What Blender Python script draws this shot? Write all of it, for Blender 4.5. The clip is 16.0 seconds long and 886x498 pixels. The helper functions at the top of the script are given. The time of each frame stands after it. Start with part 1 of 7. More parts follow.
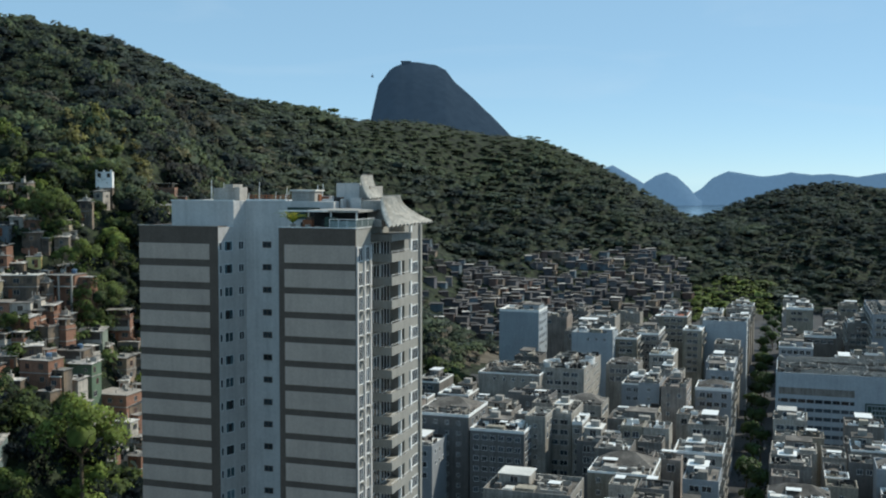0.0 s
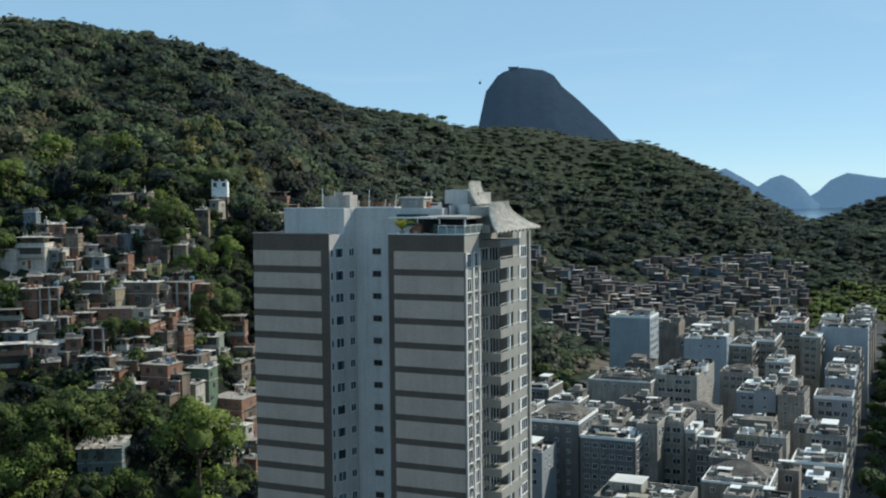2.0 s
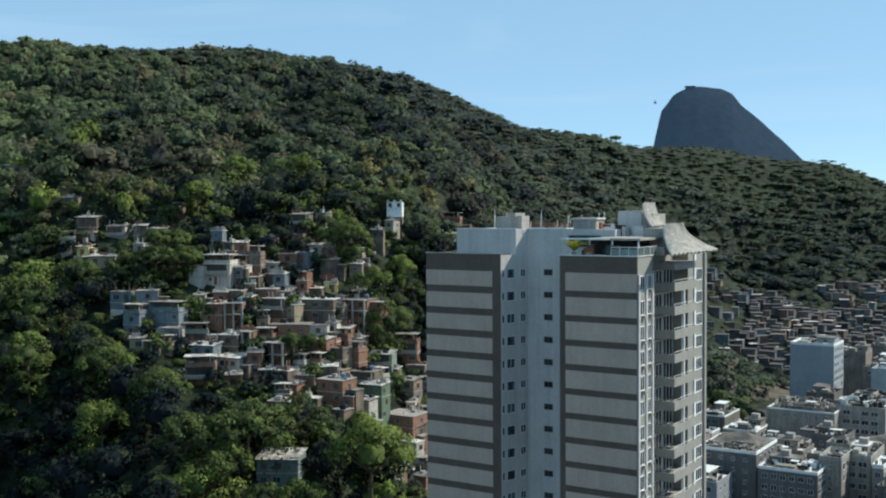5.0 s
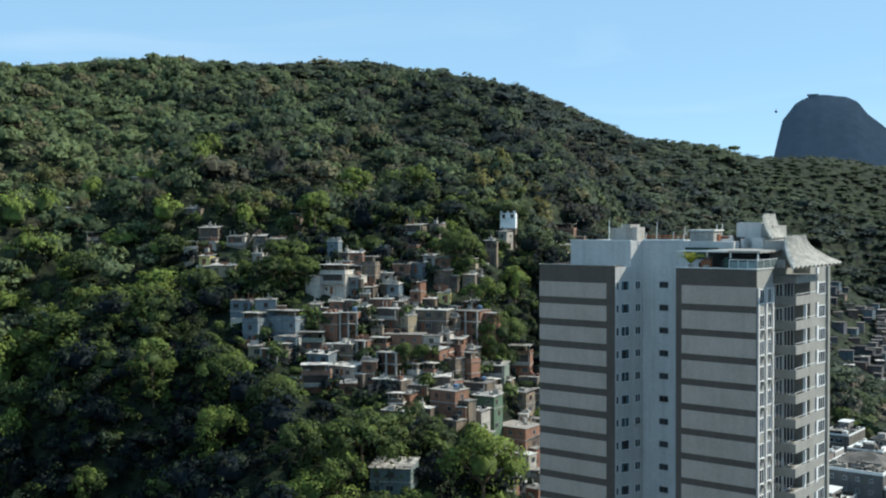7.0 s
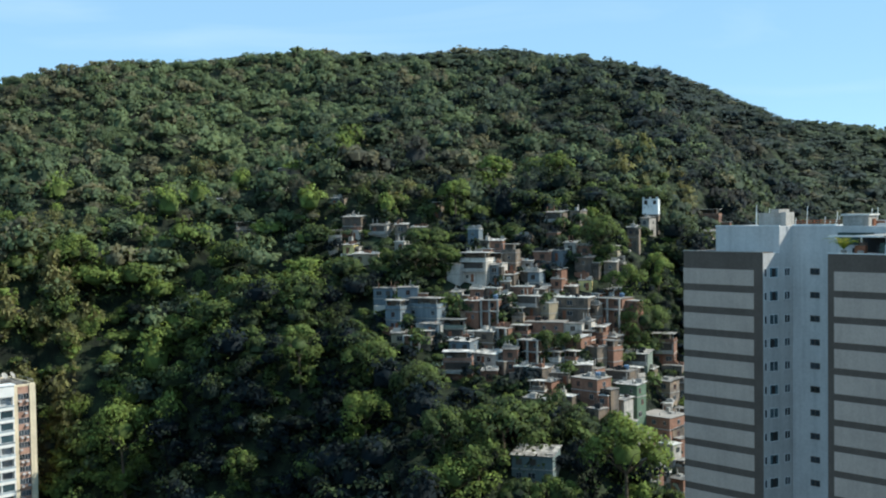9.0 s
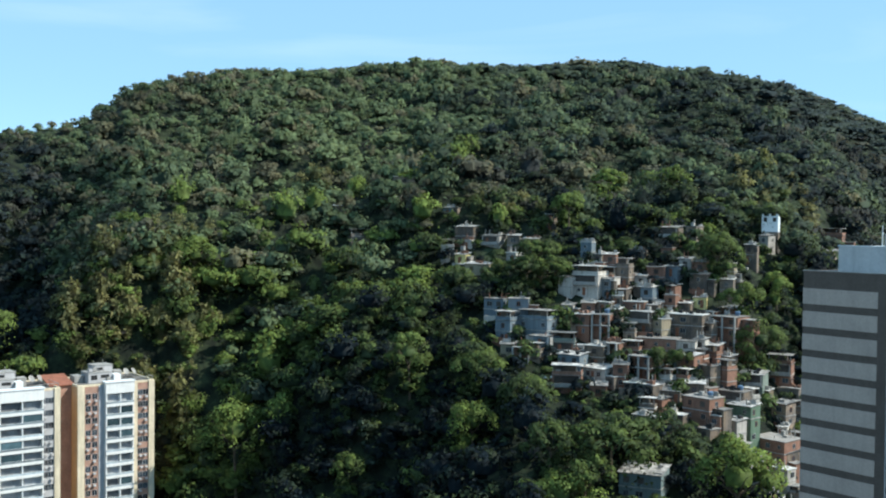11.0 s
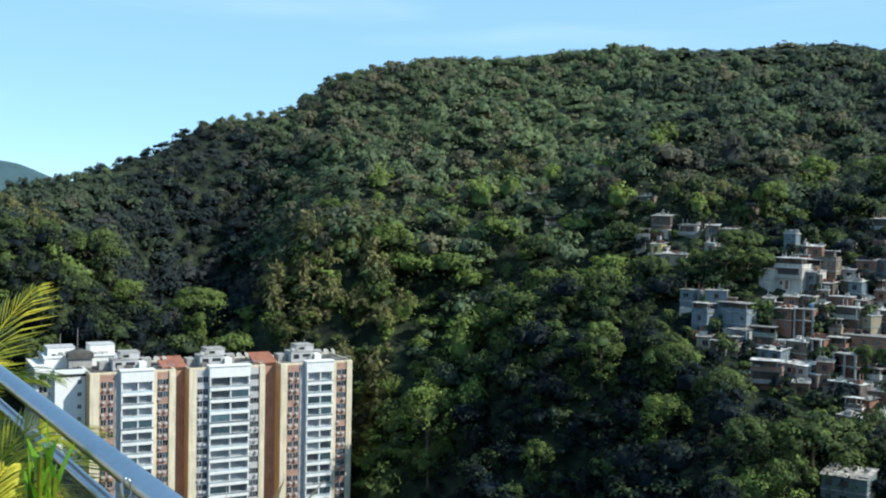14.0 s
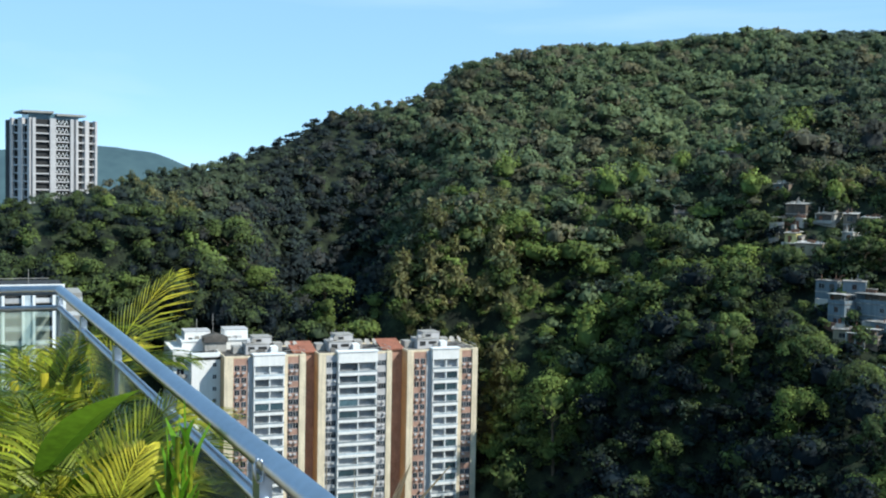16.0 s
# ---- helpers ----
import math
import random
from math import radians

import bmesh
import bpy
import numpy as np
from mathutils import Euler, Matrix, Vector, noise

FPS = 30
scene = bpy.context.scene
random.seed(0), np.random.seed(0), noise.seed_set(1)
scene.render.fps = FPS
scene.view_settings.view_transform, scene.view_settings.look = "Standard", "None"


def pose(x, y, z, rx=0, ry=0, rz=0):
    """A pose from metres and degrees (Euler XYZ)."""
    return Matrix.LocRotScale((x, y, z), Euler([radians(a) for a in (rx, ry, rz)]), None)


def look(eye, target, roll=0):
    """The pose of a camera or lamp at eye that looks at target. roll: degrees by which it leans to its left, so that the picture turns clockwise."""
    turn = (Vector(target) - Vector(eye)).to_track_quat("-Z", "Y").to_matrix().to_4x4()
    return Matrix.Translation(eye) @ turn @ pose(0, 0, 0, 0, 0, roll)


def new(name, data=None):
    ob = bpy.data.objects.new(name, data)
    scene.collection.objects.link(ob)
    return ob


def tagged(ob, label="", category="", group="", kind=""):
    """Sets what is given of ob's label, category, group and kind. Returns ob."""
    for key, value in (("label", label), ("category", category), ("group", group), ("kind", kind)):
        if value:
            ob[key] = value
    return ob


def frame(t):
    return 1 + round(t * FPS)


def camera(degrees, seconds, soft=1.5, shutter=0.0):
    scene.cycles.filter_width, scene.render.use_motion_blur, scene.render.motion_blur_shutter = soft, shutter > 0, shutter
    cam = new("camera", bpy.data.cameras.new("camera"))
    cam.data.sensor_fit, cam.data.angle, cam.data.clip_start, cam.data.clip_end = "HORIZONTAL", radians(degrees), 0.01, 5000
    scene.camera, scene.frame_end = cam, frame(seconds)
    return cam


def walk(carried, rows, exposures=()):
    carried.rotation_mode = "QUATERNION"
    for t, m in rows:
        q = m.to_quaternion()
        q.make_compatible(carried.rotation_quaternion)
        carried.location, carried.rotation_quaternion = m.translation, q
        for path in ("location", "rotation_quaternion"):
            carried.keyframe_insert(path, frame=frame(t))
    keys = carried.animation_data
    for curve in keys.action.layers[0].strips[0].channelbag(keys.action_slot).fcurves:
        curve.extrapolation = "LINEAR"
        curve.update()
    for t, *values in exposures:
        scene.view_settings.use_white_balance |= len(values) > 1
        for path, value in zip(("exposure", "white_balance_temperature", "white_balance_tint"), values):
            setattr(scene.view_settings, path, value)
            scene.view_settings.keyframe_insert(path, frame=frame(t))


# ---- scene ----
EYE = 100.0  # the roof terrace stands high over the streets, whose ground is z = 0
cam = camera(44.61, 16.0, soft=2.1)
# seconds, yaw to the left, pitch, roll: the camera turns where it stands
ROWS = [
    (0.0, 0.000, -3.600, -0.120),
    (0.5, 1.435, -3.309, -0.039),
    (1.0, 3.005, -3.254, 0.150),
    (1.5, 4.552, -3.184, 0.361),
    (2.0, 5.720, -3.258, 0.562),
    (2.5, 7.111, -3.093, 0.580),
    (3.0, 8.630, -3.422, 0.605),
    (3.5, 9.914, -3.103, 0.288),
    (4.0, 11.584, -2.957, 0.082),
    (4.5, 13.230, -2.422, 0.231),
    (7.0, 20.832, -1.464, 0.230),
    (7.5, 22.416, -1.479, 0.389),
    (8.0, 24.363, -1.706, 0.427),
    (8.5, 26.241, -1.888, 0.550),
    (9.0, 28.257, -2.054, 0.834),
    (9.5, 30.018, -1.963, 0.606),
    (12.0, 37.356, -1.713, -1.239),
    (12.5, 39.232, -2.064, -1.341),
    (13.0, 40.914, -2.033, -1.324),
    (13.5, 42.655, -1.993, -1.439),
    (14.0, 44.515, -2.291, -1.220),
    (14.5, 46.284, -2.607, -0.958),
    (15.0, 47.781, -2.781, -0.815),
    (15.5, 49.357, -2.833, -1.037),
    (16.0, 51.187, -3.052, -1.139),
]
walk(cam, [(t, pose(0, 0, EYE, 90 + pitch, roll, yaw)) for t, yaw, pitch, roll in ROWS],
     [(0.0, -0.04, 6700, 5), (4.0, 0.06, 6650, 5), (7.0, 0.29, 6550, 5), (9.5, 0.39, 6350, 4), (12.0, 0.47, 6150, 4), (16.0, 0.38, 6100, 5)])

# ---- sky and sun ----
SUN_AZ, SUN_EL = 64.0, 43.0  # degrees to the right of the first view, and above the horizon
world = bpy.data.worlds.new("sky")
scene.world = world
world.use_nodes = True
wn = world.node_tree.nodes
sky = wn.new("ShaderNodeTexSky")
sky.sky_type = "NISHITA"
sky.sun_disc = False
sky.sun_elevation = radians(SUN_EL)
sky.sun_rotation = radians(SUN_AZ)
sky.altitude = 100
sky.air_density, sky.dust_density, sky.ozone_density = 0.5, 0.0, 3.0
wn["Background"].inputs["Strength"].default_value = 0.178
air = wn.new("ShaderNodeMix")  # sea air: a little less red than the clear-sky model
air.data_type, air.blend_type = "RGBA", "MULTIPLY"
air.inputs["Factor"].default_value = 1.0
air.inputs["B"].default_value = (1.06, 1.06, 0.96, 1)
world.node_tree.links.new(sky.outputs[0], air.inputs["A"])
veil = wn.new("ShaderNodeMix")  # thin even haze over the whole sky
veil.data_type = "RGBA"
veil.inputs["Factor"].default_value = 0.7
veil.inputs["B"].default_value = (1.8, 3.14, 4.55, 1)
world.node_tree.links.new(air.outputs["Result"], veil.inputs["A"])
# faint high cloud in long wisps
way = wn.new("ShaderNodeTexCoord")
stretch = wn.new("ShaderNodeMapping")
stretch.inputs["Scale"].default_value = (1.2, 1.2, 7.0)
wisp = wn.new("ShaderNodeTexNoise")
wisp.inputs["Scale"].default_value, wisp.inputs["Detail"].default_value, wisp.inputs["Distortion"].default_value = 2.2, 7, 0.6
thin = wn.new("ShaderNodeMapRange")
thin.inputs["From Min"].default_value, thin.inputs["From Max"].default_value, thin.inputs["To Max"].default_value = 0.52, 0.8, 0.3
cloud = wn.new("ShaderNodeMix")
cloud.data_type = "RGBA"
cloud.inputs["B"].default_value = (3.6, 4.4, 5.4, 1)
world.node_tree.links.new(way.outputs["Generated"], stretch.inputs["Vector"])
world.node_tree.links.new(stretch.outputs[0], wisp.inputs["Vector"])
world.node_tree.links.new(wisp.outputs[0], thin.inputs["Value"])
world.node_tree.links.new(thin.outputs[0], cloud.inputs["Factor"])
world.node_tree.links.new(veil.outputs["Result"], cloud.inputs["A"])
world.node_tree.links.new(cloud.outputs["Result"], wn["Background"].inputs["Color"])
sun = new("sun", bpy.data.lights.new("sun", "SUN"))
sun.data.energy, sun.data.angle, sun.data.color = 4.6, radians(0.53), (1.0, 0.96, 0.885)
sun.matrix_world = look((math.sin(radians(SUN_AZ)) * 300, math.cos(radians(SUN_AZ)) * 300, EYE + 300 * math.tan(radians(SUN_EL))), (0, 0, EYE))

# ---- materials ----
def material(name, base, rough=0.8, vary=0.25, scale=1.0, bump=0.0, tint=None, metal=0.0, per_object=0.0, streaks=0.0, attr=False, island=0.0, through_light=0.0, spec=0.3, leafy=False):
    """Base colour broken by noise at two scales, stains, and a small relief."""
    m = bpy.data.materials.new(name)
    m.use_nodes = True
    nt = m.node_tree
    n, l = nt.nodes, nt.links
    b = n["Principled BSDF"]
    b.inputs["Roughness"].default_value = rough
    b.inputs["Metallic"].default_value = metal
    b.inputs["Specular IOR Level"].default_value = spec
    geo = n.new("ShaderNodeNewGeometry")
    big = n.new("ShaderNodeTexNoise")
    big.inputs["Scale"].default_value = scale
    big.inputs["Detail"].default_value = 5
    fine = n.new("ShaderNodeTexNoise")
    fine.inputs["Scale"].default_value = scale * 9
    fine.inputs["Detail"].default_value = 3
    mapping = n.new("ShaderNodeMapping")
    l.new(geo.outputs["Position"], mapping.inputs["Vector"])
    l.new(mapping.outputs[0], big.inputs["Vector"])
    l.new(mapping.outputs[0], fine.inputs["Vector"])
    add = n.new("ShaderNodeMath")
    add.operation = "ADD"
    l.new(big.outputs[0], add.inputs[0])
    l.new(fine.outputs[0], add.inputs[1])
    ramp = n.new("ShaderNodeMapRange")
    ramp.inputs["From Min"].default_value, ramp.inputs["From Max"].default_value = 0.7, 1.3
    ramp.inputs["To Min"].default_value, ramp.inputs["To Max"].default_value = 1 - vary, 1 + vary
    l.new(add.outputs[0], ramp.inputs["Value"])
    value = ramp.outputs[0]

    def times(a, c):
        k = n.new("ShaderNodeMath")
        k.operation = "MULTIPLY"
        l.new(a, k.inputs[0])
        l.new(c, k.inputs[1])
        return k.outputs[0]

    def spread(source, amount):
        r = n.new("ShaderNodeMapRange")
        r.inputs["To Min"].default_value, r.inputs["To Max"].default_value = 1 - amount, 1 + amount
        l.new(source, r.inputs["Value"])
        return r.outputs[0]

    if streaks:
        sm = n.new("ShaderNodeMapping")
        sm.inputs["Scale"].default_value = (1.6, 1.6, 0.12)
        st = n.new("ShaderNodeTexNoise")
        st.inputs["Scale"].default_value = 1.0
        st.inputs["Detail"].default_value = 6
        l.new(geo.outputs["Position"], sm.inputs["Vector"])
        l.new(sm.outputs[0], st.inputs["Vector"])
        r = n.new("ShaderNodeMapRange")
        r.inputs["From Min"].default_value, r.inputs["From Max"].default_value = 0.42, 0.75
        r.inputs["To Min"].default_value, r.inputs["To Max"].default_value = 1.0, 1 - streaks
        l.new(st.outputs[0], r.inputs["Value"])
        value = times(value, r.outputs[0])
    if per_object:
        oi = n.new("ShaderNodeObjectInfo")
        value = times(value, spread(oi.outputs["Random"], per_object))
    if island:
        value = times(value, spread(geo.outputs["Random Per Island"], island))
    rgb = n.new("ShaderNodeRGB")
    rgb.outputs[0].default_value = (*base, 1)
    colour = rgb.outputs[0]
    if tint is not None:
        mix = n.new("ShaderNodeMix")
        mix.data_type = "RGBA"
        l.new(rgb.outputs[0], mix.inputs["A"])
        mix.inputs["B"].default_value = (*tint, 1)
        if attr:
            at = n.new("ShaderNodeAttribute")
            at.attribute_name = "species"
            l.new(at.outputs["Fac"], mix.inputs["Factor"])
        else:
            r2 = n.new("ShaderNodeMapRange")
            r2.inputs["From Min"].default_value, r2.inputs["From Max"].default_value = 0.4, 0.62
            l.new(big.outputs[0], r2.inputs["Value"])
            l.new(r2.outputs[0], mix.inputs["Factor"])
        colour = mix.outputs["Result"]
    mul = n.new("ShaderNodeVectorMath")
    mul.operation = "SCALE"
    l.new(colour, mul.inputs[0])
    l.new(value, mul.inputs["Scale"])
    l.new(mul.outputs[0], b.inputs["Base Color"])
    if bump:
        bm_ = n.new("ShaderNodeBump")
        bm_.inputs["Strength"].default_value = bump
        bm_.inputs["Distance"].default_value = 0.1
        l.new(add.outputs[0], bm_.inputs["Height"])
        l.new(bm_.outputs[0], b.inputs["Normal"])
    if leafy:
        # leaves of a clump turn outward together
        ow = n.new("ShaderNodeAttribute")
        ow.attribute_name = "outward"
        l.new(ow.outputs["Vector"], b.inputs["Normal"])
    if through_light:
        tr = n.new("ShaderNodeBsdfTranslucent")
        l.new(mul.outputs[0], tr.inputs["Color"])
        ms = n.new("ShaderNodeMixShader")
        ms.inputs[0].default_value = through_light
        l.new(b.outputs[0], ms.inputs[1])
        l.new(tr.outputs[0], ms.inputs[2])
        l.new(ms.outputs[0], n["Material Output"].inputs["Surface"])
    return m


def glass_material(name, base, rough=0.08):
    m = material(name, base, rough, 0.3, 0.5, per_object=0.6, spec=0.5)
    return m


def haze_glow_material(name, base, glow, strength):
    """Far mountains: haze of some kilometres of bright sea air, put in as emission."""
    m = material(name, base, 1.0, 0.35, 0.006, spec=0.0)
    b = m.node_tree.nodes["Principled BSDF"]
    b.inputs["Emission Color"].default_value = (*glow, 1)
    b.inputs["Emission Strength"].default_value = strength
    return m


M = {}
# undergrowth colour near black, to read as shaded ground between trees
M["soil"] = material("soil_and_undergrowth", (0.009, 0.014, 0.007), 0.95, 0.8, 0.25, 1.0, tint=(0.022, 0.030, 0.013))
M["asphalt"] = material("asphalt", (0.05, 0.05, 0.052), 0.9, 0.3, 0.1, 0.1)
M["bay"] = material("bay_water", (0.03, 0.06, 0.085), 0.18, 0.2, 0.02, 0.3, spec=0.5)
M["rock"] = material("bare_rock", (0.14, 0.12, 0.095), 0.95, 0.4, 0.15, 0.6, tint=(0.07, 0.06, 0.045))
# dark end of the near leaves is bluish, like foliage in shade
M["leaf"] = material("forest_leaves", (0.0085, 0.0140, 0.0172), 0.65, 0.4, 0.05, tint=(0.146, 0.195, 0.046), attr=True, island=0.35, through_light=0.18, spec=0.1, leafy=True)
# farther leaves paler and bluer: distance haze put into the base colours
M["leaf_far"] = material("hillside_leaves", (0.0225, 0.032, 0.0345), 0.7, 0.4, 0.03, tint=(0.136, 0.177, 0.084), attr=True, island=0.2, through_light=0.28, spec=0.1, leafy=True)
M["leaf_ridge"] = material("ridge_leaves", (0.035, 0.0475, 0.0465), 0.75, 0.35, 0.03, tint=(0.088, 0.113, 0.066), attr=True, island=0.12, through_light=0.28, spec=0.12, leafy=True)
M["leaf_dry"] = material("greyish_dry_leaves", (0.040, 0.043, 0.041), 0.7, 0.4, 0.03, tint=(0.172, 0.165, 0.095), attr=True, island=0.2, through_light=0.28, spec=0.1, leafy=True)
M["bamboo"] = material("bamboo_leaves", (0.10, 0.115, 0.035), 0.6, 0.3, 0.05, tint=(0.25, 0.23, 0.095), attr=True, island=0.3, through_light=0.3, spec=0.2, leafy=True)
M["trunk"] = material("bark", (0.12, 0.09, 0.06), 0.95, 0.3, 3.0, 0.4)
M["panel_white"] = material("panel_render", (0.485, 0.38, 0.31), 0.85, 0.10, 0.35, streaks=0.10, per_object=0.03)
M["tower_grey"] = material("dark_grey_render", (0.125, 0.095, 0.075), 0.85, 0.15, 0.4, streaks=0.12)
M["tower_side"] = material("greyish_render", (0.30, 0.29, 0.262), 0.85, 0.12, 0.4, streaks=0.15)
M["white_wall"] = material("white_painted_wall", (0.55, 0.525, 0.50), 0.8, 0.10, 0.3, streaks=0.18)
M["white_paint"] = material("white_paint", (0.78, 0.78, 0.76), 0.6, 0.08, 0.8, streaks=0.1)
M["city_a"] = material("pale_render", (0.31, 0.288, 0.255), 0.85, 0.3, 0.25, streaks=0.45, per_object=0.22)
M["city_b"] = material("beige_render", (0.275, 0.245, 0.195), 0.85, 0.3, 0.25, streaks=0.45, per_object=0.22)
M["city_c"] = material("grey_render", (0.19, 0.175, 0.158), 0.85, 0.3, 0.25, streaks=0.45, per_object=0.22)
# wall colour darkened for the fronts in shade beside the tower
M["city_f"] = material("dim_bluish_render", (0.15, 0.145, 0.14), 0.85, 0.15, 0.2, streaks=0.3, per_object=0.06)
M["city_d"] = material("bluish_white_render", (0.26, 0.275, 0.29), 0.85, 0.12, 0.2, streaks=0.1, per_object=0.06)
M["city_g"] = material("pale_blue_white_render", (0.32, 0.355, 0.38), 0.85, 0.12, 0.2, streaks=0.12, per_object=0.05)
M["city_e"] = material("pinkish_render", (0.24, 0.202, 0.175), 0.85, 0.3, 0.25, streaks=0.45, per_object=0.22)
M["roof_dark"] = material("weathered_roof", (0.095, 0.086, 0.076), 0.9, 0.4, 0.3, per_object=0.4, tint=(0.14, 0.125, 0.11))
M["roof_pale"] = material("pale_roof", (0.52, 0.50, 0.46), 0.6, 0.2, 0.3, per_object=0.25)
M["roof_tile"] = material("clay_tile_roof", (0.26, 0.10, 0.06), 0.85, 0.3, 0.6)
M["pane"] = glass_material("window_glass", (0.035, 0.045, 0.055))
M["pane_blue"] = glass_material("bluish_glass", (0.08, 0.13, 0.15), 0.15)
# indoor shade of rooms and gaps, put into a near-black colour
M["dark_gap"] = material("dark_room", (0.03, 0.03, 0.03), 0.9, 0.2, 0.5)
M["metal"] = material("aluminium", (0.40, 0.44, 0.50), 0.36, 0.08, 4.0, metal=1.0)
M["sea_air"] = haze_glow_material("far_mountains", (0.03, 0.045, 0.06), (0.10, 0.19, 0.32), 1.0)
M["sea_air_near"] = haze_glow_material("wooded_far_hill", (0.03, 0.045, 0.04), (0.045, 0.085, 0.12), 1.0)
M["granite"] = haze_glow_material("granite_mountain", (0.015, 0.021, 0.028), (0.02, 0.038, 0.066), 1.0)


# ---- mesh helpers ----
def mesh_object(name, verts, faces, mat, parent=None, smooth=False):
    me = bpy.data.meshes.new(name)
    me.from_pydata([tuple(v) for v in verts], [], faces)
    me.materials.append(mat)
    if smooth:
        me.polygons.foreach_set("use_smooth", [True] * len(me.polygons))
    ob = new(name, me)
    ob.parent = parent
    return ob


def part(name, bm, mat, parent=None, label=""):
    me = bpy.data.meshes.new(name)
    bm.to_mesh(me)
    bm.free()
    me.materials.append(mat)
    ob = new(name, me)
    ob.parent = parent
    return tagged(ob, label)


def box_into(bm, x0, x1, y0, y1, z0, z1):
    vs = [bm.verts.new(p) for p in ((x0, y0, z0), (x1, y0, z0), (x1, y1, z0), (x0, y1, z0), (x0, y0, z1), (x1, y0, z1), (x1, y1, z1), (x0, y1, z1))]
    for q in ((0, 3, 2, 1), (4, 5, 6, 7), (0, 1, 5, 4), (1, 2, 6, 5), (2, 3, 7, 6), (3, 0, 4, 7)):
        bm.faces.new([vs[i] for i in q])


def boxes(name, mat, parent, *dims, label=""):
    bm = bmesh.new()
    for d in dims:
        box_into(bm, *d)
    return part(name, bm, mat, parent, label)


def prism_into(bm, outline, z0, z1):
    """An upright block over an outline given anticlockwise from above."""
    a = [bm.verts.new((x, y, z0)) for x, y in outline]
    b = [bm.verts.new((x, y, z1)) for x, y in outline]
    k = len(outline)
    bm.faces.new(b)
    bm.faces.new(a[::-1])
    for i in range(k):
        j = (i + 1) % k
        bm.faces.new((a[i], a[j], b[j], b[i]))


def again(ob, parent, x=0, y=0, z=0, rz=0, size=(1, 1, 1)):
    """One more piece on the same mesh."""
    o = bpy.data.objects.new(ob.name.split(".")[0], ob.data)
    scene.collection.objects.link(o)
    o.parent = parent
    o.location, o.rotation_euler, o.scale = (x, y, z), (0, 0, rz), size
    return o


def empty(name, label, category, m=None, group="", kind=""):
    e = new(name)
    if m is not None:
        e.matrix_world = m
    return tagged(e, label, category, group, kind)


# the street grid: u runs across the avenue to the right, v along it, away from the camera
GRID = radians(18.0)


def grid_pose(u, v, z, turn=0.0):
    return pose(u * math.cos(GRID) + v * math.sin(GRID), -u * math.sin(GRID) + v * math.cos(GRID), z, 0, 0, -18.0 + turn)


def polar(az, r):
    """Plan place at az degrees to the left of the first view."""
    return -r * math.sin(radians(az)), r * math.cos(radians(az))

# ---- ground: one sheet from the streets over the wooded hills to the horizon ----
FOOT_AZ = [-60, -22, -18, -14, -10, -5, 0, 5, 10, 15, 20, 30, 40, 46, 51, 57, 62, 68, 75, 120]
FOOT_R = [900, 860, 820, 760, 700, 640, 490, 450, 330, 200, 165, 160, 160, 170, 200, 210, 205, 190, 180, 170]
FOOT_Z = [1, 1, 2, 3, 5, 8, 6, 6, 8, 14, 20, 22, 22, 20, 14, 12, 18, 30, 30, 20]
MID_R = [1000, 960, 930, 880, 830, 800, 760, 640, 480, 330, 300, 300, 320, 330, 320, 330, 300, 260, 250, 250]
MID_Z = [40, 50, 44, 40, 42, 50, 56, 62, 76, 86, 90, 88, 86, 80, 70, 62, 62, 66, 66, 50]
CREST_R = [1150, 1150, 1120, 1050, 1000, 1000, 960, 890, 800, 730, 690, 640, 600, 570, 520, 480, 420, 345, 330, 330]
CREST_AZ = [-60, -22, -20, -18, -16, -14, -13, -10, -8, -5, -2, 1, 5, 8.5, 10.6, 12, 14.4, 16.6, 19.3, 22, 24.5, 30, 35, 38.5, 42, 45.5, 49, 50.5, 51.3, 52.6, 56.9, 58.9, 61.3, 64.3, 66.6, 69, 73.5, 120]
CREST_EL = [-1, -0.2, 0.2, 0.0, -0.6, -1.4, -1.7, 0.0, 1.15, 2.5, 2.78, 3.42, 3.55, 4.28, 4.48, 5.1, 6.25, 7.07, 7.6, 8.1, 8.5, 8.42, 8.55, 8.28, 7.92, 7.98, 7.32, 6.88, 6.25, 5.1, 4.45, 3.22, 2.14, 1.36, 1.0, 0.3, -0.5, -2]
PAD = 16.0  # the levelled ground before the apartment towers


def smooth_table(az, xs, ys):
    """Table value, softened over a degree or two."""
    return sum(np.interp(az + d, xs, ys) * w for d, w in ((-1.2, 0.25), (0, 0.5), (1.2, 0.25)))


def wave(x, y, k, seed):
    """Cheap smooth noise for whole arrays, about -1 to 1."""
    total = 0
    for i in range(5):
        a = seed * 1.7 + i * 2.4
        total = total + np.sin((x * np.cos(a) + y * np.sin(a)) * k * (1 + 0.37 * i) + seed * (i + 1))
    return total / 3.2


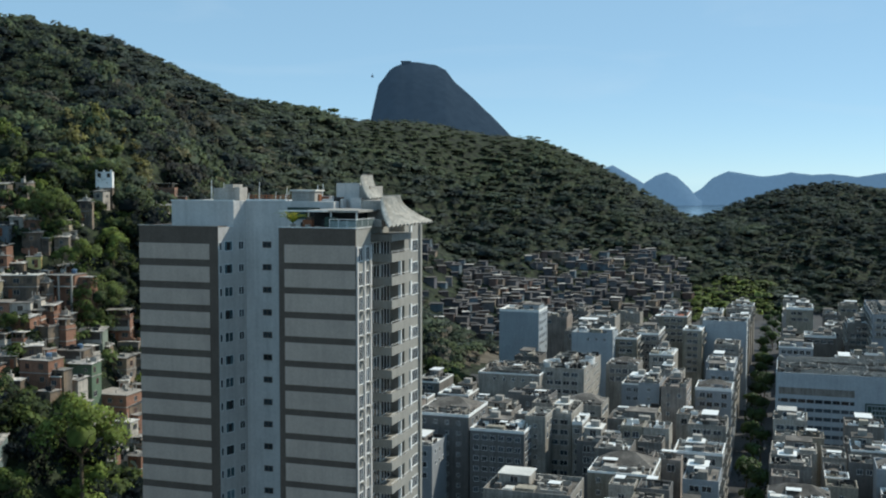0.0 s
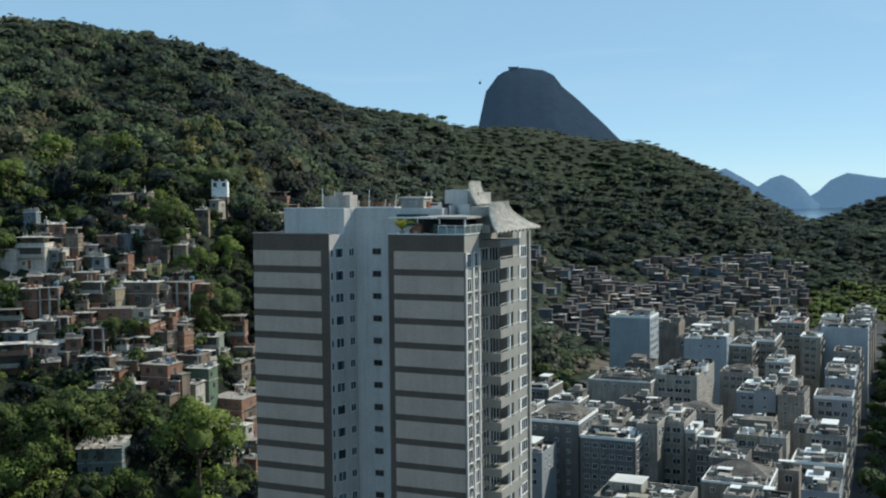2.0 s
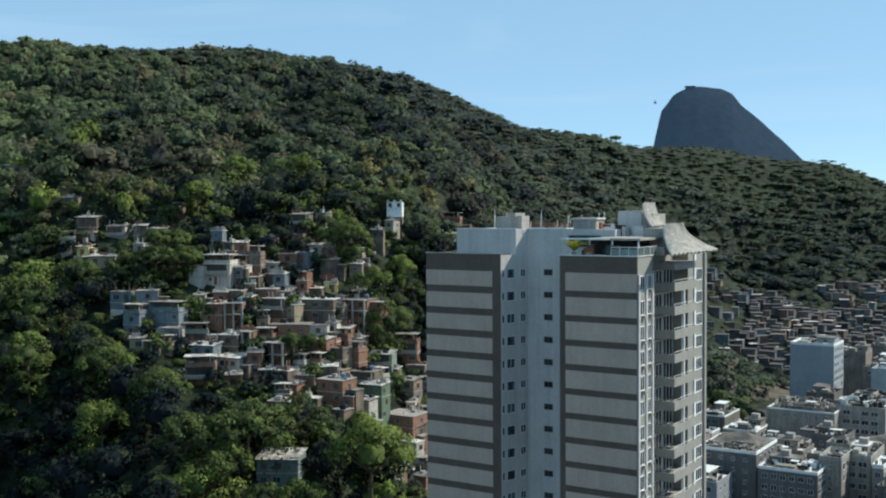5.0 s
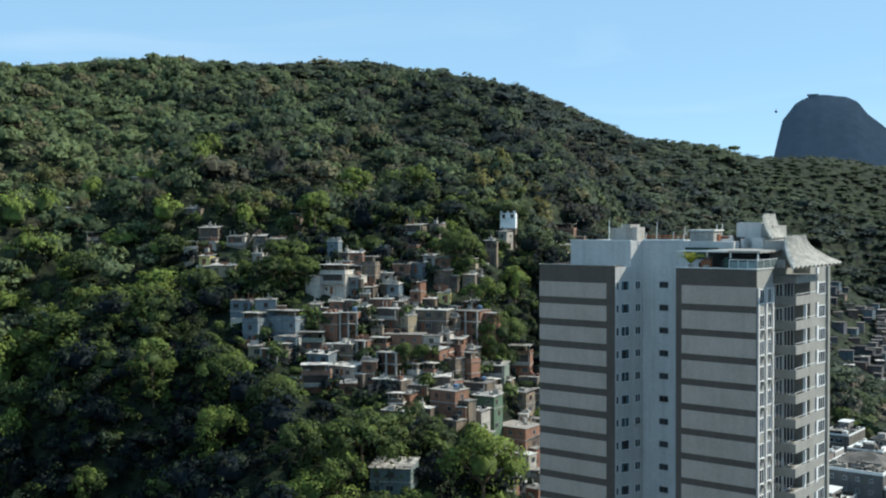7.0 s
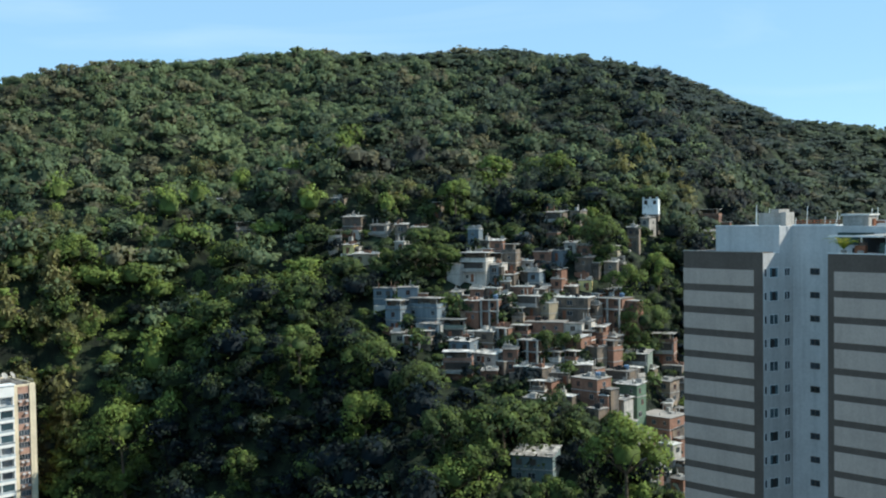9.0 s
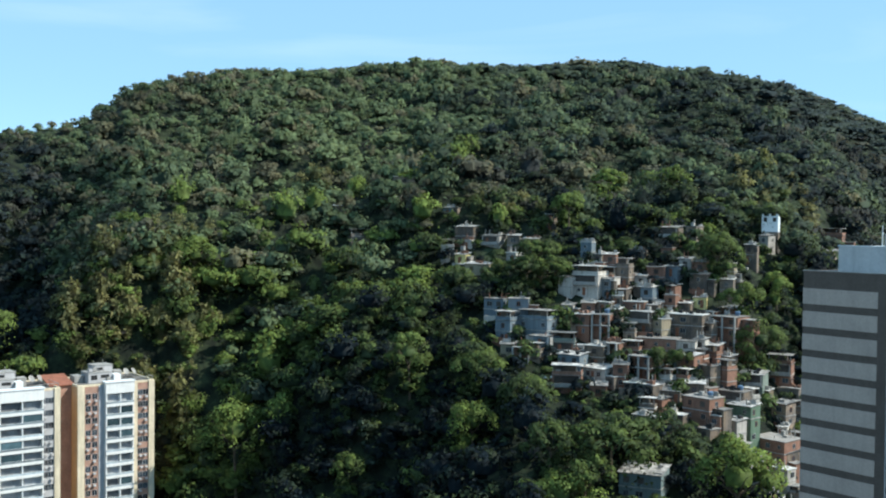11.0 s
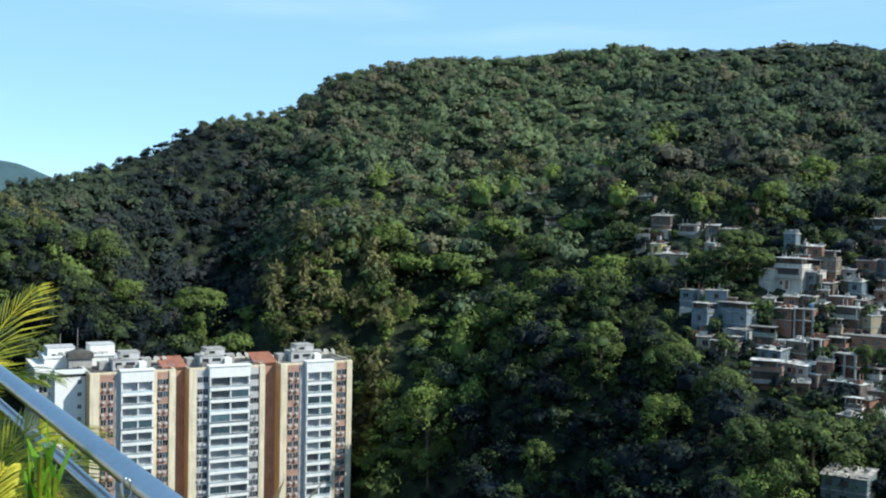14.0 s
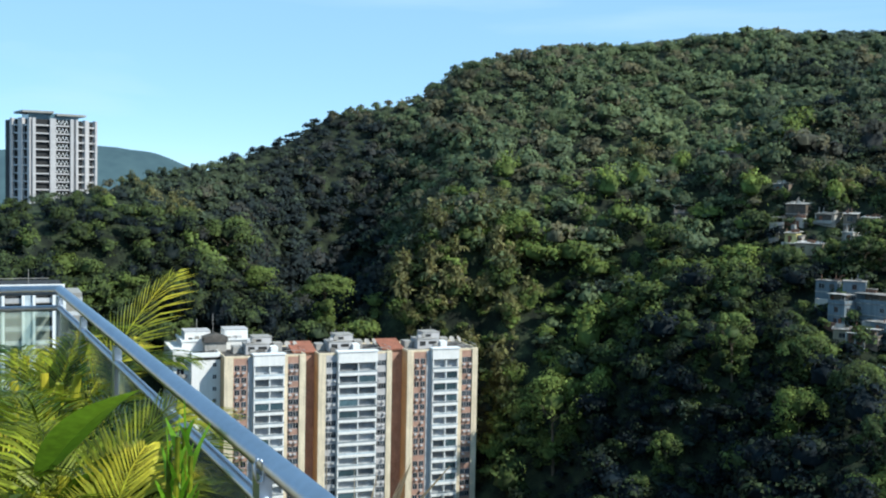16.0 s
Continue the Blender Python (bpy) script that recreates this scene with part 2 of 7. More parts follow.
def ground_height(x, y):
    x, y = np.asarray(x, float), np.asarray(y, float)
    r = np.hypot(x, y)
    az = np.degrees(np.arctan2(-x, y))
    rf, zf = smooth_table(az, FOOT_AZ, FOOT_R), smooth_table(az, FOOT_AZ, FOOT_Z)
    rm, zm = smooth_table(az, FOOT_AZ, MID_R), smooth_table(az, FOOT_AZ, MID_Z)
    rc = smooth_table(az, FOOT_AZ, CREST_R)
    el = sum(np.interp(az + d, CREST_AZ, CREST_EL) for d in (-0.4, 0, 0.4)) / 3
    zc = EYE + rc * np.tan(np.radians(el)) - np.interp(az, [8, 14], [3.9, 3.8])
    lower = zf + (zm - zf) * np.clip((r - rf) / (rm - rf), 0, 1) ** 1.15
    t = np.clip((r - rm) / (rc - rm), 0, 1)
    upper = zm + (zc - zm) * (1.25 * t - 0.25 * t * t)
    z = np.where(r < rm, lower, upper)
    z = np.where(r > rc, zc - (r - rc) * 0.45, z)
    z = np.where(r < rf, zf * np.clip((r / rf - 0.55) / 0.45, 0, 1) ** 1.5, z)
    inside = np.clip((r - rf) / 60, 0, 1) * np.clip((rc - r) / 60, 0, 1)
    z = z + inside * (4.0 * wave(x, y, 0.035, 1.3) + 1.5 * wave(x, y, 0.09, 4.1))
    # folds in the wooded slopes, none among the houses
    folds = inside * (1 - np.exp(-(((az - 22) / 10.0) ** 4) - ((r - 275) / 62) ** 4)) * np.clip((az - 4) / 6, 0, 1) * np.clip((rc - r - 40) / 110, 0, 1)
    z = z + folds * (5.0 * wave(x, y, 0.05, 6.2) + 4.0 * wave(x, y, 0.022, 2.4))
    # a spur that comes down towards the towers, steep on its shaded side
    z = z + 12 * np.exp(-(((az - 50.0) / 3.0) ** 2) - ((r - 325) / 45) ** 2)
    # the dark ravine beside the shoulder of the hill
    z = z - 48 * np.exp(-(((az - 57.6) / 4.2) ** 2) - ((r - 382) / 56) ** 2) * np.clip((rc - r) / 70, 0, 1)
    # a knoll before the ravine
    z = z + 14 * np.exp(-(((az - 57.8) / 2.6) ** 2) - ((r - 322) / 17) ** 2)
    # the deep gully below the village
    z = z - 44 * np.exp(-(((az - 39.5) / 5.5) ** 2) - ((r - 208) / 40) ** 2)
    # low ground beside the apartment towers
    z = z - 34 * np.exp(-(((az - 46.0) / 4.5) ** 2) - ((r - 264) / 44) ** 2)
    u, v = x * math.cos(GRID) - y * math.sin(GRID), x * math.sin(GRID) + y * math.cos(GRID)
    near = np.clip(np.maximum(np.maximum((-u - 266) / 44, (u + 225) / 25), np.maximum(v - 108, 24 - v) / 26), 0, 1)
    near = near * near * (3 - 2 * near)
    z = PAD + (z - PAD) * near
    return np.maximum(z, 0.0)


def height(x, y):
    return float(ground_height([x], [y])[0])


def build_ground():
    azs = np.concatenate([np.arange(-180, -62, 6), np.arange(-62, 92, 0.5), np.arange(92, 180, 6)])
    rs = np.concatenate([[0.0, 30, 60, 90], np.arange(110, 720, 7.0), np.arange(720, 1400, 14.0), [1500, 1700, 2100, 2700, 3500, 4300, 4900]])
    A, R = np.meshgrid(np.radians(azs), rs, indexing="ij")
    X, Y = -R * np.sin(A), R * np.cos(A)
    Z = ground_height(X, Y)
    n, k = A.shape
    verts = np.stack([X, Y, Z], -1).reshape(-1, 3)
    faces = [(i * k + j, ((i + 1) % n) * k + j, ((i + 1) % n) * k + j + 1, i * k + j + 1)[::-1] for i in range(n) for j in range(k - 1)]
    ob = mesh_object("ground", verts, faces, M["soil"], smooth=True)
    ob.data.materials.append(M["asphalt"])
    centre_z = np.array([verts[list(f), 2].mean() for f in faces])
    ob.data.materials.append(M["rock"])
    cx, cy = (np.array([verts[list(f), k].mean() for f in faces]) for k in (0, 1))
    caz, cr = np.degrees(np.arctan2(-cx, cy)), np.hypot(cx, cy)
    bank = (caz > -3.2) & (caz < 0.6) & (cr > 455) & (cr < 600) & (wave(cx, cy, 0.06, 5.0) > -0.5)
    ob.data.materials.append(M["bay"])
    kind = np.where(bank & (centre_z > 6), 2, centre_z < 6)
    ob.data.polygons.foreach_set("material_index", np.where((cr > 1450) & (centre_z < 6), 3, kind).astype(np.int32))
    tagged(ob, "dark earth hillsides running down to grey asphalt streets", "ground", kind="structure")


build_ground()


def mountain(name, label, mat, r, profile, depth, foot, az_step=0.1, rough=8.0):
    """A mountain at r metres: its outline as (az, elevation) knots, falling to front and back."""
    az0, az1 = profile[0][0], profile[-1][0]
    azs = np.arange(az0, az1 + 1e-6, az_step * (1 if az1 > az0 else -1))
    order = sorted(profile)
    el = np.interp(azs, [p[0] for p in order], [p[1] for p in order])
    top = EYE + r * np.tan(np.radians(el))
    rows = np.linspace(-1, 1, 25)
    verts, k = [], len(rows)
    for a, h in zip(azs, top):
        for q in rows:
            x, y = polar(a, r + q * depth)
            fall = 1 - abs(q) ** 1.6
            z = foot + (h - foot) * fall
            z += rough * noise.noise((x * 0.012, y * 0.012, z * 0.02)) * abs(q) * 2 + rough * 0.35 * noise.noise((x * 0.03, y * 0.03, z * 0.04))
            verts.append((x, y, z))
    n = len(azs)
    faces = [(i * k + j, i * k + j + 1, (i + 1) * k + j + 1, (i + 1) * k + j) for i in range(n - 1) for j in range(k - 1)]
    ob = mesh_object(name, verts, faces, mat, smooth=True)
    return tagged(ob, label, "mountain", kind="structure")


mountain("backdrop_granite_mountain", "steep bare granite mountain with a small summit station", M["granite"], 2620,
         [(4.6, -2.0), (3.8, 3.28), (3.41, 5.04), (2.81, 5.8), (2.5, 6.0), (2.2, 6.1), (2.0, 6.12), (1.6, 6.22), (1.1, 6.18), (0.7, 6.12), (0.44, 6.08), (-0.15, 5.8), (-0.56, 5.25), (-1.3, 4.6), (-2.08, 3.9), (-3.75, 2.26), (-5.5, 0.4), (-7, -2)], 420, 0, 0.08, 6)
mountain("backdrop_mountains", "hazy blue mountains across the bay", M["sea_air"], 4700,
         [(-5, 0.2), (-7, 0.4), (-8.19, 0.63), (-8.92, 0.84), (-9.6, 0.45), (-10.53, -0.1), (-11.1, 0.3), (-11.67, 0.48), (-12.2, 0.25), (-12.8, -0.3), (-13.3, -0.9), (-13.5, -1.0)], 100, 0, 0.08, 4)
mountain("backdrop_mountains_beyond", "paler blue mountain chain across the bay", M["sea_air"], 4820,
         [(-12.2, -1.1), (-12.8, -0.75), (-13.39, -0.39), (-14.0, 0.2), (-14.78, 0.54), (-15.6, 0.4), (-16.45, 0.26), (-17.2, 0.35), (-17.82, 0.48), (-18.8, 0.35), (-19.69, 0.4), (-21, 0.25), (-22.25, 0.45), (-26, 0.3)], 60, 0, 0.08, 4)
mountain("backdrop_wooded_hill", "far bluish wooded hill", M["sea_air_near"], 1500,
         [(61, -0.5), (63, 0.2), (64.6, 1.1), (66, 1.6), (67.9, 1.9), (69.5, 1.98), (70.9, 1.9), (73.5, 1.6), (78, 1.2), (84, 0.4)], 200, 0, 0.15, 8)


def summit_station():
    """The cable-car station on the granite summit, and a cabin on its way."""
    x, y = polar(1.95, 2600)
    e = empty("summit_station", "small grey cable-car station on the summit", "station", pose(x, y, 0, 0, 0, 2))
    z = EYE + 2600 * math.tan(radians(6.02))
    boxes("hall", M["granite"], e, (-11, 9, 0, 14, z - 12, z + 9), (-14, -7, 2, 12, z - 12, z + 4))
    boxes("roof", M["granite"], e, (-13, 12, -2, 16, z + 9, z + 11.5))
    boxes("terrace", M["granite"], e, (9, 40, 0, 10, z - 14, z + 1))
    x, y = polar(3.72, 2550)
    e = empty("cable_car", "tiny dark cable-car cabin against the sky", "cable car", pose(x, y, EYE + 2550 * math.tan(radians(5.5))))
    boxes("cabin", M["granite"], e, (-2.6, 2.6, -2, 2, -4, 0.5))
    boxes("hanger", M["granite"], e, (-0.4, 0.4, -0.4, 0.4, 0.5, 6))


summit_station()

# ---- shapes of leaves and crowns ----
# a shape is three arrays: triangles (n, 3, 3), the way outward at their corners (n, 3, 3), and a tone for each (n)
def unit_rows(rng, n):
    d = rng.normal(size=(n, 3))
    return d / np.linalg.norm(d, axis=1)[:, None]


def unit(v):
    return v / (np.linalg.norm(v, axis=-1)[..., None] + 1e-9)


def joined(*shapes):
    return tuple(np.concatenate(q) for q in zip(*shapes))


def leaf_triangles(rng, p, facing, s, droop=0.0):
    """A triangle of leaves at each point, turned roughly to its facing."""
    n = len(p)
    nrm = unit(facing + 0.4 * unit_rows(rng, n))
    a = unit(np.cross(nrm, unit_rows(rng, n)))
    b = np.cross(nrm, a)
    tip = p + a * s * 1.25 - np.array([0, 0, droop]) * s
    t = np.stack([p - a * s * 0.7 + b * s * 0.75, p - a * s * 0.7 - b * s * 0.75, tip], 1)
    flip = (np.cross(t[:, 1] - t[:, 0], t[:, 2] - t[:, 0]) * facing).sum(1) < 0
    t[flip] = t[flip][:, ::-1]
    return t


def crown_shape(rng, leaves, lumps, leaf, flat=0.75, wide=0.62, droop=0.0, small=0.3, large=0.52):
    """Leaf clumps over a few lumps, crown about 1 in radius, its foot at z = -0.9."""
    ang = rng.uniform(0, 2 * np.pi, lumps)
    rad = np.sqrt(rng.uniform(0, 1, lumps)) * wide
    c = np.stack([rad * np.cos(ang), rad * np.sin(ang), (0.55 - 0.95 * rad ** 2) * flat + rng.uniform(-0.16, 0.16, lumps)], 1)
    size = rng.uniform(small, large, lumps)
    lump_tone = rng.normal(size=lumps)
    which = rng.integers(0, lumps, leaves)
    d = unit_rows(rng, leaves)
    d[:, 2] = np.where(d[:, 2] < -0.35, -d[:, 2], d[:, 2])
    p = c[which] + d * size[which, None] * rng.uniform(0.78, 1.1, leaves)[:, None] * np.array([1, 1, 0.55 + 0.45 * flat])
    low = rng.uniform(0, 1, leaves) < 0.08
    p[low, 2] = rng.uniform(-0.8, 0, low.sum())
    out = unit(0.55 * unit(p * np.array([1, 1, 1 / flat]) + np.array([0, 0, 0.2])) + 0.65 * d + 0.22 * unit_rows(rng, leaves))
    t = leaf_triangles(rng, p, d, leaf * rng.uniform(0.6, 1.5, leaves)[:, None], droop)
    return t, np.repeat(out[:, None], 3, 1), lump_tone[which]


def core_shape(rng, fine=1, flat=0.75):
    """The leafy body inside a crown: an uneven dome, fuller towards its top."""
    bm = bmesh.new()
    bmesh.ops.create_icosphere(bm, subdivisions=fine, radius=1.0)
    ph = rng.uniform(0, 6.3, 6)
    for v in bm.verts:
        x, y, z = v.co
        k = 0.66 + 0.12 * math.sin(3.1 * x + ph[0]) * math.sin(3.7 * y + ph[1]) + 0.1 * math.sin(5.3 * y + 4.0 * z + ph[2]) + 0.07 * math.sin(7.0 * x - 5.0 * z + ph[3])
        v.co = (x * k, y * k, (z * k if z > 0 else z * k * 0.9) * (0.2 + 0.8 * flat) + 0.06)
    t = np.array([[list(v.co) for v in f.verts] for f in bm.faces])
    bm.free()
    # lower tone than the outer leaves, as shade inside the crown
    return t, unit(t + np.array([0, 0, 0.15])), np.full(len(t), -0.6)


def tree_shape(rng, leaves, lumps, leaf, flat=0.75, fill=0.84, **more):
    """A crown with its inner body, toned darker for the shade between leaves."""
    t, o, v = core_shape(rng, 1, flat)
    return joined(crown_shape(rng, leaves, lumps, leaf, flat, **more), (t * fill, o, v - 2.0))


def plume_shape(rng, canes, leaves):
    """Bamboo: canes that arch over, feathered with narrow leaves."""
    out = []
    for i in range(canes):
        az, lean = rng.uniform(0, 2 * np.pi), rng.uniform(0.15, 0.85)
        t = rng.uniform(0.12, 1.0, leaves)
        x = lean * t ** 2.2
        z = 1.5 * t - 0.9 * lean * t ** 3 - 0.8
        p = np.stack([x * np.cos(az), x * np.sin(az), z], 1) + rng.normal(scale=0.06, size=(leaves, 3))
        way = np.array([np.cos(az) * lean, np.sin(az) * lean, 0.0])
        a = unit(unit_rows(rng, leaves) * 0.7 + way + np.array([0, 0, -0.4]))
        b = unit(np.cross(a, unit_rows(rng, leaves)))
        s = rng.uniform(0.08, 0.16, leaves)[:, None]
        o = unit(way + np.array([0, 0, 0.7]) + 0.5 * unit_rows(rng, leaves))
        out.append((np.stack([p - b * s * 0.4, p + b * s * 0.4, p + a * s * 1.6], 1), np.repeat(o[:, None], 3, 1), np.full(leaves, rng.normal())))
    return joined(*out)


def twig_shape(rng, limbs):
    """A bare or thinly leaved tree: forked limbs as slender blades, and few leaves at their ends."""
    tris = []
    ends = []
    for i in range(limbs):
        a, lean = rng.uniform(0, 6.3), rng.uniform(0.15, 0.75)
        p = np.array([0, 0, -0.2])
        for k in range(3):
            tip = p + np.array([math.cos(a) * lean, math.sin(a) * lean, 0.8]) * rng.uniform(0.25, 0.45)
            w = 0.03 / (k + 1)
            side = np.array([-math.sin(a + k), math.cos(a + k), 0]) * w
            tris += [[p - side, p + side, tip]]
            ends.append(tip)
            p, a = tip, a + rng.uniform(-0.9, 0.9)
    t = np.array(tris)
    ends = np.array(ends)
    pts = np.repeat(ends, 8, 0) + rng.normal(scale=0.1, size=(len(ends) * 8, 3))
    l = leaf_triangles(rng, pts, unit_rows(rng, len(pts)), rng.uniform(0.03, 0.06, len(pts))[:, None])
    t = np.concatenate([t, l])
    return t, np.repeat(unit(t.mean(1) + np.array([0, 0, 0.4]))[:, None], 3, 1), np.full(len(t), 0.3)


def triangles(name, shape, mat, species, parent=None):
    """One mesh out of a shape's loose triangles; each has a tone, from tree kind and painted shade."""
    tris, outward, _ = shape
    n = len(tris)
    me = bpy.data.meshes.new(name)
    me.vertices.add(n * 3)
    me.vertices.foreach_set("co", np.ascontiguousarray(tris, np.float32).ravel())
    me.loops.add(n * 3)
    me.loops.foreach_set("vertex_index", np.arange(n * 3, dtype=np.int32))
    me.polygons.add(n)
    me.polygons.foreach_set("loop_start", np.arange(0, n * 3, 3, dtype=np.int32))
    at = me.attributes.new("species", "FLOAT", "FACE")
    at.data.foreach_set("value", np.ascontiguousarray(species, np.float32))
    at = me.attributes.new("outward", "FLOAT_VECTOR", "POINT")
    at.data.foreach_set("vector", np.ascontiguousarray(outward, np.float32).ravel())
    me.materials.append(mat)
    me.update()
    ob = new(name, me)
    ob.parent = parent
    return ob


def placed(shape, x, y, z, size, tall, turn):
    c, s = math.cos(turn), math.sin(turn)

    def turned(q):
        return np.stack([q[..., 0] * c - q[..., 1] * s, q[..., 0] * s + q[..., 1] * c, q[..., 2]], -1)

    return turned(shape[0] * np.array([size, size, tall])) + np.array([x, y, z]), unit(turned(shape[1] / np.array([size, size, tall]))), shape[2]


# ---- pieces shared by the buildings ----
STORE = new("pattern_store")  # patterns are removed again at the end of the file
PATTERNS = [STORE]


def pattern(name, mat, *dims):
    """A piece to be repeated: boxes in its own space, facing -y."""
    ob = boxes(name, mat, STORE, *dims)
    PATTERNS.append(ob)
    return ob


def relief(name, xs, zs, depth, mats, floor_y=0.02):
    """One connected shape facing -y: cells between xs and zs stand out by depth(i, j) = (y, material index)."""
    me = bpy.data.meshes.new(name)
    bm = bmesh.new()
    made = {}

    def at(i, j, y):
        key = (i, j, round(y, 4))
        if key not in made:
            made[key] = bm.verts.new((xs[i], y, zs[j]))
        return made[key]

    n, m = len(xs) - 1, len(zs) - 1
    level = lambda i, j: depth(i, j)[0] if 0 <= i < n and 0 <= j < m else floor_y
    for i in range(n):
        for j in range(m):
            y, k = depth(i, j)
            f = bm.faces.new((at(i, j, y), at(i + 1, j, y), at(i + 1, j + 1, y), at(i, j + 1, y)))
            f.material_index = k
            for di, dj, p, q in ((1, 0, (i + 1, j), (i + 1, j + 1)), (-1, 0, (i, j + 1), (i, j)), (0, 1, (i + 1, j + 1), (i, j + 1)), (0, -1, (i, j), (i + 1, j))):
                y2 = level(i + di, j + dj)
                if y2 > y + 1e-6:
                    bm.faces.new((at(*p, y), at(*p, y2), at(*q, y2), at(*q, y)))
    bm.to_mesh(me)
    bm.free()
    for k in mats:
        me.materials.append(k)
    ob = new(name, me)
    ob.parent = STORE
    PATTERNS.append(ob)
    return ob


def window_pattern(w, h, frame_mat, pane_mat, bars=1, rim=0.08, out=0.04):
    """A frame with its bars and a pane, centred on x and z, facing -y."""
    xs = [-w / 2, -w / 2 + rim]
    for i in range(bars):
        x = -w / 2 + w * (i + 1) / (bars + 1)
        xs += [x - rim * 0.4, x + rim * 0.4]
    xs += [w / 2 - rim, w / 2]
    zs = [-h / 2, -h / 2 + rim, h / 2 - rim, h / 2]
    frame_ = relief("window", xs, zs, lambda i, j: (-out - 0.05, 0) if j == 0 else (-out, 0) if j == 2 or i % 2 == 0 else (-0.002, 0), (frame_mat,))
    pane = pattern("pane", pane_mat, (-w / 2 + 0.02, w / 2 - 0.02, -0.012, 0.02, -h / 2 + 0.02, h / 2 - 0.02))
    return frame_, pane


def put_window(pat, parent, x, y, z, turn=0.0, size=(1, 1, 1)):
    f = again(pat[0], parent, x, y, z, turn, size)
    again(pat[1], f)
    return f


def rod(bm, a, b, r, sides=8, r2=None):
    """A round bar from a to b."""
    a, b = Vector(a), Vector(b)
    d = b - a
    m = Matrix.Translation((a + b) / 2) @ d.to_track_quat("Z", "Y").to_matrix().to_4x4()
    bmesh.ops.create_cone(bm, cap_ends=True, segments=sides, radius1=r, radius2=r if r2 is None else r2, depth=d.length, matrix=m)


def rods(name, mat, parent, r, *pairs, label=""):
    bm = bmesh.new()
    for a, b in pairs:
        rod(bm, a, b, r, 6)
    return part(name, bm, mat, parent, label)


# ---- the striped apartment tower ----
M["thatch"] = material("weathered_thatch", (0.52, 0.475, 0.41), 0.95, 0.3, 0.6, 0.3, streaks=0.25)
M["green_dark"] = material("dark_green_board", (0.03, 0.06, 0.05), 0.6, 0.2, 0.6)
M["rail_white"] = material("white_railing", (0.7, 0.7, 0.68), 0.5, 0.1, 1.0)
M["concrete"] = material("bare_concrete", (0.33, 0.31, 0.28), 0.9, 0.25, 0.5, streaks=0.25)
M["rust"] = material("rusty_iron", (0.22, 0.09, 0.05), 0.9, 0.3, 2.0)
M["screen_glass"] = glass_material("balustrade_glass", (0.16, 0.20, 0.20), 0.2)


def build_tower():
    U, V = 84.0, 119.0
    e = empty("apartment_tower", "tall grey-and-white striped apartment tower with roof terraces", "apartment tower", grid_pose(-U, V, 0))

    def b(name, mat, *dims, label=""):
        return boxes(name, mat, e, *[(q[0] + U, q[1] + U, q[2] - V, q[3] - V, q[4], q[5]) for q in dims], label=label)

    def block(name, mat, outline, z0, z1, label=""):
        bm = bmesh.new()
        prism_into(bm, [(u + U, v - V) for u, v in outline], z0, z1)
        return part(name, bm, mat, e, label)

    floors = 27
    # left wing, dark grey with a pale panel on every floor
    block("left_wing", M["tower_grey"], [(-83.3, 124.8), (-71.4, 124.8), (-71.47, 125.0), (-71.47, 141), (-83.3, 141)], 0, 94.0, "dark grey left wing")
    panel = pattern("wall_panel", M["panel_white"], (0, 10.6, -0.07, 0.02, 0, 2.06))
    panel_r = pattern("wall_panel", M["panel_white"], (0, 9.33, -0.07, 0.02, 0, 2.2))
    for k in range(floors):
        again(panel, e, -83.3 + U, 124.8 - V, 89.66 - 3.005 * k)
        again(panel_r, e, -58.96 + U, 119 - V, 90.05 - 3.0 * k)
    b("coping", M["concrete"], (-83.4, -79.9, 124.7, 125.1, 94.0, 94.12), (-79.9, -71.4, 124.7, 125.1, 94.0, 94.10))
    # white core between the wings: a slanting flank and the back wall
    A0, A1 = (-71.4, 124.8), (-69.85, 129.5)
    block("stair_core", M["white_wall"], [A0, A1, (-59.0, 129.5), (-59.0, 141.2), (-71.4, 141.2)], 0, 93.9, "white-painted stair core")
    ang = math.atan2(A1[1] - A0[1], A1[0] - A0[0])
    al = math.hypot(A1[0] - A0[0], A1[1] - A0[1])

    def on_flank(s, out=0.0):
        return A0[0] + math.cos(ang) * s + math.sin(ang) * out + U, A0[1] + math.sin(ang) * s - math.cos(ang) * out - V

    f3 = 2.75 / al  # the penthouse front stands back by this share of the flank
    pf = (A0[0] + (A1[0] - A0[0]) * f3, A0[1] + (A1[1] - A0[1]) * f3)
    block("penthouse", M["white_wall"], [(-79.9, pf[1]), pf, A1, (-57.0, 129.5), (-57.0, 140.5), (-79.9, 140.5)], 93.9, 97.3, "white penthouse box")
    b("penthouse_coping", M["white_paint"], (-80.0, pf[0], pf[1] - 0.08, pf[1] + 0.2, 97.3, 97.42), (-69.8, -64.0, 129.42, 129.7, 97.3, 97.5))
    small = window_pattern(1.3, 0.8, M["tower_grey"], M["pane"], 1, 0.07)
    flank_b = window_pattern(1.5, 1.35, M["white_paint"], M["pane_blue"], 1, 0.07)
    flank_c = window_pattern(1.0, 1.1, M["white_paint"], M["pane"], 1, 0.07)
    flank_a = window_pattern(0.5, 1.1, M["white_paint"], M["pane"], 0, 0.06)
    sash = pattern("open_sash", M["dark_gap"], (-0.3, 0.3, -0.03, 0.0, -0.55, 0.5))
    rng = random.Random(3)
    for k in range(floors):
        z = 91.5 - 3.03 * k
        put_window(small, e, -66.75 + U, 129.5 - V, z)
        for pat, s in ((flank_a, 0.38), (flank_b, 1.75), (flank_c, 4.0)):
            x, y = on_flank(s)
            put_window(pat, e, x, y, z - 0.1, ang)
